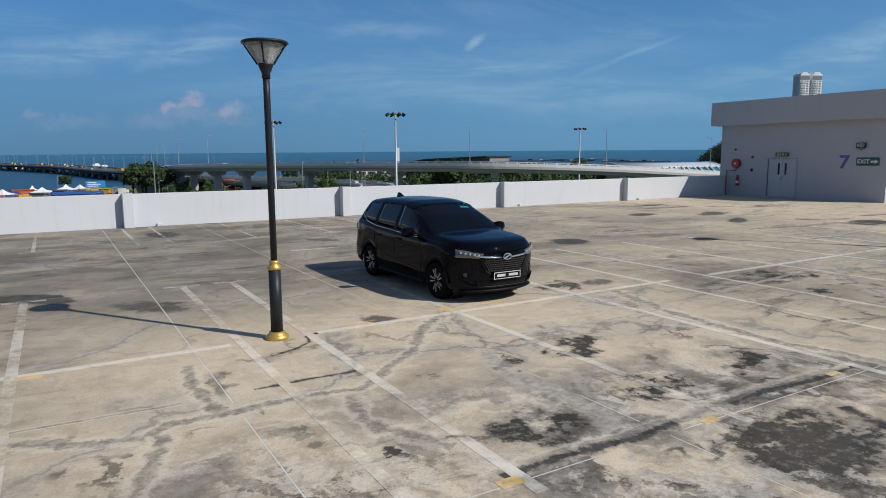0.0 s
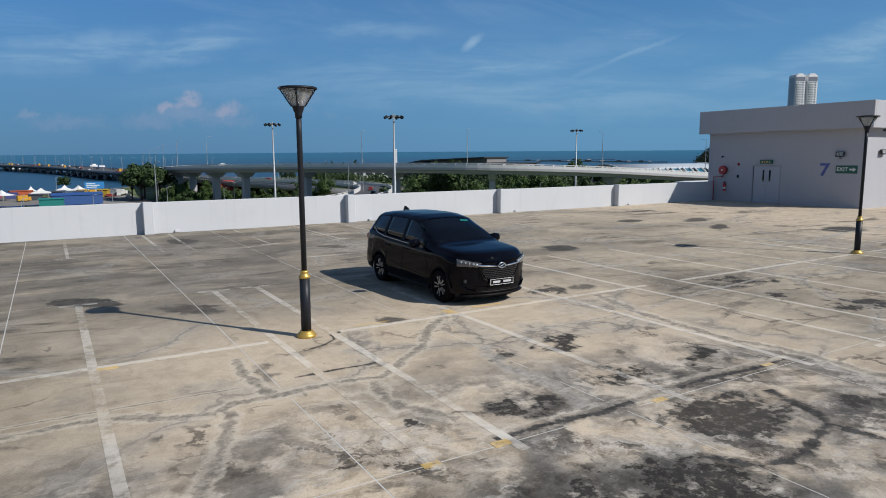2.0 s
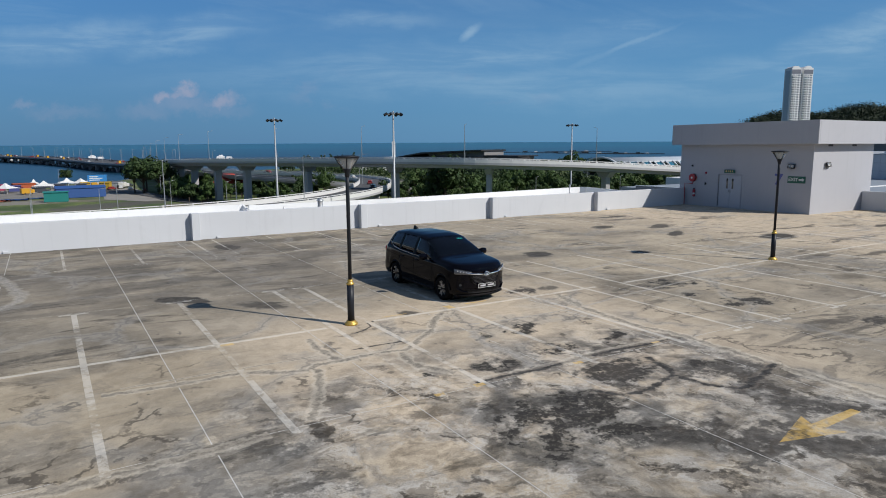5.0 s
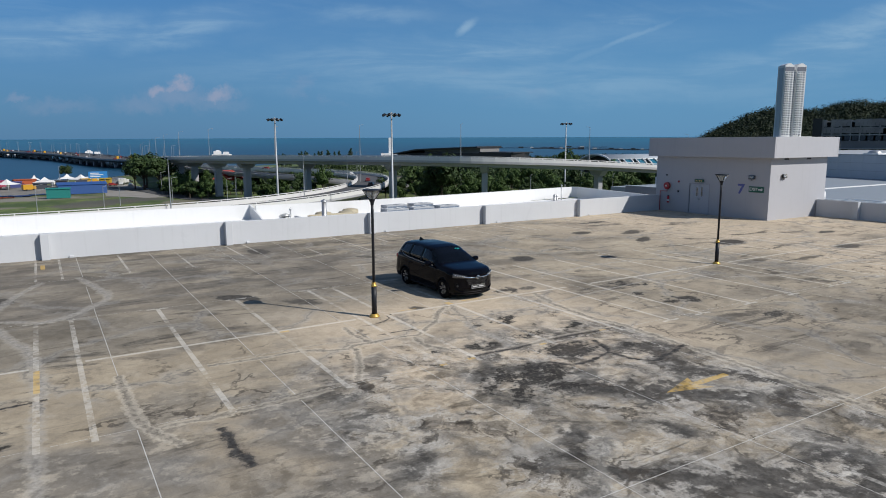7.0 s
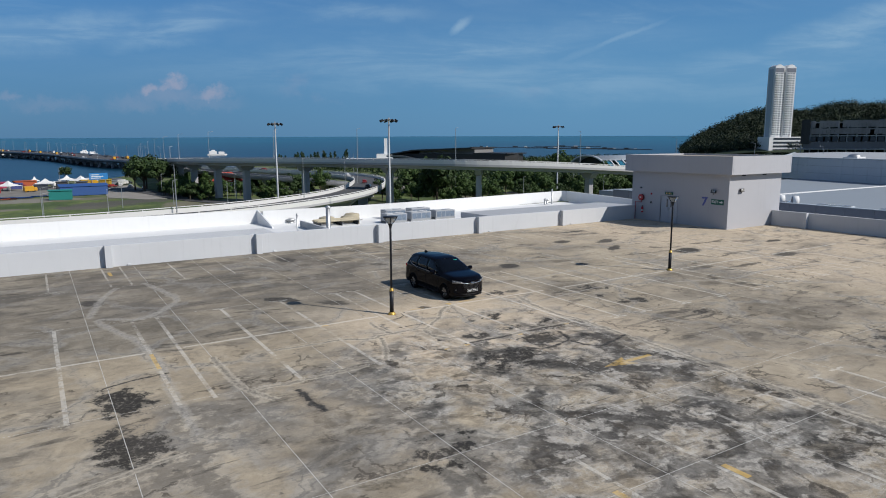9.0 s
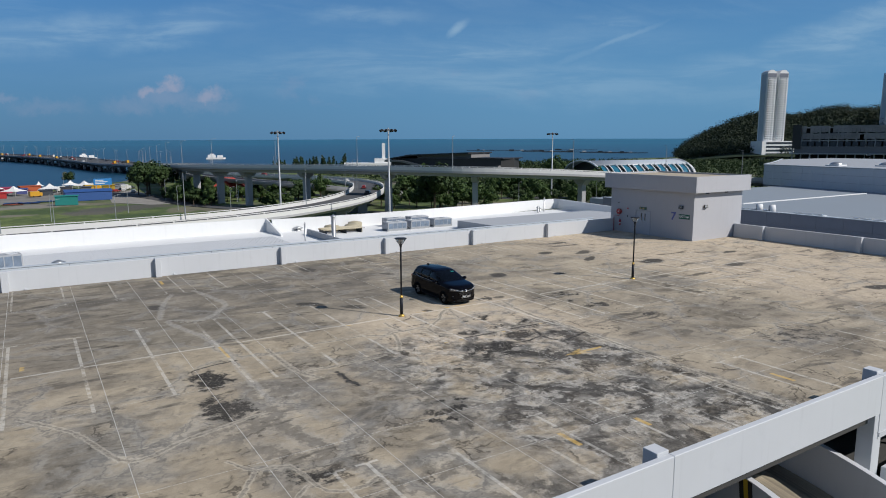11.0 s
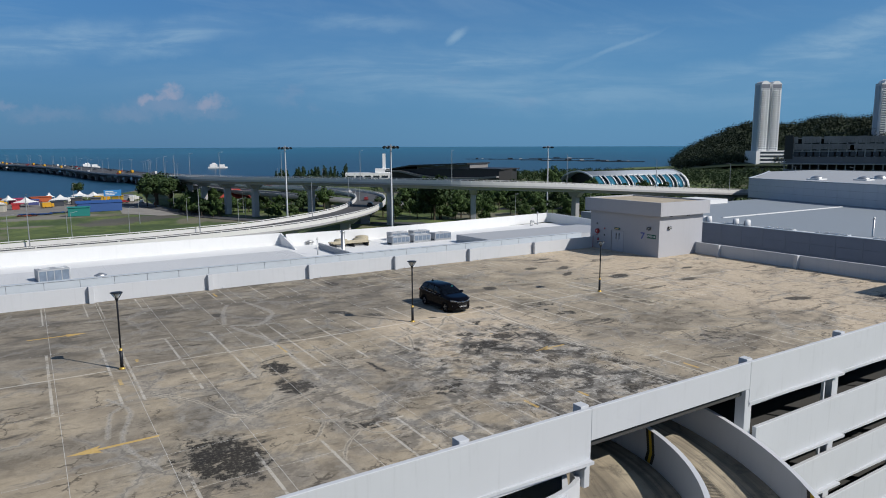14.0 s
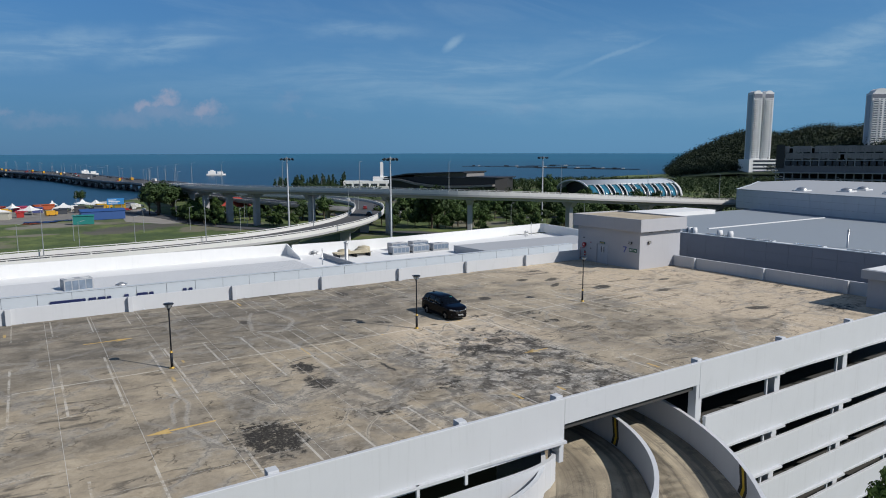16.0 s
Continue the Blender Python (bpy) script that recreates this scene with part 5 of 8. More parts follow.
    # grille, bright bar, badge
    part("grille", skin_patch(lambda v: (-0.34 - 0.12 * v, 0.34 + 0.12 * v), lambda u: (0.515 + 0.11 * abs(2 * u - 1) ** 3, 0.785 + 0.03 * abs(2 * u - 1)), 24, 6, 0.014), M_GRILLE, root, "black patterned grille")
    studs = B()
    for j in range(6):
        for i in range(-10, 11):
            x, z = (i + 0.5 * (j % 2)) * 0.038, 0.56 + j * 0.036
            if abs(x) < 0.30 + 0.13 * (z - 0.52) / 0.26:
                y = nose(x, z) - 0.016
                box(studs, x - 0.011, x + 0.011, y - 0.008, y, z - 0.006, z + 0.006, 0, None)
    tagged(part("grille_studs", studs, M_STUD, root, "small glinting studs of the grille"), kind="stuff")
    for s in (-1, 1):
        path = [(s * x, nose(x, z) - 0.022, z) for x, z in ((0.06, 0.785), (0.2, 0.793), (0.36, 0.805), (0.46, 0.82), (0.56, 0.845))]
        part("bright_bar", tube(B(), path, [0.012, 0.017, 0.02, 0.017, 0.008], 8), M_CHROME, root, "chrome grille bar", True)
        path = [(s * x, nose(x, z) - 0.016, z) for x, z in ((0.46, 0.815), (0.42, 0.69), (0.36, 0.555), (0.28, 0.51))]
        part("grille_edge", tube(B(), path, 0.012, 6), M_TRIM, root)
    bm = B()
    ring = [(0.075 * math.cos(q), nose(0, 0.8) - 0.038, 0.8 + 0.05 * math.sin(q)) for q in [2 * math.pi * k / 28 for k in range(29)]]
    part("badge", tube(bm, ring, 0.011, 6), M_CHROME, root, "plain chrome oval badge", True)
    part("badge_bar", tube(B(), [(-0.045, nose(0, 0.8) - 0.038, 0.775), (0.045, nose(0, 0.8) - 0.038, 0.82)], 0.011, 6), M_CHROME, root)
    part("badge_plate", lathe(B(), [(0.068, 0), (0.066, 0.006)], 24, m=Matrix.Translation((0, nose(0, 0.8) - 0.026, 0.8)) @ Matrix.Diagonal((1, 1, 0.68, 1)) @ pose(0, 0, 0, 90, 0, 0)), M_TRIM, root)
    for s in (-1, 1):
        xs = (lambda v: (0.45 - 0.05 * v, 0.775 - 0.01 * v)) if s > 0 else (lambda v: (-0.775 + 0.01 * v, -0.45 + 0.05 * v))
        zs = (lambda u: (0.78 + 0.02 * u, 0.865 + 0.075 * u)) if s > 0 else (lambda u: (0.80 - 0.02 * u, 0.94 - 0.075 * u))
        lamp = part("headlamp", skin_patch(xs, zs, 12, 3, 0.012), M_HEADLAMP, root, "clear headlamp with bright strip", True)
        for q in range(5):
            x = s * (0.48 + q * 0.058)
            z = 0.835 + 0.012 * q
            y = nose(abs(x), z)
            part("lamp_cell", box(B(), x - 0.02, x + 0.02, y - 0.02, y - 0.012, z - 0.018, z + 0.018, 0.004), M_ALLOY, lamp)
        part("lamp_brow", tube(B(), [(s * x, nose(x, z) - 0.014, z) for x, z in ((0.42, 0.88), (0.55, 0.905), (0.74, 0.945))], 0.01, 5), M_TRIM, lamp)
        xs = (lambda v: (0.60 + 0.03 * v, 0.70)) if s > 0 else (lambda v: (-0.70, -0.60 - 0.03 * v))
        fog = part("fog_recess", skin_patch(xs, lambda u: (0.40, 0.60), 6, 4, 0.006), M_TRIM, root, "black fog lamp recess")
        part("fog_lamp", lathe(B(), [(0.035, 0), (0.03, 0.012)], 16, m=pose(s * 0.65, nose(0.65, 0.5) - 0.008, 0.5, 90, 0, s * 25)), M_FOG, fog)
        part("bumper_blade", tube(B(), [(s * x, nose(x, z) - 0.012, z) for x, z in ((0.48, 0.30), (0.62, 0.33), (0.72, 0.42))], 0.016, 6), M_PAINT, root)
    part("lower_intake", skin_patch(lambda v: (-0.46 - 0.06 * v, 0.46 + 0.06 * v), lambda u: (0.27, 0.385), 20, 3, 0.008), M_TRIM, root, "black lower air intake")
    for i in range(3):
        part("intake_bar", tube(B(), [(x, nose(x, 0.3) - 0.012, 0.29 + 0.03 * i) for x in [-0.48 + 0.12 * k for k in range(9)]], 0.005, 5), M_DARKSTEEL, root)
    part("front_lip", tube(B(), [(x, nose(x, 0.22) - 0.01, 0.21) for x in [-0.7 + 0.1 * k for k in range(15)]], 0.028, 8), M_TRIM, root, "black front lip", True)
    plate = part("number_plate", box(B(), -0.25, 0.25, -0.035, -0.012, 0.425, 0.535, 0.004), M_TRIM, root, "black number plate with white bars")
    fr = B()
    for a in ((-0.262, 0.262, 0.53, 0.538), (-0.262, 0.262, 0.422, 0.43), (-0.262, -0.254, 0.43, 0.53), (0.254, 0.262, 0.43, 0.53)):
        box(fr, a[0], a[1], -0.04, -0.036, a[2], a[3])
    part("plate_border", fr, M_SIGNWHITE, plate)
    for x, wd in ((-0.2, 0.16), (0.03, 0.18)):
        part("plate_bar", box(B(), x, x + wd, -0.039, -0.0355, 0.46, 0.502), M_PLATE, plate, "plain white bar")
    # sides: seams, handles, mirrors, bright belt line
    for s in (-1, 1):
        for pts in (((1.36, 0.34), (1.34, 0.7), (1.42, 1.0)), ((2.38, 0.3), (2.38, 1.03)), ((3.26, 1.06), (3.22, 0.75), (3.08, 0.42), (2.98, 0.32)), ((1.34, 0.31), (2.95, 0.31))):
            side_line(pts, s, 0.004, M_SEAM, root, "door_seam")
        side_line(((1.5, 1.035), (2.3, 1.062), (3.2, 1.1), (3.65, 1.155), (3.95, 1.27)), s, 0.008, M_CHROME, root, "belt_trim")
        side_line(((1.1, 0.86), (2.0, 0.85), (3.2, 0.9), (4.1, 0.97)), s, 0.007, M_PAINT, root, "body_crease")
        side_line(((1.45, 0.46), (2.2, 0.5), (3.0, 0.6)), s, 0.008, M_PAINT, root, "body_crease")
        for y in (2.2, 3.05):
            x = side_x(y, 0.93)
            part("door_handle", box(B(), min(s * (x - 0.005), s * (x + 0.035)), max(s * (x - 0.005), s * (x + 0.035)), y - 0.1, y + 0.1, 0.915, 0.945, 0.01), M_PAINT, root)
        mir = part("mirror", lathe(B(), [(0.02, -0.11), (0.075, -0.09), (0.095, 0.0), (0.08, 0.08), (0.02, 0.11)], 16, m=Matrix.Translation((s * 0.97, 1.58, 1.12)) @ Matrix.Diagonal((1.15, 0.85, 1.0, 1)) @ pose(0, 0, 0, 0, 90, 0)), M_PAINT, root, "black door mirror", True)
        part("mirror_arm", tube(B(), [(s * 0.8, 1.56, 1.05), (s * 0.92, 1.57, 1.09)], 0.022, 6), M_TRIM, mir)
        part("mirror_glass", lathe(B(), [(0.075, 0.0), (0.07, 0.004)], 16, m=Matrix.Translation((s * 0.97, 1.652, 1.12)) @ Matrix.Diagonal((1.2, 1, 0.8, 1)) @ pose(0, 0, 0, -90, 0, 0)), M_CHROME, mir)
        part("tail_lamp", box(B(), min(s * 0.55, s * 0.72), max(s * 0.55, s * 0.72), 4.3, 4.43, 0.9, 1.06, 0.03), M_TAIL, root, "red tail lamp")
        # wiper
        part("wiper", tube(B(), [(s * 0.12 - 0.25, 1.19, 1.152), (s * 0.3 + 0.2, 1.29, 1.205)], 0.009, 5), M_TRIM, root)
    fin = B()
    vs = [(0, 3.62, 1.645), (0, 3.86, 1.62), (0, 3.85, 1.71), (0, 3.8, 1.725)]
    a = [fin.verts.new((0.012 if i > 1 else 0.03, y, z)) for i, (_, y, z) in enumerate(vs)]
    b = [fin.verts.new((-0.012 if i > 1 else -0.03, y, z)) for i, (_, y, z) in enumerate(vs)]
    fin.faces.new(a)
    fin.faces.new(b[::-1])
    for k in range(4):
        fin.faces.new((a[k], b[k], b[(k + 1) % 4], a[(k + 1) % 4]))
    bmesh.ops.recalc_face_normals(fin, faces=fin.faces)
    part("roof_aerial", fin, M_PAINT, root, "small shark-fin aerial")
    # permit sticker at the top of the screen
    bm = B()

    def glass_z(x, y):
        rows = side_rows(y)[11:]
        return float(np.interp(x, [w for w, z in rows[::-1]], [z for w, z in rows[::-1]])) + 0.004

    q = [bm.verts.new((x, y, glass_z(x, y))) for x, y in ((0.26, 1.80), (0.44, 1.80), (0.44, 1.86), (0.26, 1.86))]
    bm.faces.new(q)
    bmesh.ops.solidify(bm, geom=bm.faces[:], thickness=0.002)
    part("permit_sticker", bm, M_STICKER, root, "teal permit sticker")
    return root


M_STUD = simple("grille_studs_metal", (0.12, 0.12, 0.13), 0.3, 0.8)
M_SEAM = simple("seam_shadow_gap", (0.003, 0.003, 0.003), 0.9)
parked_car()

# ---- the street side of the car park: spandrel bands, ledges, columns ----
def near_side():
    root = tagged(new("wall_near"), "white painted parapet and spandrel bands of the car park", "wall", kind="structure")
    yo, yi = -17.9, -17.72

    def upper(name, a, b, z0):
        part(name, box(B(), a, b, yo, yi, z0, 1.12, 0.015), M_WHITE, root)

    upper("parapet", X0, -2.72, -1.08)
    upper("parapet", -2.719, 7.0, -0.12)
    upper("parapet", 7.001, 37.9, -0.95)
    for x in (-48, -40, -32, -24, -16.1, -8.2, -2.9, 7.15, 15.1, 23.1):
        part("post", box(B(), x - 0.2, x + 0.2, yi + 0.002, yi + 0.42, 0.002, 1.2, 0.01), M_WHITE, root)
    part("edge_column", box(B(), 6.75, 7.25, -17.88, -17.4, -18, -0.122, 0.01), M_WHITE, root)
    part("edge_column", box(B(), -3.0, -2.73, -17.89, -17.4, -1.9, -1.09, 0.01), M_WHITE, root)

    def ledges(a, b, z, step=8.0, base=0.0):
        x = a
        while x < b - 0.5:
            e = min(x + step, b)
            bm = B()
            vs = []
            for (xx, out) in ((x + 0.02, 0.02), (e - 0.02, 0.24)):
                vs.append([bm.verts.new((xx, yo - base - 0.001 - o, z + h)) for o, h in ((0, 0.06), (0, -0.06), (out, -0.06), (out, 0.06))])
            n = 4
            for k in range(n):
                bm.faces.new((vs[0][k], vs[0][(k + 1) % n], vs[1][(k + 1) % n], vs[1][k]))
            bm.faces.new(vs[0][::-1])
            bm.faces.new(vs[1])
            bmesh.ops.recalc_face_normals(bm, faces=bm.faces)
            part("ledge", bm, M_WHITE, root)
            x = e

    ledges(7.02, 37.9, -0.8, 7.75)
    ledges(-49.3, -2.75, -0.86, 8.2)
    for k, (top, low) in enumerate(((-1.9, -4.08), (-4.78, -6.68), (-7.4, -9.3), (-10.0, -11.9), (-12.6, -14.5))):
        part("spandrel_band", box(B(), 7.4 if k else 7.3, 38.0, yo - 0.25, yo - 0.05, low, top, 0.015), M_WHITE, root)
        ledges(7.02, 37.9, low + 0.06, 7.75, 0.25)
        for x in (14.3, 22.2, 30.1, 37.4):
            part("column", box(B(), x, x + 0.55, yo + 0.1, yo + 0.6, low, top + 1.25), M_WHITE, root)
            part("slot_post", box(B(), x - 1.1, x - 0.98, yo - 0.05, yo + 0.08, top, top + 1.0), M_WHITE, root)
    # the bulging band beside the ramp
    for k in range(3):
        top = -1.5 - 3.1 * k
        path = spline([(-52, -18.2, 0), (-20, -18.2, 0), (-9, -18.25, 0), (-6, -18.3, 0), (-4.3, -18.15, 0), (-3.2, -17.75, 0), (-2.85, -17.1, 0)], 0.4)
        part("curved_band", sweep(B(), path, [(-0.09, top - 2.95), (0.09, top - 2.95), (0.09, top), (-0.09, top)]), M_WHITE, root, smooth=False)
    for x in (-8.3, -10.6, -16.2, -24.2):
        part("slot_post", box(B(), x, x + 0.14, -18.05, -17.95, -1.4, -0.8), M_WHITE, root)
    # slabs and core carry the interior shade as their own dark colour
    body = tagged(new("car_park_body"), "concrete storeys of the car park below the top deck, coloured dark as interior shade", "building", kind="structure")
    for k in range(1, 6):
        part("storey_slab", box(B(), 7.3, 37.9, -16.6, -4.0, -3.1 * k - 0.3, -3.1 * k), M_SHADEVOID, body)
        part("storey_slab", box(B(), X0, -14.0, -17.6, -4.0, -3.1 * k - 0.3, -3.1 * k), M_SHADEVOID, body)
    part("core", box(B(), X0, 37.6, -3.99, 16.7, -18.0, -0.46), M_SHADEVOID, body)


near_side()


def ramp_concrete():
    k = Mat("ramp_concrete", 0.9)
    p = k.pos()
    c = k.mix(k.smooth(k.noise(p, 0.6, 6), 0.3, 0.7), (0.24, 0.205, 0.155), (0.40, 0.345, 0.255))
    rad = k.vmath("LENGTH", k.vmath("MULTIPLY", k.vmath("SUBTRACT", p, (-6.5, -15.5, 0.0)), (1, 1, 0)), (0, 0, 0))
    ring = k.node("ShaderNodeCombineXYZ")
    k.put(ring.inputs[0], k.math("MULTIPLY", rad, 2.2))
    k.put(ring.inputs[1], k.math("MULTIPLY", k.xyz(p)[0], 0.12))
    c = k.mix(k.math("MULTIPLY", k.smooth(k.noise(ring.outputs[0], 0.7, 7, 0.65), 0.46, 0.62), 0.75), c, (0.12, 0.105, 0.085))
    c = k.mix(k.math("MULTIPLY", k.smooth(k.noise(p, 1.3, 8, 0.7, 0.6), 0.5, 0.68), 0.6), c, (0.08, 0.072, 0.062))
    k.set("Base Color", c)
    k.bump(k.noise(p, 10, 6), 0.4, 0.01)
    return k.m


M_RAMP = ramp_concrete()


def spiral_ramp():
    root = tagged(new("ramp"), "spiral car ramp with grooved concrete lanes and curved walls", "ramp", kind="structure")
    cx, cy = -6.5, -15.5
    a0, a1, n = radians(28), radians(-100), 64

    def at(a, r, z):
        return (cx + r * math.cos(a), cy + r * math.sin(a), z)

    def height(a, lane):
        d = math.degrees(a)
        return -2.7 + d * 0.028 if lane else -2.4 + d * 0.010

    for lane, (r0, r1) in enumerate(((3.6, 8.15), (8.45, 12.68))):
        rows = []
        bm = B()
        for i in range(n + 1):
            a = a0 + (a1 - a0) * i / n
            z = height(a, lane)
            rows.append([bm.verts.new(at(a, r, zz)) for r, zz in ((r0, z - 0.3), (r1, z - 0.3), (r1, z), (r0, z))])
        for p, q in zip(rows, rows[1:]):
            for k in range(4):
                bm.faces.new((p[k], p[(k + 1) % 4], q[(k + 1) % 4], q[k]))
        bmesh.ops.recalc_face_normals(bm, faces=bm.faces)
        part("lane", bm, M_RAMP, root, "stained buff concrete lane")
        # grip ribs in a herringbone across the lane
        ribs = B()
        m = 260
        rm = (r0 + r1) / 2
        for i in range(m):
            a = a0 + (a1 - a0) * i / m
            for (ra, rb, lean) in ((r0 + 0.5, rm, 0.02), (rm, r1 - 0.5, -0.02)):
                z0, z1 = height(a, lane), height(a + lean, lane)
                w = 0.02 / rm
                q = [at(a - w, ra, z0), at(a - w - lean, rb, z1), at(a + w - lean, rb, z1), at(a + w, ra, z0)]
                q = [Vector(v) for v in q]
                lo = [ribs.verts.new(v + Vector((0, 0, 0.001))) for v in q]
                hi = [ribs.verts.new(v + Vector((0, 0, 0.009))) for v in q]
                ribs.faces.new(hi)
                for k in range(4):
                    ribs.faces.new((lo[k], lo[(k + 1) % 4], hi[(k + 1) % 4], hi[k]))
        bmesh.ops.recalc_face_normals(ribs, faces=ribs.faces)
        tagged(part("grip_ribs", ribs, M_RAMP, root, "shallow ribs cast across the lane"), kind="stuff")
    for name, r, lane, h in (("inner_wall", 8.3, 0, 1.45), ("outer_wall", 12.8, 1, 1.4), ("core_wall", 3.5, 0, 1.3)):
        bm = B()
        rows = []
        for i in range(n + 1):
            a = a0 + (a1 - a0) * i / n
            z = height(a, lane)
            rows.append([bm.verts.new(at(a, rr, zz)) for rr, zz in ((r - 0.1, z - 3.2), (r + 0.1, z - 3.2), (r + 0.1, z + h), (r - 0.1, z + h))])
        for p, q in zip(rows, rows[1:]):
            for k in range(4):
                bm.faces.new((p[k], p[(k + 1) % 4], q[(k + 1) % 4], q[k]))
        bm.faces.new(rows[0])
        bm.faces.new(rows[-1][::-1])
        bmesh.ops.recalc_face_normals(bm, faces=bm.faces)
        wall = part(name, bm, M_WHITE, root)
        # hazard chevrons on the lane side
        if name != "core_wall":
            deg = -9 if lane == 0 else -31
            for j, mat in enumerate((M_BLACK, M_HAZARD, M_BLACK)):
                bm = B()
                b0, b1 = radians(deg - 1.1 * j), radians(deg - 1.1 * (j + 1))
                z = height(b0, lane)
                bend = radians(0.9)
                for zs, ze, s0, s1 in ((z + 0.02, z + 0.5, 0, -bend), (z + 0.5, z + h - 0.03, -bend, 0)):
                    q = [at(b0 + s0, r - 0.104, zs), at(b1 + s0, r - 0.104, zs), at(b1 + s1, r - 0.104, ze), at(b0 + s1, r - 0.104, ze)]
                    o = [at(b0 + s0, r - 0.11, zs), at(b1 + s0, r - 0.11, zs), at(b1 + s1, r - 0.11, ze), at(b0 + s1, r - 0.11, ze)]
                    a = [bm.verts.new(v) for v in q]
                    b = [bm.verts.new(v) for v in o]
                    bm.faces.new(b)
                    for k in range(4):
                        bm.faces.new((a[k], a[(k + 1) % 4], b[(k + 1) % 4], b[k]))
                bmesh.ops.recalc_face_normals(bm, faces=bm.faces)
                part("hazard_stripe", bm, mat, wall)


M_HAZARD = simple("hazard_yellow", (0.62, 0.42, 0.03), 0.55)
spiral_ramp()


def street_tree(x, y, top, spread, seed):
    rg_ = np.random.default_rng(seed)
    r = thing("tree", "green leafy street tree beside the car park", "tree", (x, y, -18.0))
    h = top + 18
    bm = B()
    tube(bm, [(0, 0, 0), (0.2, 0.1, h * 0.4), (0.1, -0.1, h * 0.75)], [0.3, 0.22, 0.09], 9)
    clumps = []
    for i in range(12):
        a, q = rg_.uniform(0, 6.28), spread * rg_.uniform(0.1, 0.7)
        p = (math.cos(a) * q, math.sin(a) * q, h * rg_.uniform(0.6, 0.92))
        clumps.append((*p, spread * rg_.uniform(0.25, 0.42)))
        tube(bm, [(0.2, 0.1, h * 0.4), (p[0] * 0.5, p[1] * 0.5, (p[2] + h * 0.45) / 2), p], [0.12, 0.08, 0.03], 6)
    part("trunk", bm, M_BARK, r)
    v, f = leaf_cards(rg_, clumps, 12000, 0.11)
    o = new("crown", mesh_from("crown", v, f, M_LEAF3))
    o.parent = r



# ---- the wing beyond the far parapet ----
def clad_wall(root, axis, at, a, b, z0, z1, pw, ph, face, mat=M_CLAD):
    """Cladding panels, each its own piece, on a wall along axis; face: the way they look (+1 or -1)."""
    n, m = max(1, round((b - a) / pw)), max(1, round((z1 - z0) / ph))
    w, h = (b - a) / n, (z1 - z0) / m
    bm = B()
    g = 0.02
    if axis == "x":
        box(bm, g, w - g, min(0, face * 0.05), max(0, face * 0.05), g, h - g, 0.008)
    else:
        box(bm, min(0, face * 0.05), max(0, face * 0.05), g, w - g, g, h - g, 0.008)
    me = bpy.data.meshes.new("panel")
    bm.to_mesh(me)
    bm.free()
    me.materials.append(mat)
    for i in range(n):
        for j in range(m):
            u, z = a + i * w, z0 + j * h
            piece("panel", me, root, (u, at, z) if axis == "x" else (at, u, z))


ZR = -5.2


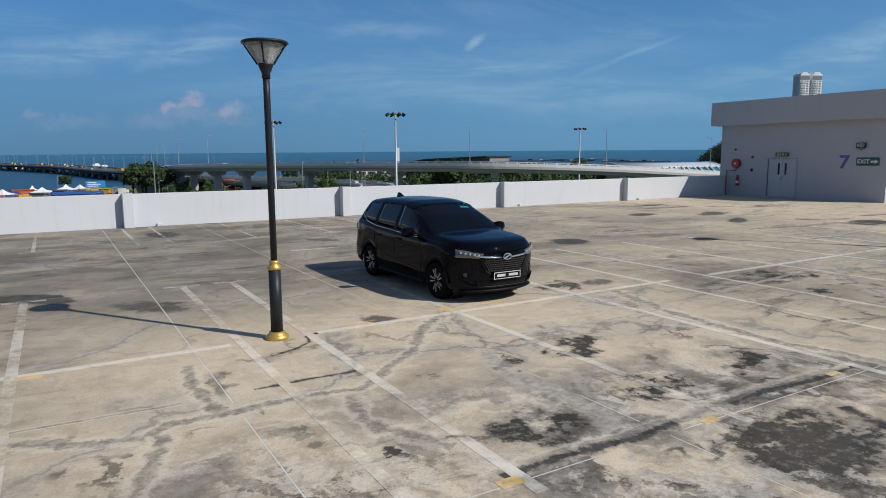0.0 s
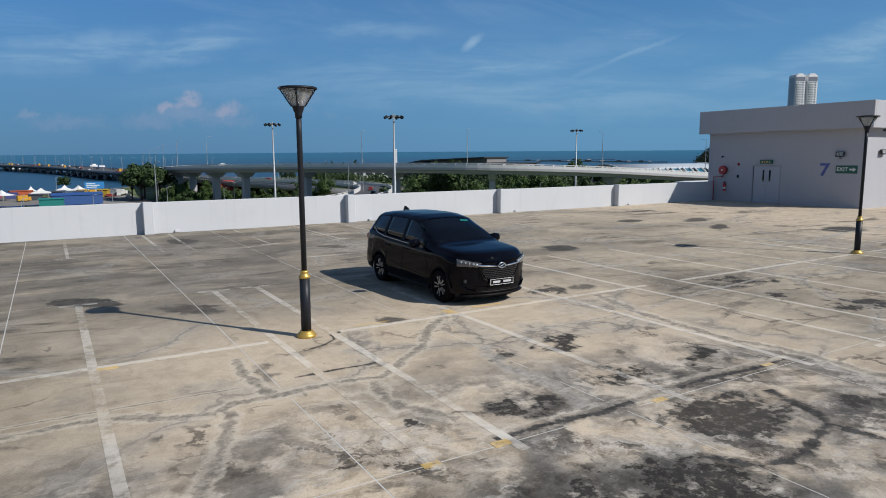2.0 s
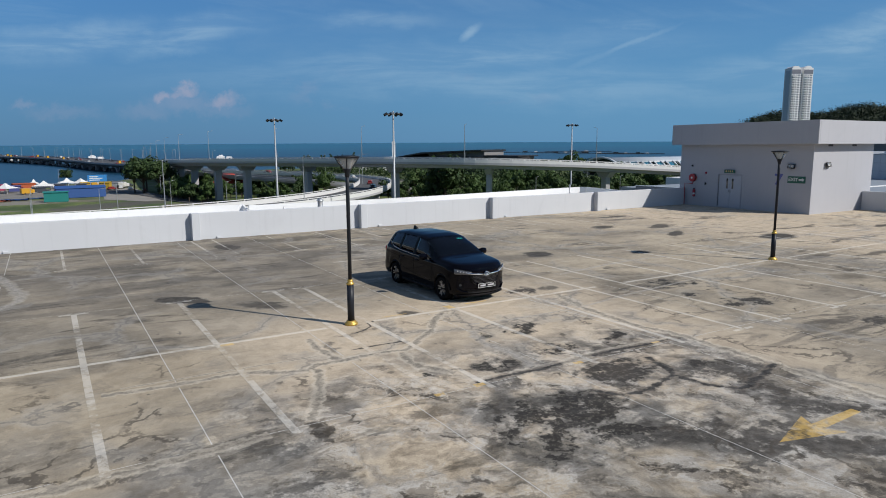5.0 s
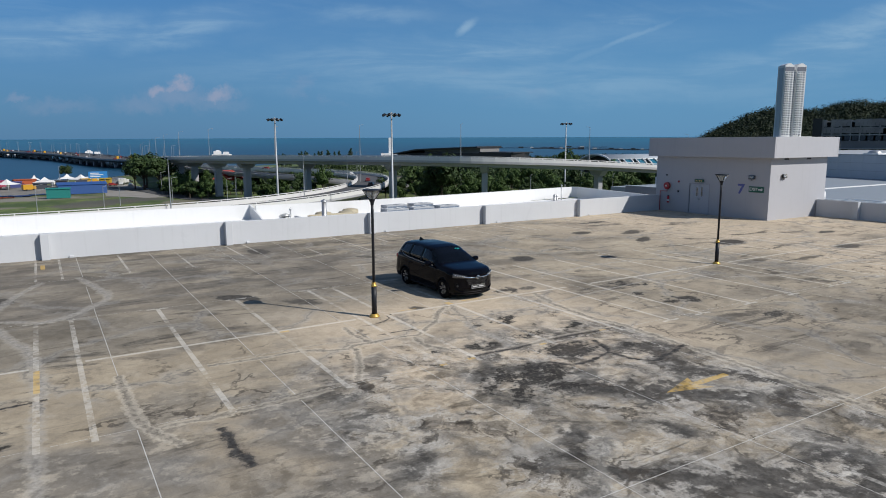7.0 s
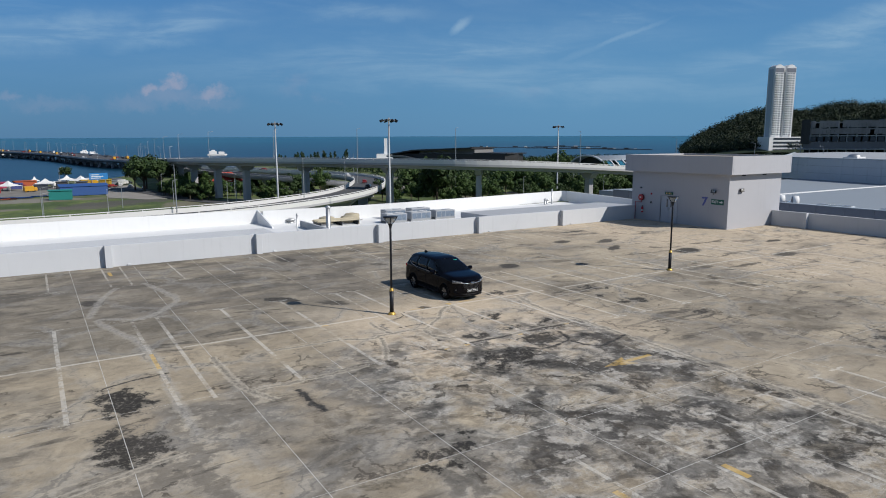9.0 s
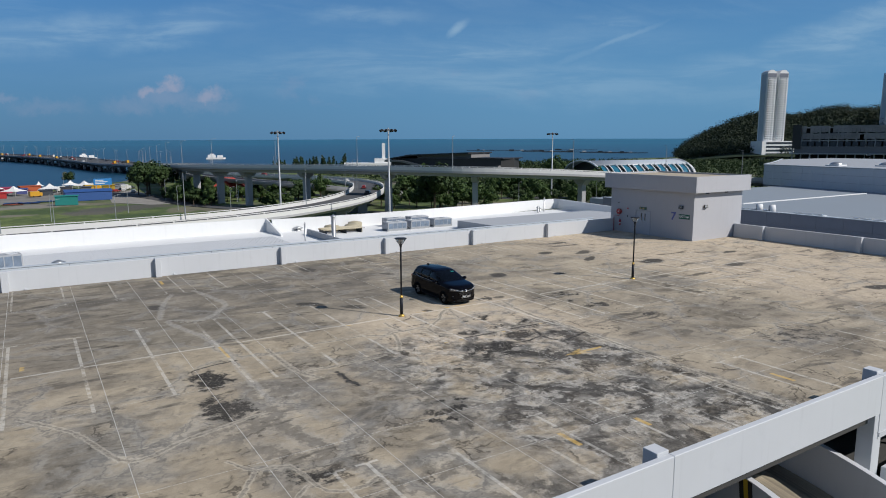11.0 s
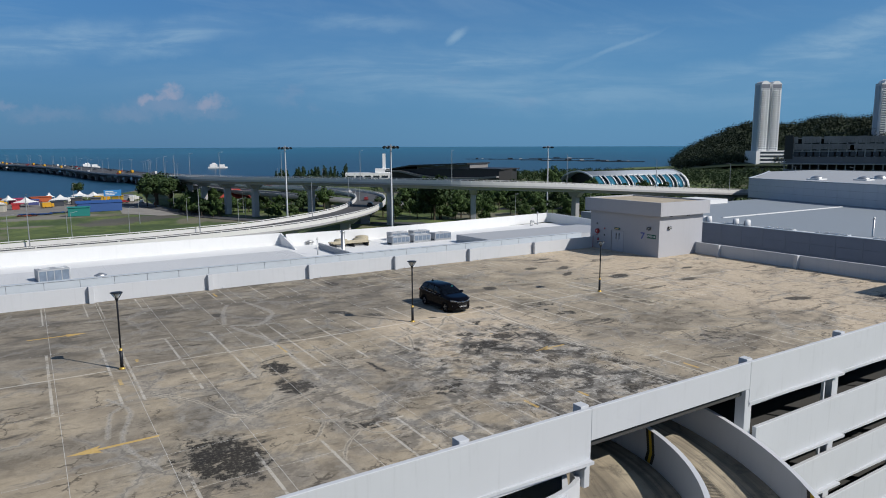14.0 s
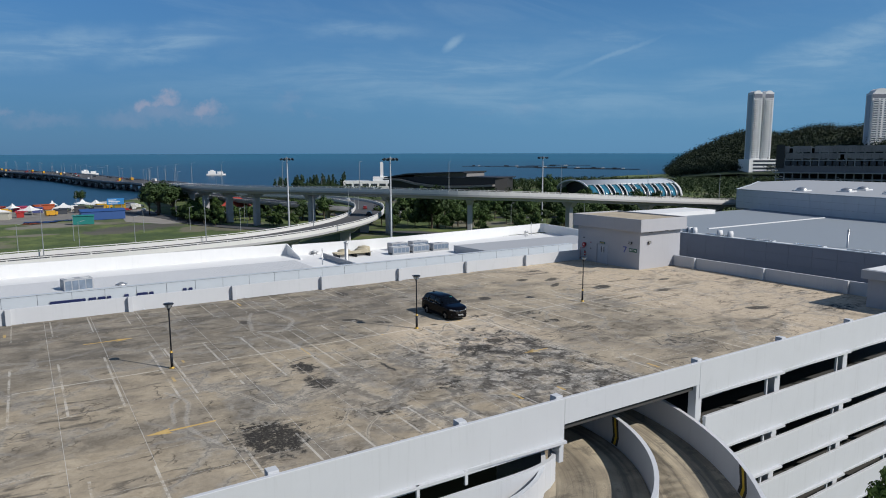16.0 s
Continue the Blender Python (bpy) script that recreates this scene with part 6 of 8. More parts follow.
def wing():
    root = tagged(new("mall_wing"), "lower mall wing with a white roof and grey panelled front", "building", kind="structure")
    part("body", box(B(), -60, 76, 47.6, 74.5, -18, ZR), M_ROOFWHITE, root)
    part("front_wall", box(B(), -60, 60.5, 47.56, 47.9, -9.0, -3.5), M_SEAMGREY, root)
    clad_wall(root, "x", 47.555, -60, 60.5, -6.5, -3.52, 3.4, 1.49, -1)
    part("coping", box(B(), -60, 60.5, 47.45, 47.98, -3.5, -3.42), M_CLAD, root)
    # outer upstand, jog and return
    path = spline([(-60, 73.0, 0), (-25, 73.1, 0), (16.2, 73.6, 0)], 6)
    part("outer_wall", sweep(B(), path, [(-0.15, ZR + 0.002), (0.15, ZR + 0.002), (0.15, -3.2), (-0.15, -3.2)]), M_ROOFWHITE, root)
    stub = B()
    vs = [(16.2, 73.6, ZR), (16.2, 66.5, ZR), (16.2, 66.6, ZR + 0.25), (16.2, 73.6, -3.2)]
    a = [stub.verts.new(v) for v in vs]
    b = [stub.verts.new((v[0] + 0.25, v[1], v[2])) for v in vs]
    stub.faces.new(a)
    stub.faces.new(b[::-1])
    for k in range(4):
        stub.faces.new((a[k], b[k], b[(k + 1) % 4], a[(k + 1) % 4]))
    bmesh.ops.recalc_face_normals(stub, faces=stub.faces)
    part("raked_wall", stub, M_ROOFWHITE, root)
    path = spline([(16.5, 71.5, 0), (37, 71.6, 0), (77.5, 76.0, 0), (78.2, 75.0, 0), (75.6, 60.0, 0), (73.0, 48.0, 0)], 4)
    part("outer_wall", sweep(B(), path, [(-0.15, ZR + 0.002), (0.15, ZR + 0.002), (0.15, -3.2), (-0.15, -3.2)]), M_ROOFWHITE, root)
    part("side_roof", box(B(), 76.0, 78, 48, 74, -18, ZR), M_ROOFWHITE, root)
    # ribbed sheet roof of the left part
    rib = B()
    box(rib, -40, 14.0, 49.2, 63.8, ZR + 0.002, ZR + 0.5)
    part("sheet_roof", rib, M_SHEET, root, "white ribbed metal sheet roof")
    bars = B()
    x = -40.0
    while x < 14.0:
        box(bars, x, x + 0.12, 49.2, 63.8, ZR + 0.5, ZR + 0.515)
        x += 0.4
    tagged(part("roof_ribs", bars, M_SHEET, root, "standing ribs of the sheet roof"), kind="stuff")
    # long low roof toward the stair house
    bm = B()
    prof = [(48.2, ZR + 0.002), (60.0, ZR + 0.002), (60.0, -3.95), (48.2, -3.75)]
    a = [bm.verts.new((43.0, y, z)) for y, z in prof]
    b = [bm.verts.new((72.0, y, z)) for y, z in prof]
    bm.faces.new(a)
    bm.faces.new(b[::-1])
    for k in range(4):
        bm.faces.new((a[k], b[k], b[(k + 1) % 4], a[(k + 1) % 4]))
    bmesh.ops.recalc_face_normals(bm, faces=bm.faces)
    part("low_roof", bm, M_LOWROOF, root)
    part("pit_wall", box(B(), 20.0, 20.3, 52.0, 66.0, ZR + 0.002, -4.3), M_ROOFGREY, root)
    # unreadable sign letters on the front, as plain dark blue shapes
    for a, b in ((-20.95, -17.3), (-17.0, -16.2), (-16.0, -15.2), (-15.05, -14.6), (-13.2, -12.7), (-11.8, -10.55), (-10.4, -9.9), (-6.45, -6.0), (-5.75, -5.3)):
        part("sign_bar", box(B(), a, b, 47.3, 47.49, -5.9, -4.38, 0.06), M_NAVY, root, "dark blue sign shape")


M_SEAMGREY = simple("dark_seam", (0.2, 0.21, 0.24), 0.7)
M_SHEET = simple("white_sheet_metal", (0.66, 0.67, 0.68), 0.6, 0.0, var=0.1)
M_LOWROOF = wall_paint("weathered_grey_roof_coating", (0.46, 0.475, 0.50), 0.2)
M_NAVY = simple("navy_sign", (0.012, 0.02, 0.085), 0.4)
wing()

infill = tagged(new("mall_infill_roof"), "plain grey lower roof between the car park and the wings", "roof", kind="structure")
part("roof", box(B(), -60, 88, 16.96, 47.55, -18, -9.5), M_ROOFGREY, infill)
part("roof", box(B(), 38.8, 88, -60, 16.95, -18, -9.5), M_ROOFGREY, infill)


def chiller(x, y, rz=0.0, h=1.35):
    r = thing("air_chiller", "grey metal air-cooled chiller with louvred sides", "chiller", (x, y, ZR), rz, group="roof chillers")
    part("casing", box(B(), -1.7, 1.7, -1.0, 1.0, 0.25, h, 0.03), M_ROOFGREY, r)
    part("base_rail", box(B(), -1.75, 1.75, -0.9, -0.7, 0, 0.25), M_STEEL, r)
    part("base_rail", box(B(), -1.75, 1.75, 0.7, 0.9, 0, 0.25), M_STEEL, r)
    for i in range(4):
        part("louvre", box(B(), -1.55 + i * 0.8, -0.85 + i * 0.8, -1.03, -1.001, 0.4, h - 0.15), M_LOUVRE, r, "blue-grey louvre")
    for i in range(2):
        part("fan_ring", lathe(B(), [(0.6, 0), (0.6, 0.07), (0.5, 0.07), (0.5, 0.02)], 20, (-0.85 + 1.7 * i, 0, h)), M_STEELP, r)
    return r


M_LOUVRE = simple("blue_grey_louvre", (0.16, 0.21, 0.28), 0.5, var=0.5, scale=1.5)
M_BEIGE = simple("beige_painted_steel", (0.43, 0.38, 0.27), 0.6, var=0.3, scale=2.0)
c0 = chiller(33.5, 63.5)
for x, y in ((37.8, 63.8), (42.2, 64.0), (36.0, 68.5), (40.5, 68.6)):
    copy_thing(c0, pose(x, y, ZR))
c2 = chiller(-17.6, 56.5, radians(10), 1.85)
for x, y in ((24.6, 67.5), (27.8, 67.0), (29.6, 69.8)):
    r = thing("water_tank", "round beige rooftop water tank", "tank", (x, y, ZR), group="rooftop tanks")
    part("shell", lathe(B(), [(1.1, 0.1), (1.15, 0.2), (1.15, 0.8), (1.05, 0.95), (0.3, 1.1)], 24), M_BEIGE, r, smooth=True)
    part("plinth", box(B(), -1.2, 1.2, -1.2, 1.2, 0, 0.1), M_CONC, r)
rack = thing("pipe_rack", "steel pipe rack with beige pipes on the roof", "pipes", (25.5, 64.5, ZR))
for i in range(5):
    part("pipe", tube(B(), [(-3.5, i * 0.5, 0.7 + 0.1 * (i % 2)), (2.8, i * 0.5, 0.7 + 0.1 * (i % 2)), (2.8, i * 0.5, 0.05)], 0.12, 8), M_BEIGE, rack)
for x in (-3.2, 0, 2.5):
    part("rack_frame", box(B(), x, x + 0.12, -0.3, 2.4, 0, 0.58), M_DARKSTEEL, rack)


def vent_pipe(x, y, h=2.0, rr=0.22, z=ZR):
    r = thing("vent_pipe", "galvanised vent pipe with a cap on the roof", "vent", (x, y, z), group="roof vent pipes")
    part("pipe", lathe(B(), [(rr * 1.3, 0), (rr, 0.1), (rr, h)], 14), M_STEEL, r, smooth=True)
    part("cap", lathe(B(), [(rr * 1.4, h - 0.1), (rr * 1.45, h), (rr * 0.3, h + 0.25)], 14), M_STEEL, r, smooth=True)
    return r


vent_pipe(22.6, 62.0, 3.0, 0.3)
vent_pipe(72.0, 72.5, 2.6, 0.12)
vent_pipe(17.5, 60.0, 2.4, 0.1)
vent_pipe(69.5, 71.5, 1.0, 0.2)
vent_pipe(70.6, 72.2, 0.8, 0.2)
vent_pipe(-12.5, 56.0, 0.6, 0.5)
vent_pipe(20.5, 71.5, 0.5, 0.6)


# ---- the mall at the deck's end ----
def mall():
    root = tagged(new("mall_hall"), "large mall hall with grey panel walls and a pale sheet roof", "building", kind="structure")
    zt = -3.7
    part("body", box(B(), 90.0, 168, -90, 78.0, -18, zt), M_MALLROOF, root)
    part("front_upstand", box(B(), 89.9, 90.25, -90, 74.0, -12, zt + 0.4), M_SEAMGREY, root)
    # the shaded front takes the panel colour that already holds its shade
    clad_wall(root, "y", 89.895, -46, 74.0, -8.6, zt + 0.38, 4.2, 1.55, -1, M_SHADESLATE)
    part("coping", box(B(), 89.7, 90.4, -90, 74.0, zt + 0.4, zt + 0.5), M_CLAD, root)
    part("gutter", box(B(), 91.0, 93.5, -60, 60.0, zt + 0.002, zt + 0.18), M_ROOFWHITE, root)
    part("roof_ridge", box(B(), 103.5, 151.5, 50.0, 50.5, zt + 0.002, zt + 0.16), M_ROOFWHITE, root)
    part("raised_block", box(B(), 110, 140, 74, 84, -18, -2.6), M_ROOFWHITE, root)
    # upper tier, slightly bowed
    up = tagged(new("mall_upper_tier"), "upper mall storey with bowed grey panelled wall and rooftop vents", "building", kind="structure")
    path = [Vector((236, 121, 0)), Vector((200, 102, 0))] + spline([(167, 85.5, 0), (160, 62, 0), (155, 40, 0), (152, 10, 0), (152, -60, 0)], 3.5)
    part("wall", sweep(B(), path, [(-0.2, zt - 0.5), (0.0, zt - 0.5), (0.0, 1.9), (-0.2, 1.9)]), M_SEAMGREY, up)
    poly = [(p.x + 0.3, p.y) for p in path] + [(270, -60), (270, 121)]
    part("roof", prism(B(), poly, zt, 1.75), M_ROOFGREY, up)
    part("coping", sweep(B(), path, [(-0.35, 1.9), (0.3, 1.9), (0.3, 2.05), (-0.35, 2.05)]), M_CLAD, up)
    hh = (1.85 - (zt - 0.1)) / 3
    for a, b in zip(path, path[1:]):
        d = (b - a)
        L = d.length
        for j in range(3):
            bm = B()
            box(bm, 0.02, L - 0.02, 0.0, 0.06, zt - 0.1 + j * hh + 0.02, zt - 0.1 + (j + 1) * hh - 0.02)
            o = part("panel", bm, M_CLADMID, up)
            o.matrix_basis = Matrix.Translation(a + Vector((d.y, -d.x, 0)).normalized() * 0.002) @ Matrix.Rotation(math.atan2(d.y, d.x), 4, "Z") @ Matrix.Rotation(0, 4, "Z") @ Matrix.Diagonal((1, -1, 1, 1))
    for x, y in ((176, 70), (182, 60), (188, 50), (178, 46), (176, 30), (196, 62)):
        r = thing("roof_vent", "white rounded rooftop ventilator", "ventilator", (x, y, 1.75), group="mall roof ventilators")
        part("hood", lathe(B(), [(1.6, 0.0), (1.6, 0.5), (1.2, 0.9), (0.3, 1.15)], 18), M_STEEL, r, smooth=True)
        part("kerb", box(B(), -2.2, 2.2, -1.8, 1.8, 0.0, 0.35), M_ROOFWHITE, r)
    for x, y in ((91.7, 47.2), (91.7, 46.0), (91.7, 44.9), (91.7, 39.2), (91.7, 36.9)):
        r = thing("duct_hood", "white curved duct hood on the roof", "duct", (x, y, zt + 0.003), group="roof duct hoods")
        bm = lathe(B(), [(0.78, -0.5), (0.9, -0.48), (0.9, 0.4), (0.78, 0.42)], 20, m=pose(0, 0, 0.6, 90, 0, 40), cap=False)
        part("hood", bm, M_ROOFWHITE, r, smooth=True)
        part("duct_liner", lathe(B(), [(0.76, -0.49), (0.76, 0.41)], 20, m=pose(0, 0, 0.6, 90, 0, 40)), M_SHADESLATE, r)
    vent_pipe(97.2, 18.2, 3.0, 0.15, zt)
    for i in range(9):
        r = thing("roof_light", "low rectangular roof light with pale frame", "roof light", (92.2, 40 - i * 9.0, zt + 0.18), group="roof lights")
        part("frame", box(B(), -0.6, 0.6, -2.6, 2.6, 0, 0.3, 0.02), M_CLAD, r)
        part("pane", box(B(), -0.5, 0.5, -2.5, 2.5, 0.302, 0.33), M_LAMPGLASS, r)


M_MALLROOF = wall_paint("blue_grey_sheet_roof", (0.275, 0.315, 0.36), 0.12)
M_CLADMID = simple("mid_grey_cladding_panel", (0.56, 0.59, 0.63), 0.5, var=0.07, scale=0.6)
mall()

# ---- sea, land, roads ----
ZG, ZS = -18.0, -20.0
TILT, END_EYE = 0.0128, Vector((-22.7, -38.8, 11.9))  # slope that fits the horizon to the camera's view, and the camera's last position


def ahead(x, y):
    return max(0.0, (x - END_EYE.x) * 0.515 + (y - END_EYE.y) * 0.857)


def ground(x, y, z=ZG):
    return z + TILT * ahead(x, y)


def far_scale(p):
    h = END_EYE.z - p[2]
    return h / (h + TILT * ahead(p[0], p[1]))


def F(p):
    """A level-plan place, brought along the camera's view rays onto the tilted ground."""
    p = Vector(p)
    return END_EYE + (p - END_EYE) * far_scale(p)


def fit_to_eye(ob):
    # moved and scaled about the camera's last position, to look the same from there
    k = far_scale(ob.location)
    ob.location, ob.scale = F(ob.location), ob.scale * k
    return ob


def sea_material():
    k = Mat("sea_water", 0.12, colour=(0.02, 0.09, 0.12), spec=0.22)
    p = k.pos()
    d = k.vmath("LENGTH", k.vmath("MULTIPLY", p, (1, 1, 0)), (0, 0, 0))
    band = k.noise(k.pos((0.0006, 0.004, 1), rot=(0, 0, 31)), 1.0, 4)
    # base colour goes from dark navy near the deck to lighter teal far out
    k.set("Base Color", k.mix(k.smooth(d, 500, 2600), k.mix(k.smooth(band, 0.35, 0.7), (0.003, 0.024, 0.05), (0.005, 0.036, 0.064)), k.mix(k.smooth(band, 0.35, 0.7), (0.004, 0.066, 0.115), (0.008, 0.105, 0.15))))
    k.set("Roughness", 0.3)
    k.bump(k.noise(k.pos((1, 1, 1)), 0.25, 6, 0.6), 0.5, 0.4)
    return k.m


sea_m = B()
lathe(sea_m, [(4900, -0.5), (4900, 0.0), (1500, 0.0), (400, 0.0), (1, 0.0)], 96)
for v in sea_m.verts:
    v.co.z += TILT * ((v.co.x - END_EYE.x) * 0.515 + (v.co.y - END_EYE.y) * 0.857)
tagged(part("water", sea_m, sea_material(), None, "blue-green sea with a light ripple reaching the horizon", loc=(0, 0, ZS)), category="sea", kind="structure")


def land_material():
    k = Mat("grass_and_dirt", 0.95)
    p = k.pos()
    c = k.mix(k.smooth(k.noise(p, 0.06, 6), 0.35, 0.65), (0.045, 0.075, 0.018), (0.12, 0.155, 0.04))
    c = k.mix(k.math("MULTIPLY", k.smooth(k.noise(p, 0.35, 7, 0.7), 0.45, 0.6), 0.6), c, (0.03, 0.052, 0.013))
    c = k.mix(k.math("MULTIPLY", k.smooth(k.noise(p, 0.025, 5, 0.6, 0.5), 0.54, 0.64), 0.75), c, (0.16, 0.14, 0.11))
    c = k.mix(k.math("MULTIPLY", k.smooth(k.noise(p, 0.04, 5, 0.65), 0.6, 0.68), 0.7), c, (0.05, 0.05, 0.045))
    # trodden mud beside the market
    ragged = k.math("MULTIPLY_ADD", k.noise(p, 0.14, 8, 0.7), 2.4, -1.2)
    for mx, my, ma, mb, turn, tone in ((15.0, 238.0, 20.0, 9.0, 15, (0.075, 0.068, 0.062)), (4.0, 226.0, 10.0, 6.0, 0, (0.09, 0.082, 0.07)), (-14.0, 262.0, 16.0, 7.0, 5, (0.20, 0.185, 0.16)), (-22.0, 232.0, 9.0, 4.0, 0, (0.17, 0.155, 0.12))):
        mp = k.node("ShaderNodeMapping")
        mp.vector_type = "TEXTURE"
        k.put(mp.inputs[0], p)
        mp.inputs["Location"].default_value, mp.inputs["Rotation"].default_value, mp.inputs["Scale"].default_value = (mx, my, 0), (0, 0, radians(turn)), (ma, mb, 1)
        dd = k.vmath("LENGTH", k.vmath("MULTIPLY", mp.outputs[0], (1.0, 1.0, 0.0)), (0, 0, 0))
        c = k.mix(k.math("MULTIPLY", k.smooth(k.math("ADD", dd, ragged), 1.15, 0.75), 0.85), c, tone)
    k.set("Base Color", c)
    k.bump(k.noise(p, 1.5, 5), 0.5, 0.2)
    return k.m


land = B()
shore = [F((x, y, ZG)) for x, y in ((1100, 760), (820, 720), (600, 600), (470, 590), (330, 620), (210, 640), (120, 600), (70, 545), (40, 480), (12, 452), (-34, 415), (-300, 380))]
prism(land, [(-900, -700), (2200, -700), (2200, 500)] + [(p.x, p.y) for p in shore] + [(-900, 300)], -6, 0)
for v in land.verts:
    v.co.z += TILT * ahead(v.co.x, v.co.y)
tagged(part("ground", land, land_material(), None, "rough grass and bare earth round the interchange", loc=(0, 0, ZG)), category="ground", kind="structure")


def road(name, label, pts, width, thick, parapet_h, piers, mat_edge, kerb_w=0.35, gaps=False, kind="structure", step=6, rail=False, pier_at=()):
    """A carriageway on a swept deck, with edge walls, and piers every so many metres."""
    path = spline(pts, step)
    root = tagged(new(name), label, "road", kind=kind)
    h = width / 2
    if piers:
        part("girder", sweep(B(), path, [(-h * 0.7, -thick), (h * 0.7, -thick), (h * 0.8, -thick * 0.55), (h, -thick * 0.4), (h, -0.05), (-h, -0.05), (-h, -thick * 0.4), (-h * 0.8, -thick * 0.55)]), M_CONC, root)
    part("carriageway", sweep(B(), path, [(-h + kerb_w, -0.05), (h - kerb_w, -0.05), (h - kerb_w, 0.02), (-h + kerb_w, 0.02)]), M_ASPHALT, root)
    if parapet_h:
        for s in (-1, 1):
            a, b = sorted((s * h, s * (h - kerb_w)))
            part("edge_wall", sweep(B(), path, [(a, -0.6 if piers else -0.05), (b, -0.05), (b, parapet_h), (a, parapet_h)]), mat_edge, root)
            if rail:
                part("rail", sweep(B(), path, [(a + 0.08, parapet_h + 0.25), (b - 0.08, parapet_h + 0.25), (b - 0.08, parapet_h + 0.4), (a + 0.08, parapet_h + 0.4)]), M_CONCL, root)
                posts = B()
                for i, (p, sd) in enumerate(zip(path, sides(path))):
                    q = p + sd * (a + b) / 2
                    box(posts, q.x - 0.12, q.x + 0.12, q.y - 0.12, q.y + 0.12, q.z + parapet_h, q.z + parapet_h + 0.26)
                tagged(part("rail_posts", posts, M_CONCL, root), kind="stuff")
    if pier_at:
        for px, py in pier_at:
            i = min(range(len(path) - 1), key=lambda j: (path[j].x - px) ** 2 + (path[j].y - py) ** 2)
            a, d = path[i], path[i + 1] - path[i]
            pier(root, a, math.atan2(d.y, d.x), a.z - thick, ground(a.x, a.y), width)
    elif piers:
        run = 0.0
        nxt = piers * 0.5
        for i, (a, b) in enumerate(zip(path, path[1:])):
            run += (b - a).length
            if run > nxt:
                nxt += piers
                d = math.atan2((b - a).y, (b - a).x)
                base = ground(a.x, a.y, ZS - 1) if a.y > 430 and a.x < 70 else ground(a.x, a.y)
                pier(root, a, d, a.z - thick, base, width)
    return path


def pier(root, p, d, top, base, width):
    for c in ((-12.5, -6.5, 0, 6.5, 12.5) if width > 20 else (0,)):
        bm = B()
        hw = 0.9 if width > 20 else width * 0.13
        box(bm, -0.8, 0.8, c - hw, c + hw, base - top, -1.6 if width < 20 else -0.9, 0.15)
        o = part("pier", bm, M_CONC, root, loc=(p.x, p.y, top))
        o.rotation_euler = (0, 0, d)
    if width > 20:
        o = part("crosshead", box(B(), -1.0, 1.0, -15.5, 15.5, -0.9, 0.0, 0.1), M_CONC, root, loc=(p.x, p.y, top))
        o.rotation_euler = (0, 0, d)
        return
    bm = B()
    vs = [(-1, -width * 0.2, -1.6), (1, -width * 0.2, -1.6), (1, width * 0.2, -1.6), (-1, width * 0.2, -1.6)]
    a = [bm.verts.new(v) for v in vs]
    b = [bm.verts.new((x, y * 1.9, 0)) for x, y, z in vs]
    bm.faces.new(a[::-1])
    bm.faces.new(b)
    for k in range(4):
        bm.faces.new((a[k], a[(k + 1) % 4], b[(k + 1) % 4], b[k]))
    c = part("pier_cap", bm, M_CONC, root, loc=(p.x, p.y, top))
    c.rotation_euler = (0, 0, d)


FLY = [(65, 498, -7.6), (51, 425, -5.3), (48.5, 363, -3.2), (45.5, 300, -1.5), (47, 247, -0.5), (54, 222, -0.2), (69, 196, 0.0), (87, 168, 0.0), (104, 142, -0.2), (130, 129, -1.2), (168, 122, -3.4), (212, 115, -5.6), (270, 104, -7.5), (360, 80, -9.0)]
fly = road("flyover", "tall concrete flyover with pale edge walls on piers", FLY, 10.0, 1.75, 0.75, 42, M_CONCL, rail=True, step=3, pier_at=((46, 290), (46.5, 262), (50, 236), (55, 220), (69, 196), (87, 168), (105, 141), (135, 128), (168, 122), (200, 117), (232, 111), (264, 105), (296, 98)))
BRIDGE = [(65, 498, -7.8), (60, 530, -7.5), (43, 578, -6.9), (10, 767, -4.9), (-42.7, 935, -3.4), (-110, 1150, -1.5), (-260, 1600, 2.4), (-560, 2400, 9.2), (-900, 3200, 15.7)]
bridge = road("bridge", "long low sea bridge on many piers", [(x + 5.5, y + 1.2, z) for x, y, z in BRIDGE], 34.0, 1.5, 0.9, 24, M_CONC, step=5)
LOOP = [(-110, 98, -9.6), (-60, 109, -8.9), (-27, 116.5, -8.6), (2, 119.5, -8.5), (28, 126, -8.4), (48, 139, -8.5), (68, 158, -8.6), (85, 182, -8.7), (99, 208, -8.8), (109, 234, -9.0), (112, 262, -9.0), (105, 290, -8.7), (90, 318, -8.2), (74, 345, -7.5), (60, 375, -6.6), (54, 410, -5.9)]
loop = road("loop_ramp", "curving concrete slip road with white edge walls", LOOP, 12.0, 1.5, 0.9, 34, M_CONCL, rail=True)
LOOP2 = [F(p) for p in ((150, 250, -16.5), (118, 262, -14), (98, 285, -12), (82, 320, -11), (72, 380, -10.5), (66, 430, -9.5))]
loop2 = road("slip_road", "lower slip road passing under the flyover", LOOP2, 8.0, 1.2, 0.7, 30, M_CONC)
ROADS = ([(-10, 440, 0.05), (20, 380, 0.05), (38, 320, 0.05), (46, 270, 0.05), (70, 225, 0.05), (120, 180, 0.05), (190, 130, 0.05)], [(90, 330, 0.05), (130, 262, 0.05), (190, 215, 0.05), (260, 185, 0.05), (360, 150, 0.05)], [(60, 470, 0.05), (130, 430, 0.05), (240, 330, 0.05), (380, 260, 0.05), (520, 200, 0.05)])
for pts in ROADS:
    road("road", "grey asphalt street on the ground", [F((x, y, ZG)) + Vector((0, 0, z + 0.1)) for x, y, z in pts], 8.0, 0.1, 0, 0, M_CONC)
lot = B()
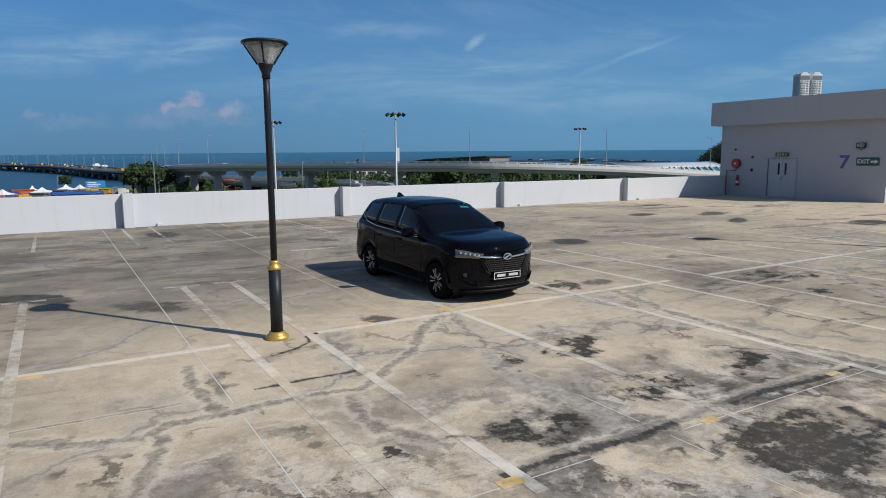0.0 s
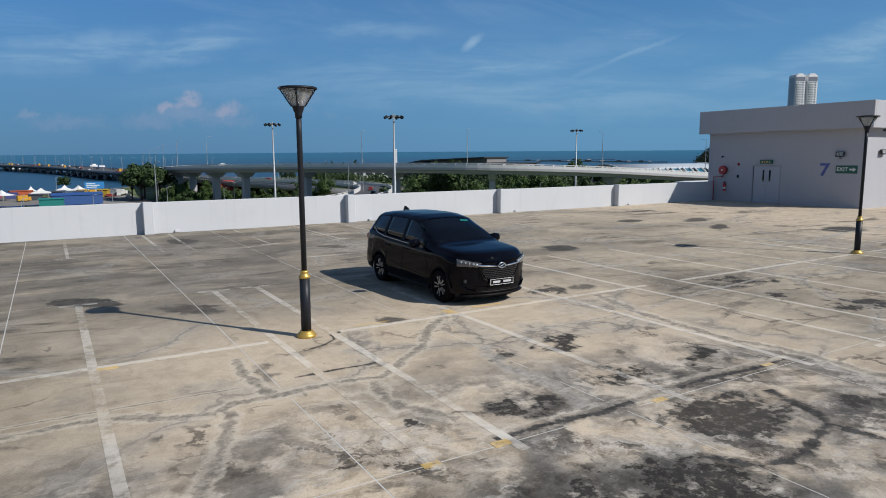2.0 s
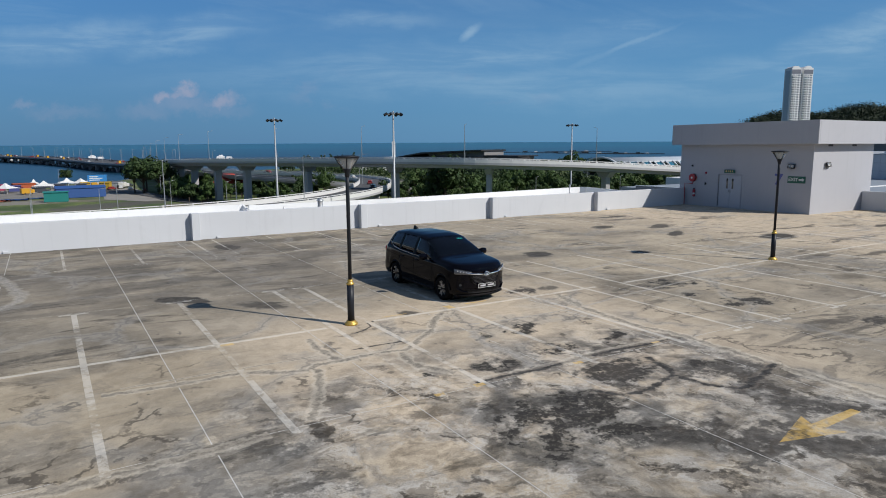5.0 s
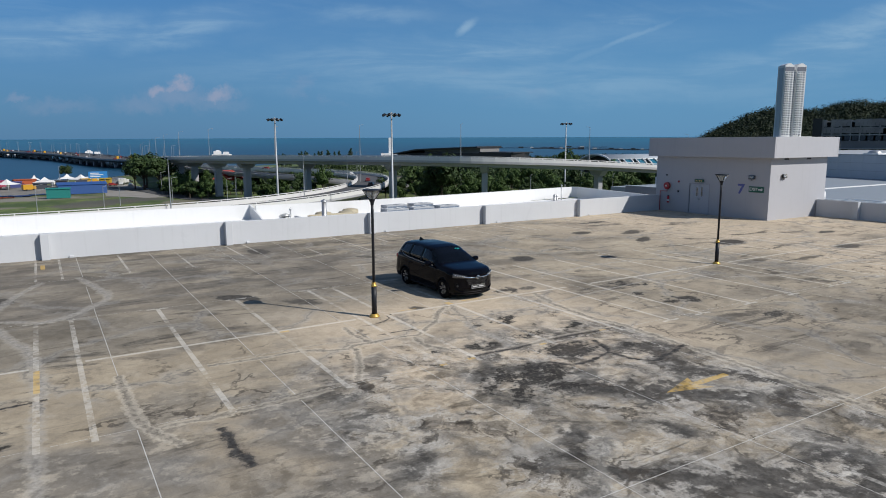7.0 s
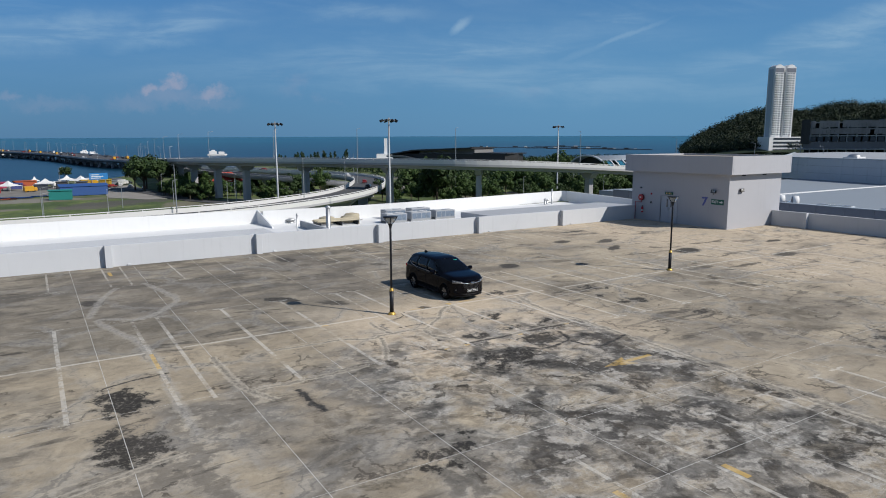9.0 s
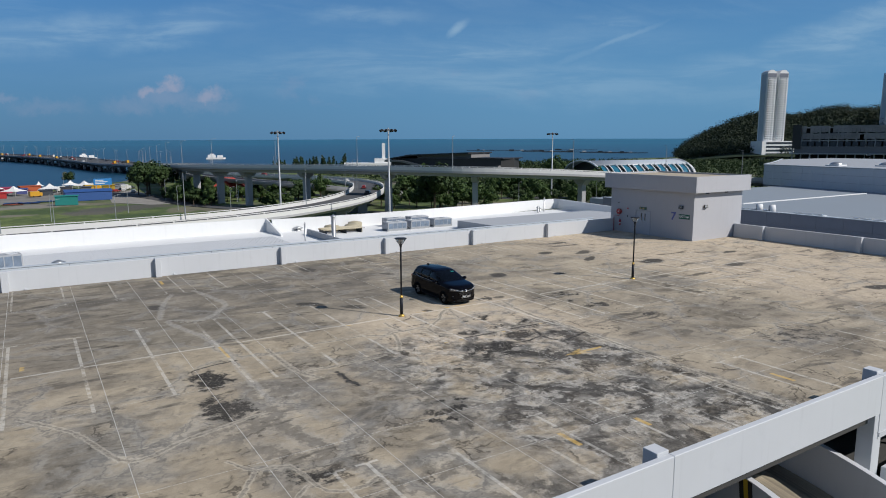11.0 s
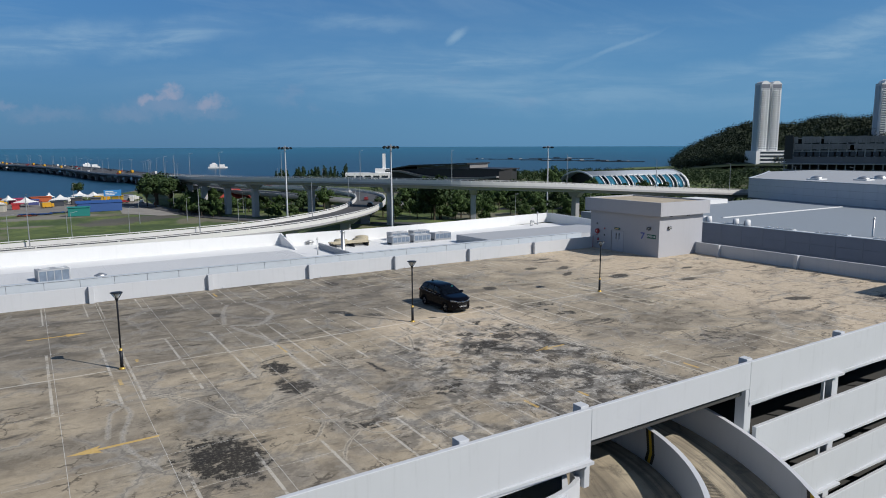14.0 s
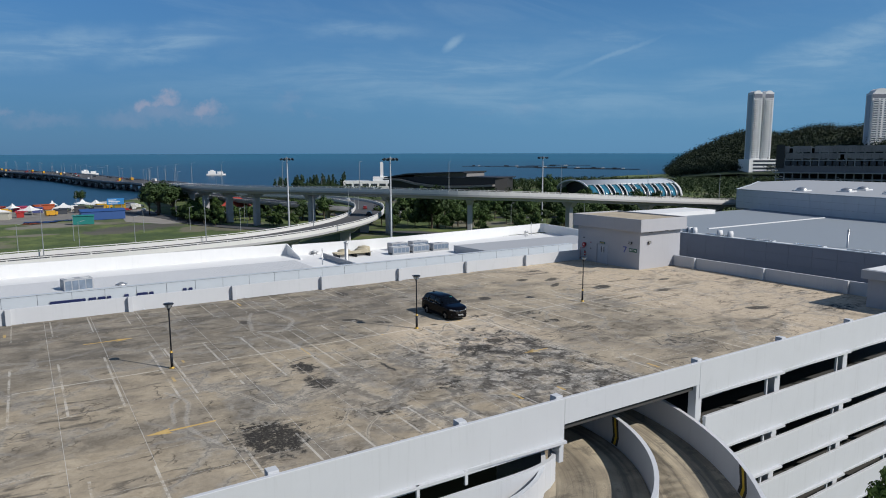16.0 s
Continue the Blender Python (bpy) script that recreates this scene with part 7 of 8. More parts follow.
prism(lot, [(13, 262), (24, 246), (33, 244), (35, 262), (31, 300), (28, 325), (17, 312), (14, 282)], 0.0, 0.08)
for v in lot.verts:
    v.co.z += TILT * ahead(v.co.x, v.co.y)
tagged(part("pavement", lot, simple("pale_gravel_yard", (0.27, 0.255, 0.235), 0.95, var=0.3, scale=0.2), None, "grey gravel yard beside the market", loc=(0, 0, ZG)), category="yard", kind="structure")
lot = B()
prism(lot, [F((x, y, ZG)).xy for x, y in ((-60, 330), (-30, 318), (8, 330), (22, 345), (20, 400), (-30, 405), (-60, 395))], 0.0, 0.08)
for v in lot.verts:
    v.co.z += TILT * ahead(v.co.x, v.co.y)
tagged(part("pavement", lot, simple("dark_market_ground", (0.2, 0.19, 0.175), 0.95, var=0.4, scale=0.2), None, "dark hardstanding under the market tents", loc=(0, 0, ZG)), category="yard", kind="structure")


# ---- masts and road lamps ----
M_MASTGREY = simple("weathered_mast_steel", (0.30, 0.32, 0.34), 0.5, 0.3)
def high_mast(x, y, top):
    r = thing("high_mast", "tall steel floodlight mast with a ring of lamps", "light mast", (x, y, ground(x, y)), group="floodlight masts")
    h = top - ground(x, y)
    part("pole", lathe(B(), [(0.4, 0), (0.36, 0.5), (0.16, h)], 12), M_MASTGREY, r, smooth=True)
    ring = part("ring", lathe(B(), [(1.5, h - 0.8), (1.65, h - 0.7), (1.65, h - 0.55), (1.5, h - 0.5)], 16, cap=False), M_STEEL, r)
    for i in range(8):
        a = 2 * math.pi * i / 8
        part("floodlight", box(B(), -0.35, 0.35, -0.2, 0.25, -0.3, 0.25, 0.04, pose(1.9 * math.cos(a), 1.9 * math.sin(a), h - 0.7, 0, 30, math.degrees(a))), M_DARKSTEEL, ring)
        part("arm", tube(B(), [(0, 0, h - 0.3), (1.8 * math.cos(a), 1.8 * math.sin(a), h - 0.65)], 0.05, 5), M_STEEL, ring)


high_mast(62.7, 121.0, 12.2)
high_mast(48.3, 162.8, 12.2)
high_mast(159.4, 168.7, 12.5)


def road_lamp(p, side, h=10.0, two=False):
    r = thing("road_lamp", "slender galvanised road lamp", "lamp post", (p.x, p.y, p.z), math.atan2(side.y, side.x), group="road lamps")
    part("pole", lathe(B(), [(0.13, 0), (0.06, h)], 6), M_MASTGREY, r)
    for s in ((1, -1) if two else (1,)):
        part("arm", tube(B(), [(0, 0, h - 0.05), (s * 1.6, 0, h + 0.25)], 0.04, 5), M_MASTGREY, r)
        part("head", box(B(), min(s * 1.4, s * 1.95), max(s * 1.4, s * 1.95), -0.1, 0.1, h + 0.2, h + 0.29, 0.02), M_MASTGREY, r)
    return r


def along(path, gap, off, make, start=0.0):
    run, nxt = 0.0, start
    for i, (a, b) in enumerate(zip(path, path[1:])):
        run += (b - a).length
        if run > nxt:
            nxt += gap
            s = sides([a, b])[0]
            make(a + s * off, -s if off > 0 else s)


lamp_fly = road_lamp(fly[0] + sides(fly[:2])[0] * 4.8, -sides(fly[:2])[0], 10.5)
lamp_bridge = road_lamp(bridge[0], sides(bridge[:2])[0], 11, True)
lamp_street = road_lamp(F((-8, 232, ZG)), Vector((1, 0, 0)), 8.5)


def copies(src):
    return lambda p, s: copy_thing(src, Matrix.Translation(p) @ Matrix.Rotation(math.atan2(s.y, s.x), 4, "Z"))


along(fly, 34, 4.7, copies(lamp_fly), 30)
for off in (-11.5, 11.5):
    along(bridge[:300], 36, off, copies(lamp_bridge), 20)
along(loop, 38, -4.4, copies(lamp_fly), 20)
for x, y in ((-25, 205), (-8, 205), (10, 215), (18, 250), (36, 250), (52, 232), (60, 250), (66, 275), (40, 300), (4, 405), (52, 330), (80, 330), (140, 210), (160, 190), (190, 175), (210, 160), (250, 190), (220, 225)):
    copies(lamp_street)(F((x, y, ZG)), Vector((1, 0.4, 0)).normalized())


# ---- trees ----
M_BARK = simple("bark", (0.09, 0.07, 0.05), 0.9, var=0.3)
M_LEAF = foliage("broad_leaves", (0.013, 0.030, 0.010), (0.055, 0.095, 0.028))
M_LEAF2 = foliage("bright_leaves", (0.020, 0.046, 0.012), (0.080, 0.135, 0.034))
M_NEEDLE = foliage("casuarina_needles", (0.014, 0.035, 0.014), (0.05, 0.085, 0.035))


def leaf_cards(rng, clumps, n, size):
    """Small bent leaf blades scattered through ball-like clumps (x, y, z, r), flattened below."""
    cl = np.array(clumps)[np.arange(n) % len(clumps)]
    d = rng.normal(size=(n, 3))
    d /= np.linalg.norm(d, axis=1)[:, None]
    c = cl[:, :3] + d * (cl[:, 3] * rng.uniform(0.5, 1.1, n))[:, None] * np.array((1, 1, 0.8))
    u = np.cross(d, rng.normal(size=(n, 3)))
    u /= np.linalg.norm(u, axis=1)[:, None] + 1e-9
    w = np.cross(d, u) + d * rng.uniform(-0.5, 0.5, n)[:, None]
    s = (size * rng.uniform(0.55, 1.45, n))[:, None]
    v = np.stack((c - u * s, c - w * s * 0.6 + d * s * 0.2, c + u * s, c + w * s * 0.6 + d * s * 0.2), 1).reshape(-1, 3)
    k = np.arange(n) * 4
    f = np.stack((k, k + 1, k + 2, k, k + 2, k + 3), 1).reshape(-1, 3)
    return v.tolist(), f.tolist()


def tree_kind(seed, h, spread, mat, n=900, leaf=0.38, tall=False):
    rng = np.random.default_rng(seed)
    r = thing("tree", "leafy green roadside tree" if not tall else "tall feathery casuarina tree", "tree", (0, 0, -200), group="roadside trees")
    bm = B()
    lean = rng.uniform(-0.3, 0.3, 2)
    tube(bm, [(0, 0, 0), (lean[0] * 0.3, lean[1] * 0.3, h * 0.3), (lean[0], lean[1], h * (0.85 if tall else 0.6))], [h * 0.03, h * 0.022, h * 0.008], 7)
    clumps = []
    m = 9 if not tall else 12
    for i in range(m):
        a = rng.uniform(0, 2 * math.pi)
        if tall:
            z = h * (0.25 + 0.7 * i / m)
            rad = spread * (1.05 - 0.8 * i / m) * 0.45
            p = (lean[0] + math.cos(a) * rad * 0.6, lean[1] + math.sin(a) * rad * 0.6, z)
            clumps.append((*p, rad))
        else:
            rr = spread * rng.uniform(0.15, 0.62)
            z = h * rng.uniform(0.42, 0.84)
            p = (math.cos(a) * rr, math.sin(a) * rr, z)
            clumps.append((*p, spread * rng.uniform(0.28, 0.45)))
        tube(bm, [(lean[0] * 0.5, lean[1] * 0.5, h * 0.3), ((p[0] + lean[0]) * 0.5, (p[1] + lean[1]) * 0.5, (p[2] + h * 0.3) * 0.52), p], [h * 0.012, h * 0.008, h * 0.003], 5)
    part("trunk", bm, M_BARK, r)
    v, f = leaf_cards(rng, clumps, n, leaf)
    o = new("crown", mesh_from("crown", v, f, mat))
    o.parent = r
    return r


M_LEAF3 = foliage("sunny_leaves", (0.05, 0.10, 0.018), (0.19, 0.29, 0.06))
street_tree(11.9, -25.9, -2.0, 2.1, 21)
kinds = [tree_kind(1, 7.5, 3.6, M_LEAF), tree_kind(2, 9.5, 4.6, M_LEAF2, 1100, 0.42), tree_kind(3, 6.0, 3.0, M_LEAF2, 700, 0.34), tree_kind(4, 12.5, 6.5, M_LEAF, 1800, 0.5)]
pines = [tree_kind(5, 14, 4.0, M_NEEDLE, 1000, 0.4, True), tree_kind(6, 11, 3.4, M_NEEDLE, 800, 0.36, True)]
rng = np.random.default_rng(11)


def plant(src, x, y, s=1.0, z=ZG):
    p = F((x, y, z))
    s *= far_scale((x, y, z))
    o = copy_thing(src, Matrix.Translation(p) @ Matrix.Rotation(rng.uniform(0, 6.28), 4, "Z"))
    o.scale = (s * rng.uniform(0.9, 1.1), s * rng.uniform(0.9, 1.1), s * rng.uniform(0.85, 1.15))
    return o


def grove(cx, cy, rx, ry, n, srcs, s=1.0):
    for i in range(n):
        a, q = rng.uniform(0, 6.28), math.sqrt(rng.uniform(0, 1))
        plant(srcs[int(rng.integers(len(srcs)))], cx + math.cos(a) * q * rx, cy + math.sin(a) * q * ry, s * rng.uniform(0.75, 1.2))


for x, y, s in ((37, 332, 1.5), (43, 326, 1.4), (40, 345, 1.4), (34, 340, 1.1), (46, 338, 1.2)):
    plant(kinds[3], x, y, s)
plant(kinds[3], 9, 445, 0.75)
grove(50, 285, 9, 30, 30, kinds[:3], 0.7)
grove(73, 248, 9, 10, 9, kinds[:3], 0.6)
grove(98, 275, 20, 22, 16, kinds[:3], 1.0)
grove(97, 312, 12, 18, 10, kinds[:3], 0.8)
grove(118, 205, 12, 20, 10, kinds, 1.25)
grove(135, 190, 9, 12, 7, kinds, 1.1)
grove(150, 218, 14, 14, 12, kinds[:3], 0.6)
grove(160, 262, 20, 12, 14, kinds[:3], 1.0)
grove(205, 190, 45, 22, 44, kinds[:3], 1.15)
grove(260, 225, 45, 25, 34, kinds[:3], 1.1)
grove(150, 168, 20, 12, 8, kinds[:3], 0.8)
grove(212, 560, 38, 22, 34, pines, 1.1)
grove(290, 575, 60, 20, 8, pines, 0.7)
for x, y, s in ((311, 335, 1.5), (305, 326, 1.4), (318, 347, 1.6), (298, 318, 1.2), (322, 338, 1.3), (314, 322, 1.0)):
    plant(kinds[1], x, y, s)


def hedge(x0, y0, x1, y1, n, srcs, s):
    """Trees along a line on the ground."""
    for i in range(n):
        u = (i + rng.uniform(-0.3, 0.3)) / max(1, n - 1)
        x, y = x0 + (x1 - x0) * u + rng.uniform(-2, 2), y0 + (y1 - y0) * u + rng.uniform(-2, 2)
        o = copy_thing(srcs[int(rng.integers(len(srcs)))], Matrix.Translation((x, y, ground(x, y))) @ Matrix.Rotation(rng.uniform(0, 6.28), 4, "Z"))
        q = s * rng.uniform(0.8, 1.25)
        o.scale = (q, q, q * rng.uniform(0.85, 1.1))


hedge(37, 258, 40, 236, 9, kinds[:3], 0.75)
hedge(40, 238, 72, 240, 18, kinds[:3], 0.62)
hedge(44, 252, 70, 256, 12, kinds[:3], 0.7)
hedge(113, 208, 128, 192, 9, [kinds[0], kinds[2]], 0.85)
hedge(116, 194, 178, 184, 26, [kinds[0], kinds[2], kinds[1]], 0.8)
hedge(120, 214, 185, 200, 20, kinds[:3], 1.0)
grove(46, 302, 6, 24, 18, kinds[:3], 0.8)
grove(60, 335, 10, 22, 18, kinds[:3], 0.95)
for k in kinds + pines:
    for o in (k, *k.children_recursive):
        bpy.data.objects.remove(o)

M_WOOD = foliage("coastal_wood_leaves", (0.012, 0.028, 0.010), (0.05, 0.085, 0.026))
# far woods: one mass of leaf clumps over the flats and the hill
v, f = [], []
rg = np.random.default_rng(5)
clumps = []
for i in range(3600):
    x, y = rg.uniform(190, 900), rg.uniform(100, 560)
    if x * 0.55 + y * 1.0 > 860 or x + y < 420 or (285 < x < 425 and 240 < y < 360) or (225 < x < 345 and 370 < y < 530):
        continue
    if abs(y - (330 - 0.5 * (x - 240))) < 14:
        continue
    p, sc = F((x, y, ZG)), far_scale((x, y, ZG))
    clumps.append((p.x, p.y, p.z + sc * rg.uniform(2.0, 5.0), sc * rg.uniform(3.0, 5.5)))
vv, ff = leaf_cards(rg, clumps, len(clumps) * 48, 0.6)
tagged(new("woodland", mesh_from("woodland", vv, ff, M_WOOD)), "belt of dense low green trees", "trees", kind="stuff")


def hill_height(az, r):
    t = (38.6 - az) / 30.0
    if t <= 0:
        return ZG - 3
    h = 89 * (1 - math.exp(-t * 8.0)) * (0.94 + 0.07 * math.sin(t * 14) + 0.05 * math.sin(t * 37 + 1))
    s = math.exp(-((r - 1380) / 230) ** 2)
    return ZG - 3 + h * s


M_HILL = foliage("dark_forest_leaves", (0.009, 0.017, 0.010), (0.036, 0.056, 0.024))
hv, hf = [], []
NA, NR = 60, 16
for i in range(NA + 1):
    az = 40.0 - 38.0 * i / NA
    for j in range(NR + 1):
        r = 1050 + 700 * j / NR
        hv.append((-23 + r * math.cos(radians(az)), -39 + r * math.sin(radians(az)), hill_height(az, r)))
for i in range(NA):
    for j in range(NR):
        a = i * (NR + 1) + j
        hf.append((a, a + 1, a + NR + 2, a + NR + 1))
HILL_K = far_scale((1060, 560, ZG))
HILL_M = Matrix.Translation(END_EYE * (1 - HILL_K)) @ Matrix.Scale(HILL_K, 4)
hill = tagged(new("hill", mesh_from("hill", hv, hf, M_HILL, True)), "wooded hill behind the shore", "hill", kind="structure")
hill.matrix_basis = HILL_M
clumps = []
for i in range(3400):
    az, r = rg.uniform(2, 38.6), rg.uniform(1080, 1480)
    z = hill_height(az, r)
    if z < ZG - 1:
        continue
    q = rg.uniform(6, 15)
    clumps.append((-23 + r * math.cos(radians(az)), -39 + r * math.sin(radians(az)), z + q * 0.5, q))
vv, ff = leaf_cards(rg, clumps, len(clumps) * 60, 1.25)
forest = tagged(new("hill_forest", mesh_from("hill_forest", vv, ff, M_HILL)), "dense dark forest covering the hill", "forest", kind="stuff")
forest.matrix_basis = HILL_M


# ---- far buildings ----
M_TOWER = simple("white_tower_paint", (0.86, 0.865, 0.87), 0.7, var=0.06, scale=0.1)
M_TOWERWIN = simple("shaded_balcony_glass", (0.20, 0.23, 0.28), 0.3, var=0.25, scale=0.2)
M_GLASSDARK = simple("dark_windows", (0.05, 0.06, 0.075), 0.2, var=0.2)


def bearing(px_az, dist):
    return (-23 + dist * math.cos(radians(px_az)), -39 + dist * math.sin(radians(px_az)))


def tower(az, dist, width, top, label, floors):
    x, y = bearing(az, dist)
    r = fit_to_eye(thing("apartment_tower", label, "tower block", (x, y, ZG), radians(az - 90 + 33), group="apartment towers"))
    h = top - ZG
    part("podium", box(B(), -width * 0.7, width * 0.9, -15, 12, 0, 27), M_TOWER, r)
    for i in range(5):
        part("podium_window", box(B(), -width * 0.5, width * 0.8, -15.3, -15.01, 3 + i * 5, 5.6 + i * 5), M_GLASSDARK, r)
    w = width / 2
    step = (h - 36) / floors
    pane_me = {}
    for a, b, dz in ((-w, -w * 0.14, 0.0), (w * 0.12, w, 0.0), (-w * 0.14, w * 0.12, -7)):
        y0 = -7.5 if dz == 0 else -5.0
        wall = part("wall", box(B(), a, b, y0, 7.5, 27, h + dz), M_TOWER, r)
        cols = ((0.1, 0.34), (0.46, 0.56), (0.68, 0.86)) if dz == 0 else ((0.15, 0.85),)
        for q0, q1 in cols:
            wd = round((b - a) * (q1 - q0), 3)
            if wd not in pane_me:
                bm = B()
                box(bm, 0, wd, -0.3, -0.01, 0, step * 0.55)
                me = bpy.data.meshes.new("window")
                bm.to_mesh(me)
                bm.free()
                me.materials.append(M_TOWERWIN)
                pane_me[wd] = me
            for i in range(floors):
                piece("window", pane_me[wd], wall, (a + (b - a) * q0, y0, 29 + i * step))
        if dz == 0:
            part("roof_crown", lathe(B(), [(abs(b - a) * 0.4, -7.2), (abs(b - a) * 0.4, 7.2)], 20, m=Matrix.Translation(((a + b) / 2, 0, h - 1.0)) @ Matrix.Diagonal((1, 1, 0.7, 1)) @ pose(0, 0, 0, 90, 0, 0)), M_TOWER, r)
            part("crown_band", box(B(), a + 0.4, b - 0.4, y0 - 0.25, y0 - 0.02, h - 7.5, h - 2.0), M_SHADESLATE, r, "dark band under the crown")
            for i in range(floors):
                part("balcony", box(B(), a + (b - a) * 0.06, a + (b - a) * 0.6, y0 - 1.4, y0 - 0.31, 28.2 + i * step, 29.3 + i * step), M_TOWER, wall)
    # a grey slab paints the shade of the tower's left side
    side = part("side_fin", box(B(), -w - 0.6, -w - 0.05, -4.5, 4.5, 27, h - 3), M_CLAD, r, "grey slab that stands for the side face in shade")
    return r


tower(31.95, 1040, 30, 101, "tall white apartment tower with twin slabs and rounded crowns", 27)
tower(23.55, 1190, 64, 105, "broad white apartment tower with arched crowns", 26)


def shell_block():
    x, y = bearing(25.6, 720)
    r = fit_to_eye(thing("unfinished_building", "dark grey concrete building under construction in scaffolding", "building", (x, y, ZG), radians(25.6 - 90)))
    r.scale.z *= 0.9
    for i in range(7):
        part("floor_slab", box(B(), -62, 110, -12, 14, 3 + i * 6.6, 4.0 + i * 6.6), M_CONC, r)
    # the shade behind the open floors is put into this wall's colour
    part("inner_wall", box(B(), -60, 108, 6, 13, 0, 43), M_SHADEVOID, r)
    for i in range(25):
        xx = -62 + i * 7.1
        part("column", box(B(), xx, xx + 1.1, -12.1, -11, 0, 44.5), M_CONC, r)
    for i in range(54):
        a = -54 + i * 2.98
        for z0, z1 in ((31.0, 37.4), (37.7, 45.0)):
            if rng.uniform() < 0.9:
                part("netting", box(B(), a, a + 2.86, -12.7, -12.3, z0 + rng.uniform(0, 0.8), z1 - rng.uniform(0, 0.5)), M_NET, r, "grey scaffold netting")
    for i in range(30):
        a = -60 + i * 5.7
        part("window_opening", box(B(), a, a + 4.2, -12.25, -12.12, 24.6, 29.0), M_GLASSDARK, r)
    part("facade_band", box(B(), -60, 108, -12.3, -12.1, 17.5, 24.2), M_NETLIGHT, r, "pale grey rendered band")
    part("canopy", box(B(), -64, 110, -16, -12.31, 16.4, 17.4), M_CONC, r)
    part("scaffold_stair", box(B(), -62, -55, -14, -12.75, 22, 46), M_ARENA, r, "dark scaffold stair tower")
    part("hoarding", box(B(), 30, 108, -14, -13.6, 0, 12), M_HAZARD, r, "ochre site hoarding")


M_NET = simple("grey_netting", (0.34, 0.31, 0.31), 0.9, var=0.5, scale=0.12)
M_NETLIGHT = simple("grey_render_band", (0.22, 0.21, 0.215), 0.9, var=0.3, scale=0.1)
shell_block()


def arena():
    r = fit_to_eye(thing("arena", "dark stepped hall with sweeping grey roof bands", "hall", (292, 440, ZG), radians(-62)))
    part("hall", prism(B(), [(-52, -18), (52, -20), (54, 0), (50, 20), (-48, 20), (-54, 0)], 0, 13.4), M_ARENA, r)

    def slab(name, profile, y0, y1, mat, label=""):
        """A profile of (x, z) carried from y0 to y1."""
        bm = B()
        a = [bm.verts.new((x, y0, z)) for x, z in profile]
        b = [bm.verts.new((x, y1, z)) for x, z in profile]
        bm.faces.new(a)
        bm.faces.new(b[::-1])
        n = len(profile)
        for i in range(n):
            bm.faces.new((a[i], b[i], b[(i + 1) % n], a[(i + 1) % n]))
        bmesh.ops.recalc_face_normals(bm, faces=bm.faces)
        part(name, bm, mat, r, label)

    slab("roof", [(-54, 12.9), (-30, 16.6), (25, 18.6), (25, 17.5), (-30, 15.4), (-54, 12.2)], -23, 20, M_ARENA, "thin dark pitched roof edge")
    slab("clerestory", [(-27, 13.41), (24, 13.41), (24, 17.4), (-27, 15.3)], -16, 18, M_ARENAL, "pale grey band under the roof")
    slab("side_roof", [(25.2, 13.41), (54, 13.41), (54, 14.1), (25.2, 14.3)], -20, 18, M_ARENA)
    curve = spline([(-54, 10.4, 0), (-38, 10.2, 0), (-20, 7.0, 0), (2, 5.2, 0), (30, 5.6, 0), (52, 7.0, 0)], 3)
    slab("sweeping_canopy", [(p.x, p.y) for p in curve] + [(p.x, p.y + 1.5) for p in curve[::-1]], -25, -20.1, M_ARENAL, "pale canopy sweeping along the front")
    for i in range(14):
        x = -30 + i * 6
        part("canopy_post", box(B(), x, x + 0.5, -24, -23.5, 0, 5.0), M_ARENA, r)


arena()


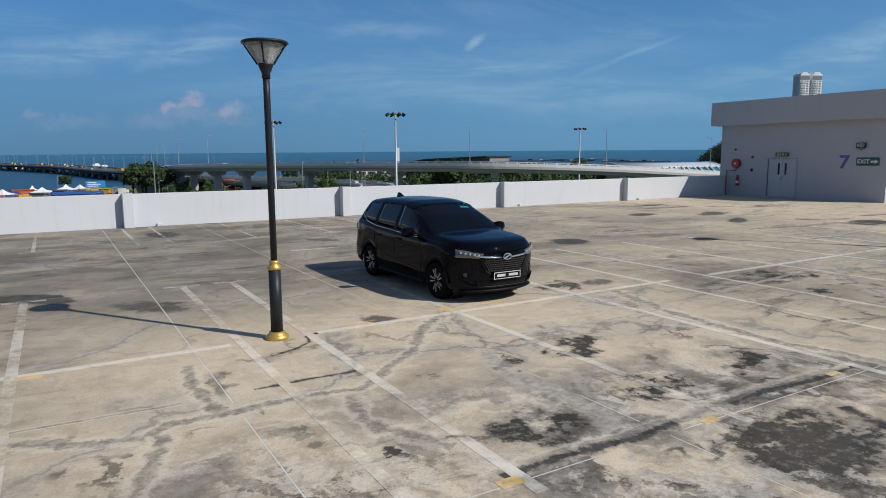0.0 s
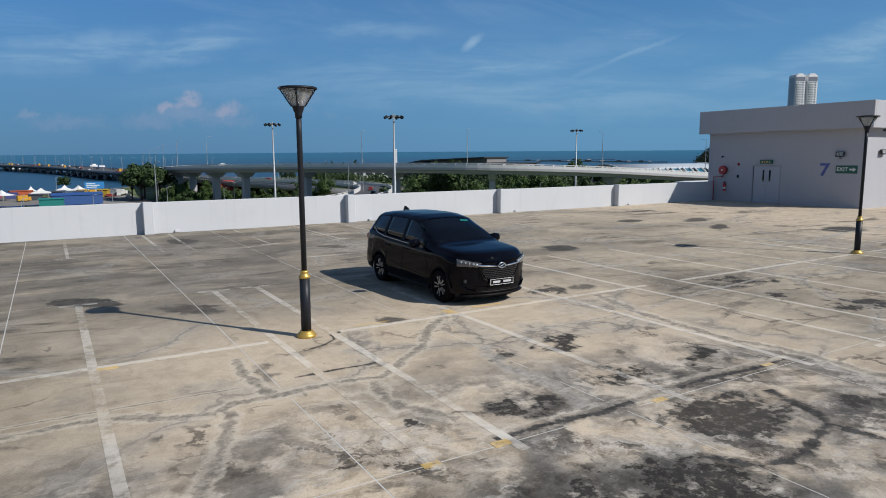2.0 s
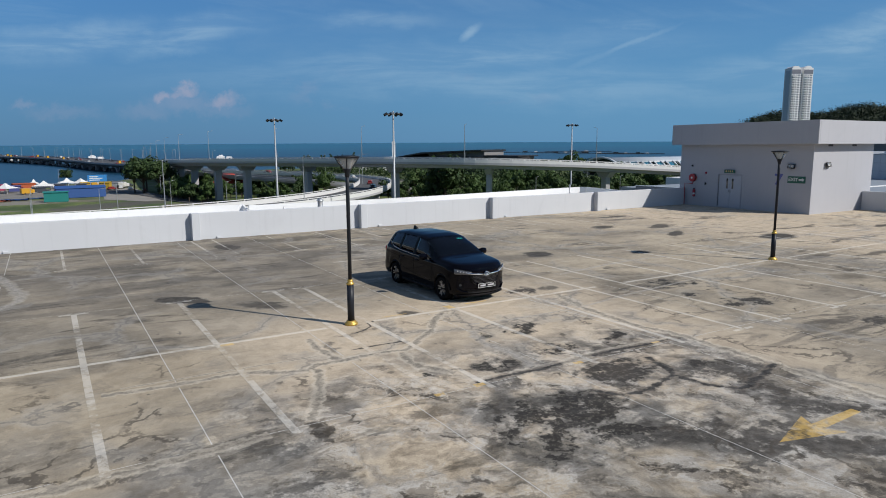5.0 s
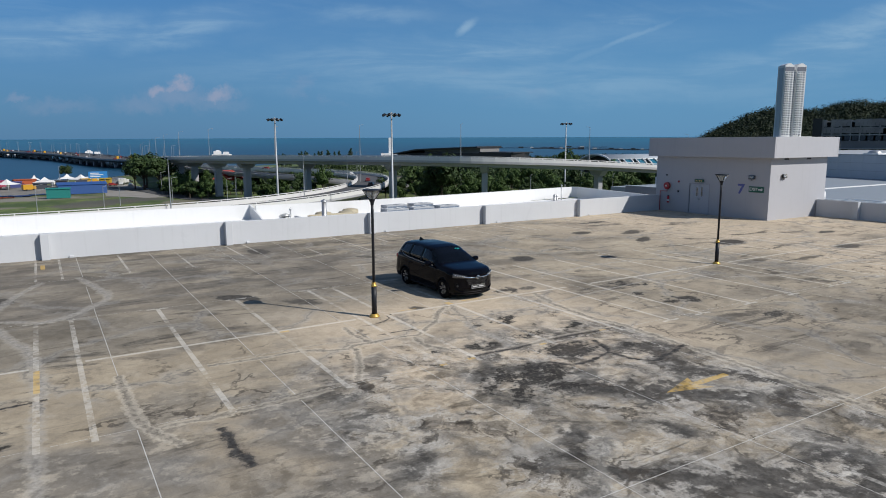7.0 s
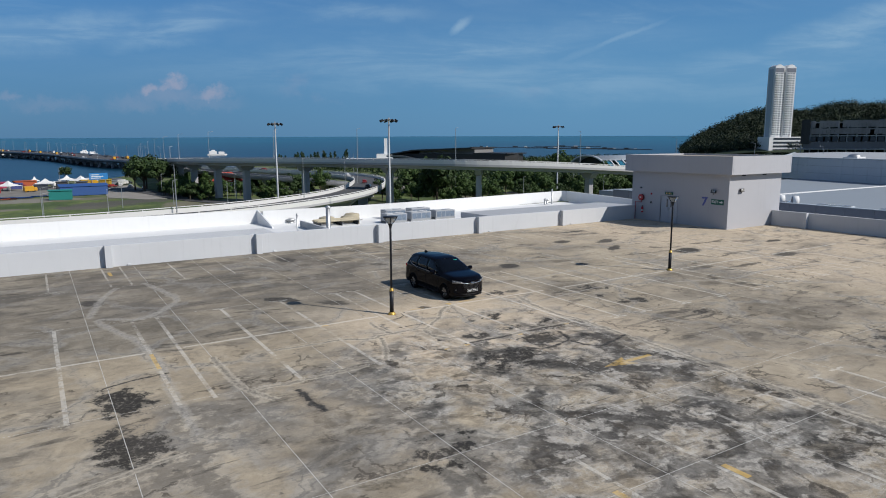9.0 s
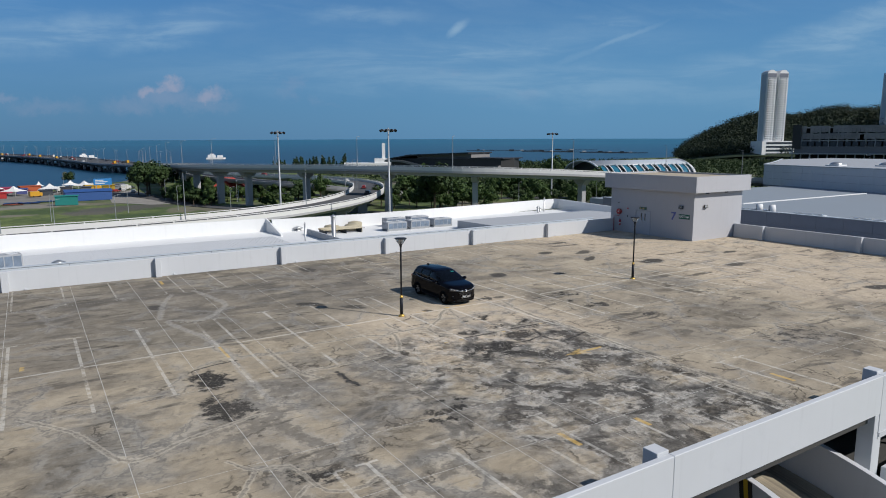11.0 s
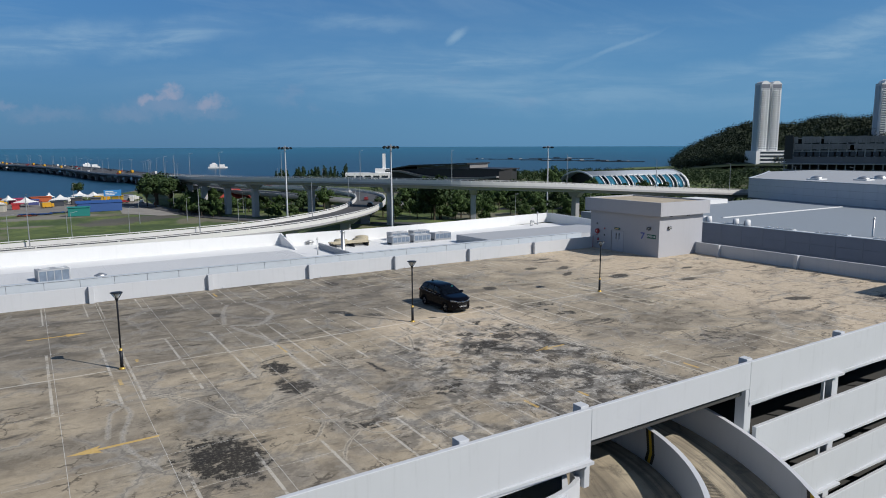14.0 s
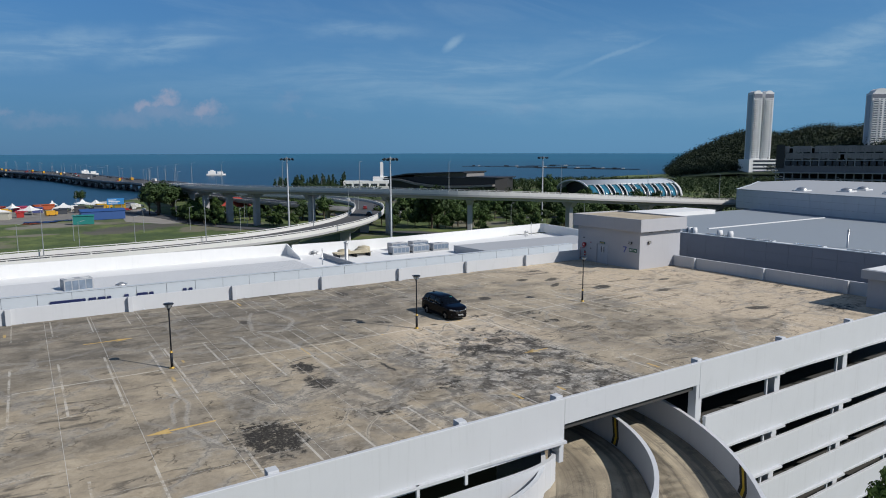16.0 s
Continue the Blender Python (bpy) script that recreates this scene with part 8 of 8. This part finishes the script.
def vault():
    """A long barrel-roofed hall: open dark end, pale roof, glazed flank of blue and grey bays between white ribs."""
    r = fit_to_eye(thing("vaulted_station", "long barrel-vaulted hall with blue glazing between white ribs", "hall", (358, 309, ZG), radians(-6)))
    r.scale.z *= 1.12
    L, R, H0 = 43.0, 22.0, 11.0

    def at(x, a, off=0.0):
        return (x, (R + off) * math.cos(a), 1.0 + (H0 + off) * max(0.0, math.sin(a)))

    def strip(x0, x1, a0, a1, off, thick, n=12):
        bm = B()
        q = [[bm.verts.new(at(x, a0 + (a1 - a0) * k / n, off)) for x in (x0, x1)] for k in range(n + 1)]
        for u, w in zip(q, q[1:]):
            bm.faces.new((u[0], u[1], w[1], w[0]))
        bmesh.ops.recalc_face_normals(bm, faces=bm.faces)
        bmesh.ops.solidify(bm, geom=bm.faces[:], thickness=thick)
        return bm

    edge = math.pi * 0.72
    part("roof", strip(-L, L, 0.0, edge, 0.0, 0.5, 24), M_VAULT, r, "pale grey curved sheet roof", True)
    for x in (-L, L):
        part("roof_edge", tube(B(), [at(x, math.pi * k / 24, 0.1) for k in range(25)], 0.55, 6), M_TOWER, r, "white arched roof edge")
    part("plinth", box(B(), -L + 1, L - 1, -R - 0.5, R + 0.5, 0, 1.0), M_CONC, r)
    # the shade inside the open end is drawn as a charcoal sheet
    part("end_wall", prism(B(), [(-0.95 * R, 0), (0.95 * R, 0)] + [(0.95 * R * math.cos(a), 0.95 * H0 * math.sin(a)) for a in [math.pi * k / 16 for k in range(1, 16)]], 0, 0.5), M_ARENA, r, "recessed dark sheet for the shade inside the open arch").matrix_basis = Matrix(((0, 0, 1, -L + 6), (1, 0, 0, 0), (0, 1, 0, 1.0), (0, 0, 0, 1)))
    n = 8
    w = 2 * (L - 1) / n
    for i in range(n):
        x0 = -L + 1 + i * w
        part("blue_bay", strip(x0, x0 + w * 0.6, edge, math.pi, -0.3, 0.3), M_BLUEGLASS, r, "blue tinted glazing", True)
        part("grey_bay", strip(x0 + w * 0.6, x0 + w, edge, math.pi, -0.9, 0.3), M_GLASSDARK, r, "dark grey bay", True)
        for x in (x0 + w * 0.6, x0 + w):
            part("rib", tube(B(), [at(x, edge + (math.pi - edge) * k / 10, 0.1) for k in range(11)], 0.45, 6), M_TOWER, r, "white rib", True)


M_VAULT = simple("blue_grey_vault_roof", (0.50, 0.54, 0.58), 0.4, var=0.06)
M_BLUEGLASS = simple("blue_glass", (0.025, 0.15, 0.24), 0.25, 0.0, var=0.2, scale=0.3)
vault()


def red_house(x, y, rz, s=1.0):
    r = fit_to_eye(thing("house", "low house with a red hipped roof", "house", (x, y, ZG), rz, group="red-roofed houses"))
    part("wall", box(B(), -6 * s, 6 * s, -4.5 * s, 4.5 * s, 0, 4.2 * s), M_WHITE, r)
    bm = B()
    e, h = 1.0 * s, 4.0 * s
    a = [bm.verts.new(q) for q in ((-6 * s - e, -4.5 * s - e, 4.0 * s), (6 * s + e, -4.5 * s - e, 4.0 * s), (6 * s + e, 4.5 * s + e, 4.0 * s), (-6 * s - e, 4.5 * s + e, 4.0 * s))]
    t = [bm.verts.new((-2.0 * s, 0, 4.0 * s + h)), bm.verts.new((2.0 * s, 0, 4.0 * s + h))]
    for q in ((a[0], a[1], t[1], t[0]), (a[1], a[2], t[1]), (a[2], a[3], t[0], t[1]), (a[3], a[0], t[0]), (a[3], a[2], a[1], a[0])):
        bm.faces.new(q)
    part("roof", bm, M_REDROOF, r, "red tiled roof")
    for i in range(3):
        part("window", box(B(), -4.5 * s + i * 3.2 * s, -3 * s + i * 3.2 * s, -4.55 * s, -4.5 * s - 0.005, 1.4 * s, 3 * s), M_GLASSDARK, r)
    return r


M_REDROOF = simple("red_roof_tiles", (0.36, 0.045, 0.03), 0.8, var=0.25, scale=1.5)
red_house(72.8, 314.6, radians(-15), 1.15)
far_house = red_house(147.8, 240.7, radians(-30), 0.95)
far_house.location, far_house.scale = (147.8, 240.7, ground(147.8, 240.7)), (1, 1, 1)


def low_white_block():
    r = fit_to_eye(thing("white_block", "low white building with a slim white stack", "building", (262, 534, ZG), radians(-27)))
    part("wall", box(B(), -26, 26, -8, 8, 0, 8), M_TOWER, r)
    part("upper_wall", box(B(), 2, 16, -6, 6, 8, 12), M_TOWER, r)
    part("tall_chimney", box(B(), 9, 12, -2, 1, 12, 26), M_TOWER, r)
    for i in range(6):
        part("window", box(B(), -24 + i * 8, -18 + i * 8, -8.1, -8.01, 3, 5.5), M_GLASSDARK, r)


low_white_block()
kiosk = fit_to_eye(thing("yellow_roof_hall", "small hall with a low yellow roof", "hall", (330, 335, ZG), radians(-35)))
part("wall", box(B(), -12, 12, -5, 5, 0, 3.5), M_CONC, kiosk)
part("roof", box(B(), -13, 13, -6, 6, 3.5, 5, 0.4), simple("ochre_roof", (0.45, 0.25, 0.07), 0.8), kiosk)
part("plant_box", box(B(), -2, 6, -3, 3, 5.0, 9.5), M_TOWER, kiosk)

# ---- market by the shore ----
M_CANVAS = simple("white_canvas", (0.75, 0.75, 0.74), 0.8, var=0.05)
M_BLUESHED = simple("blue_sheet", (0.03, 0.09, 0.28), 0.5)
M_TEAL = simple("teal_container", (0.02, 0.22, 0.2), 0.5)


def tent(x, y, s=3.5):
    r = thing("market_tent", "white pointed market tent", "tent", (x, y, ground(x, y) + 0.08), rng.uniform(0, 1.5), group="market tents")
    bm = B()
    a = [bm.verts.new((sx * s, sy * s, 2.1)) for sx, sy in ((-1, -1), (1, -1), (1, 1), (-1, 1))]
    b = [bm.verts.new((sx * s * 0.35, sy * s * 0.35, 3.0)) for sx, sy in ((-1, -1), (1, -1), (1, 1), (-1, 1))]
    t = bm.verts.new((0, 0, 4.4))
    for k in range(4):
        bm.faces.new((a[k], a[(k + 1) % 4], b[(k + 1) % 4], b[k]))
        bm.faces.new((b[k], b[(k + 1) % 4], t))
    part("canopy", bm, M_CANVAS, r)
    for sx in (-1, 1):
        for sy in (-1, 1):
            part("leg", box(B(), sx * s * 0.97 - 0.06, sx * s * 0.97 + 0.06, sy * s * 0.97 - 0.06, sy * s * 0.97 + 0.06, 0, 2.12), M_STEELP, r)


for x, y, s in ((-20, 320, 3.7), (-6, 329, 4.0), (3.5, 350, 3.8), (9, 341, 3.8), (-33, 318, 3.8), (-46, 330, 3.6), (-10, 349, 2.2), (-27, 338, 2.4)):
    tent(x, y, s)


def shed(name, label, x, y, l, w, h, rz, mat, roof=None):
    r = thing(name, label, "shed", (x, y, ground(x, y) + 0.08), rz)
    part("body", box(B(), -l / 2, l / 2, -w / 2, w / 2, 0, h, 0.05), mat, r)
    bm = B()
    pts = [(-w / 2 - 0.3, h), (w / 2 + 0.3, h), (0, h + w * 0.14)]
    a = [bm.verts.new((-l / 2 - 0.3, y, z)) for y, z in pts]
    b = [bm.verts.new((l / 2 + 0.3, y, z)) for y, z in pts]
    bm.faces.new(a)
    bm.faces.new(b[::-1])
    for k in range(3):
        bm.faces.new((a[k], b[k], b[(k + 1) % 3], a[(k + 1) % 3]))
    bmesh.ops.recalc_face_normals(bm, faces=bm.faces)
    part("roof", bm, roof or mat, r)


shed("blue_shed", "long blue sheet-metal shed", 6, 280, 17, 7, 3.6, radians(4), M_BLUESHED)
shed("teal_container", "teal cargo container used as a hut", -2.5, 262, 7.5, 3.0, 3.4, radians(-8), M_TEAL)
for x, y, l, c in ((-14, 346, 13, (0.5, 0.1, 0.03)), (-24, 340, 8, (0.45, 0.05, 0.12)), (-30, 300, 7, (0.6, 0.58, 0.5)), (-24, 308, 4, (0.5, 0.03, 0.03)), (-8, 316, 7, (0.05, 0.06, 0.08)), (0, 318, 6, (0.06, 0.06, 0.07)), (8, 318, 6, (0.1, 0.11, 0.13)), (10, 330, 5, (0.55, 0.33, 0.03)), (18, 322, 6, (0.55, 0.36, 0.03)), (21, 328, 6, (0.2, 0.22, 0.25)), (-17, 330, 6, (0.08, 0.1, 0.3)), (-38, 322, 7, (0.7, 0.7, 0.68)), (-42, 340, 6, (0.5, 0.3, 0.1)), (24, 336, 6, (0.14, 0.15, 0.17)), (14, 348, 7, (0.6, 0.6, 0.6)), (-33, 346, 8, (0.35, 0.05, 0.04))):
    shed("market_stall", "small market stall with a coloured cover", x, y, l * 0.7, rng.uniform(3, 4), rng.uniform(2.0, 3.0), rng.uniform(-0.4, 0.4), simple("stall_cover", tuple(v * 0.8 for v in c), 0.7))
for x, y, l, w, c, lab in ((-17, 278, 12, 5, (0.03, 0.1, 0.32), "flat blue tarpaulin spread on the ground"), (-8, 281, 8, 4, (0.04, 0.12, 0.3), "flat blue tarpaulin spread on the ground"), (-20, 273, 7, 2.5, (0.45, 0.12, 0.06), "flat red tarpaulin spread on the ground")):
    tarp = thing("tarpaulin", lab, "tarpaulin", (x, y, ground(x, y) + 0.03), rng.uniform(-0.2, 0.2), group="tarpaulins")
    bm = B()
    rows_ = [[bm.verts.new((l * (i / 8 - 0.5), w * (j / 4 - 0.5) + rng.uniform(-0.2, 0.2), 0.1 + rng.uniform(0, 0.35))) for i in range(9)] for j in range(5)]
    for a, b in zip(rows_, rows_[1:]):
        for i in range(8):
            bm.faces.new((a[i], a[i + 1], b[i + 1], b[i]))
    bmesh.ops.solidify(bm, geom=bm.faces[:], thickness=0.05)
    part("sheet", bm, simple("tarpaulin_cloth", c, 0.6, var=0.3), tarp)
board = fit_to_eye(thing("road_sign", "blue road sign board on two posts", "road sign", (18.5, 345, ZG), radians(8)))
part("board", box(B(), -4.2, 4.2, -0.1, 0.1, 5.8, 9.0, 0.03), simple("blue_sign_face", (0.02, 0.2, 0.5), 0.5), board)
for x in (-3, 3):
    part("post", box(B(), x - 0.12, x + 0.12, 0.101, 0.3, 0, 8.5), M_STEEL, board)
for i, (a, b) in enumerate(((-3.4, 0.4), (-3.4, 2.2), (-3.4, 1.0))):
    part("unreadable_line", box(B(), a, b, -0.115, -0.101, 8.0 - i * 0.8, 8.35 - i * 0.8), M_SIGNWHITE, board)


# ---- traffic standing on the roads ----
def small_car(colour, van=False):
    r = thing("car", "small distant car on the road", "car", (0, 0, -300), group="distant traffic")
    bm = B()
    if van:
        box(bm, -2.6, 1.2, -0.95, 0.95, 0.35, 2.5, 0.08)
        box(bm, 1.22, 2.5, -0.9, 0.9, 0.35, 1.9, 0.15)
    else:
        box(bm, -2.1, 2.1, -0.85, 0.85, 0.3, 0.85, 0.12)
        box(bm, -1.5, 0.9, -0.75, 0.75, 0.851, 1.42, 0.2)
    part("body", bm, simple("car_paint", colour, 0.3, coat=0.5), r)
    for sx in (-1.35, 1.35):
        for sy in (-0.85, 0.85):
            part("wheel", lathe(B(), [(0.31, -0.1), (0.31, 0.1)], 12, m=pose(sx, sy, 0.31, 90)), M_BLACK, r)
    return r


cars = [small_car((0.6, 0.6, 0.6)), small_car((0.03, 0.03, 0.035)), small_car((0.25, 0.03, 0.03)), small_car((0.65, 0.65, 0.63), True), small_car((0.6, 0.32, 0.03), True)]
for path, offs, start, end, gap in ((bridge, (-13, -9, -5, 5, 9, 13), 8, 260, 11), (loop, (1.8, -1.8), 30, 62, 40), (fly, (-2, 2), 6, 60, 70)):
    run, nxt = 0.0, 12.0
    for a, b in zip(path[start:end], path[start + 1:end + 1]):
        run += (b - a).length
        if run > nxt:
            nxt += gap * rng.uniform(0.6, 1.8)
            s = sides([a, b])[0]
            d = math.atan2((b - a).y, (b - a).x)
            o = copy_thing(cars[int(rng.integers(len(cars) if path is bridge else 3))], Matrix.Translation(a + s * offs[int(rng.integers(len(offs)))] + Vector((0, 0, 0.03))) @ Matrix.Rotation(d, 4, "Z"))
for i, (x, y, a) in enumerate(((-30, 330, 0.3), (-15, 338, 1.2), (-9, 336, 0.2), (-1, 336, 0.6), (5, 326, 0.1), (14, 336, 0.9), (20, 316, 0.4), (24, 320, 1.4), (26, 330, 0.2), (29, 335, 0.8), (-36, 312, 0.5), (-24, 326, 1.0), (27, 310, 1.3), (25, 326, 1.3), (3, 306, 0.2), (-12, 308, 0.4), (31, 296, 1.5))):
    copy_thing(cars[(i * 3 + 4) % 5], Matrix.Translation((x, y, ground(x, y) + 0.1)) @ Matrix.Rotation(a, 4, "Z"))
for k in cars:
    for o in (k, *k.children_recursive):
        bpy.data.objects.remove(o)


# ---- ships and jetties ----
def barge(az, dist, l):
    x, y = bearing(az, dist)
    r = fit_to_eye(thing("moored_ship", "white moored vessel with a boxy deckhouse", "ship", (x, y, ZS - 0.5), radians(az - 90), group="moored ships"))
    part("hull", prism(B(), [(-l / 2, -4), (l / 2 - 5, -4), (l / 2, 0), (l / 2 - 5, 4), (-l / 2, 4)], 0, 3.5), M_CONCL, r)
    part("deckhouse", box(B(), -l * 0.42, -l * 0.02, -3.5, 3.5, 3.5, 8.5, 0.2), M_TOWER, r)
    part("deckhouse", box(B(), l * 0.06, l * 0.36, -3.5, 3.5, 3.5, 7.5, 0.2), M_TOWER, r)
    part("bridge_house", box(B(), -l * 0.3, -l * 0.1, -2.5, 2.5, 8.5, 10.5, 0.2), M_TOWER, r)


barge(85.5, 1450, 32)
barge(76.3, 1300, 34)
barge(90.9, 1600, 34)
for az, dist, l in ((54.5, 1700, 60), (51.5, 1650, 110), (49.0, 1500, 90), (46.5, 1420, 120), (44.2, 1350, 80), (47.5, 1800, 150), (42.5, 1300, 70)):
    x, y = bearing(az, dist * 1.4)
    r = fit_to_eye(thing("jetty", "low dark jetty on the water", "jetty", (x, y, ZS - 0.4), radians(az - 90 + 4), group="jetties"))
    part("deck", box(B(), -l * 0.8, l * 0.8, -4, 4, 0, 2.2), M_ARENA, r)
    part("hut", box(B(), -l * 0.2, -l * 0.05, -3, 3, 2.2, 5.5), M_ARENA, r)
    part("hut", box(B(), l * 0.15, l * 0.25, -3, 3, 2.2, 4.6), M_CONCL, r)
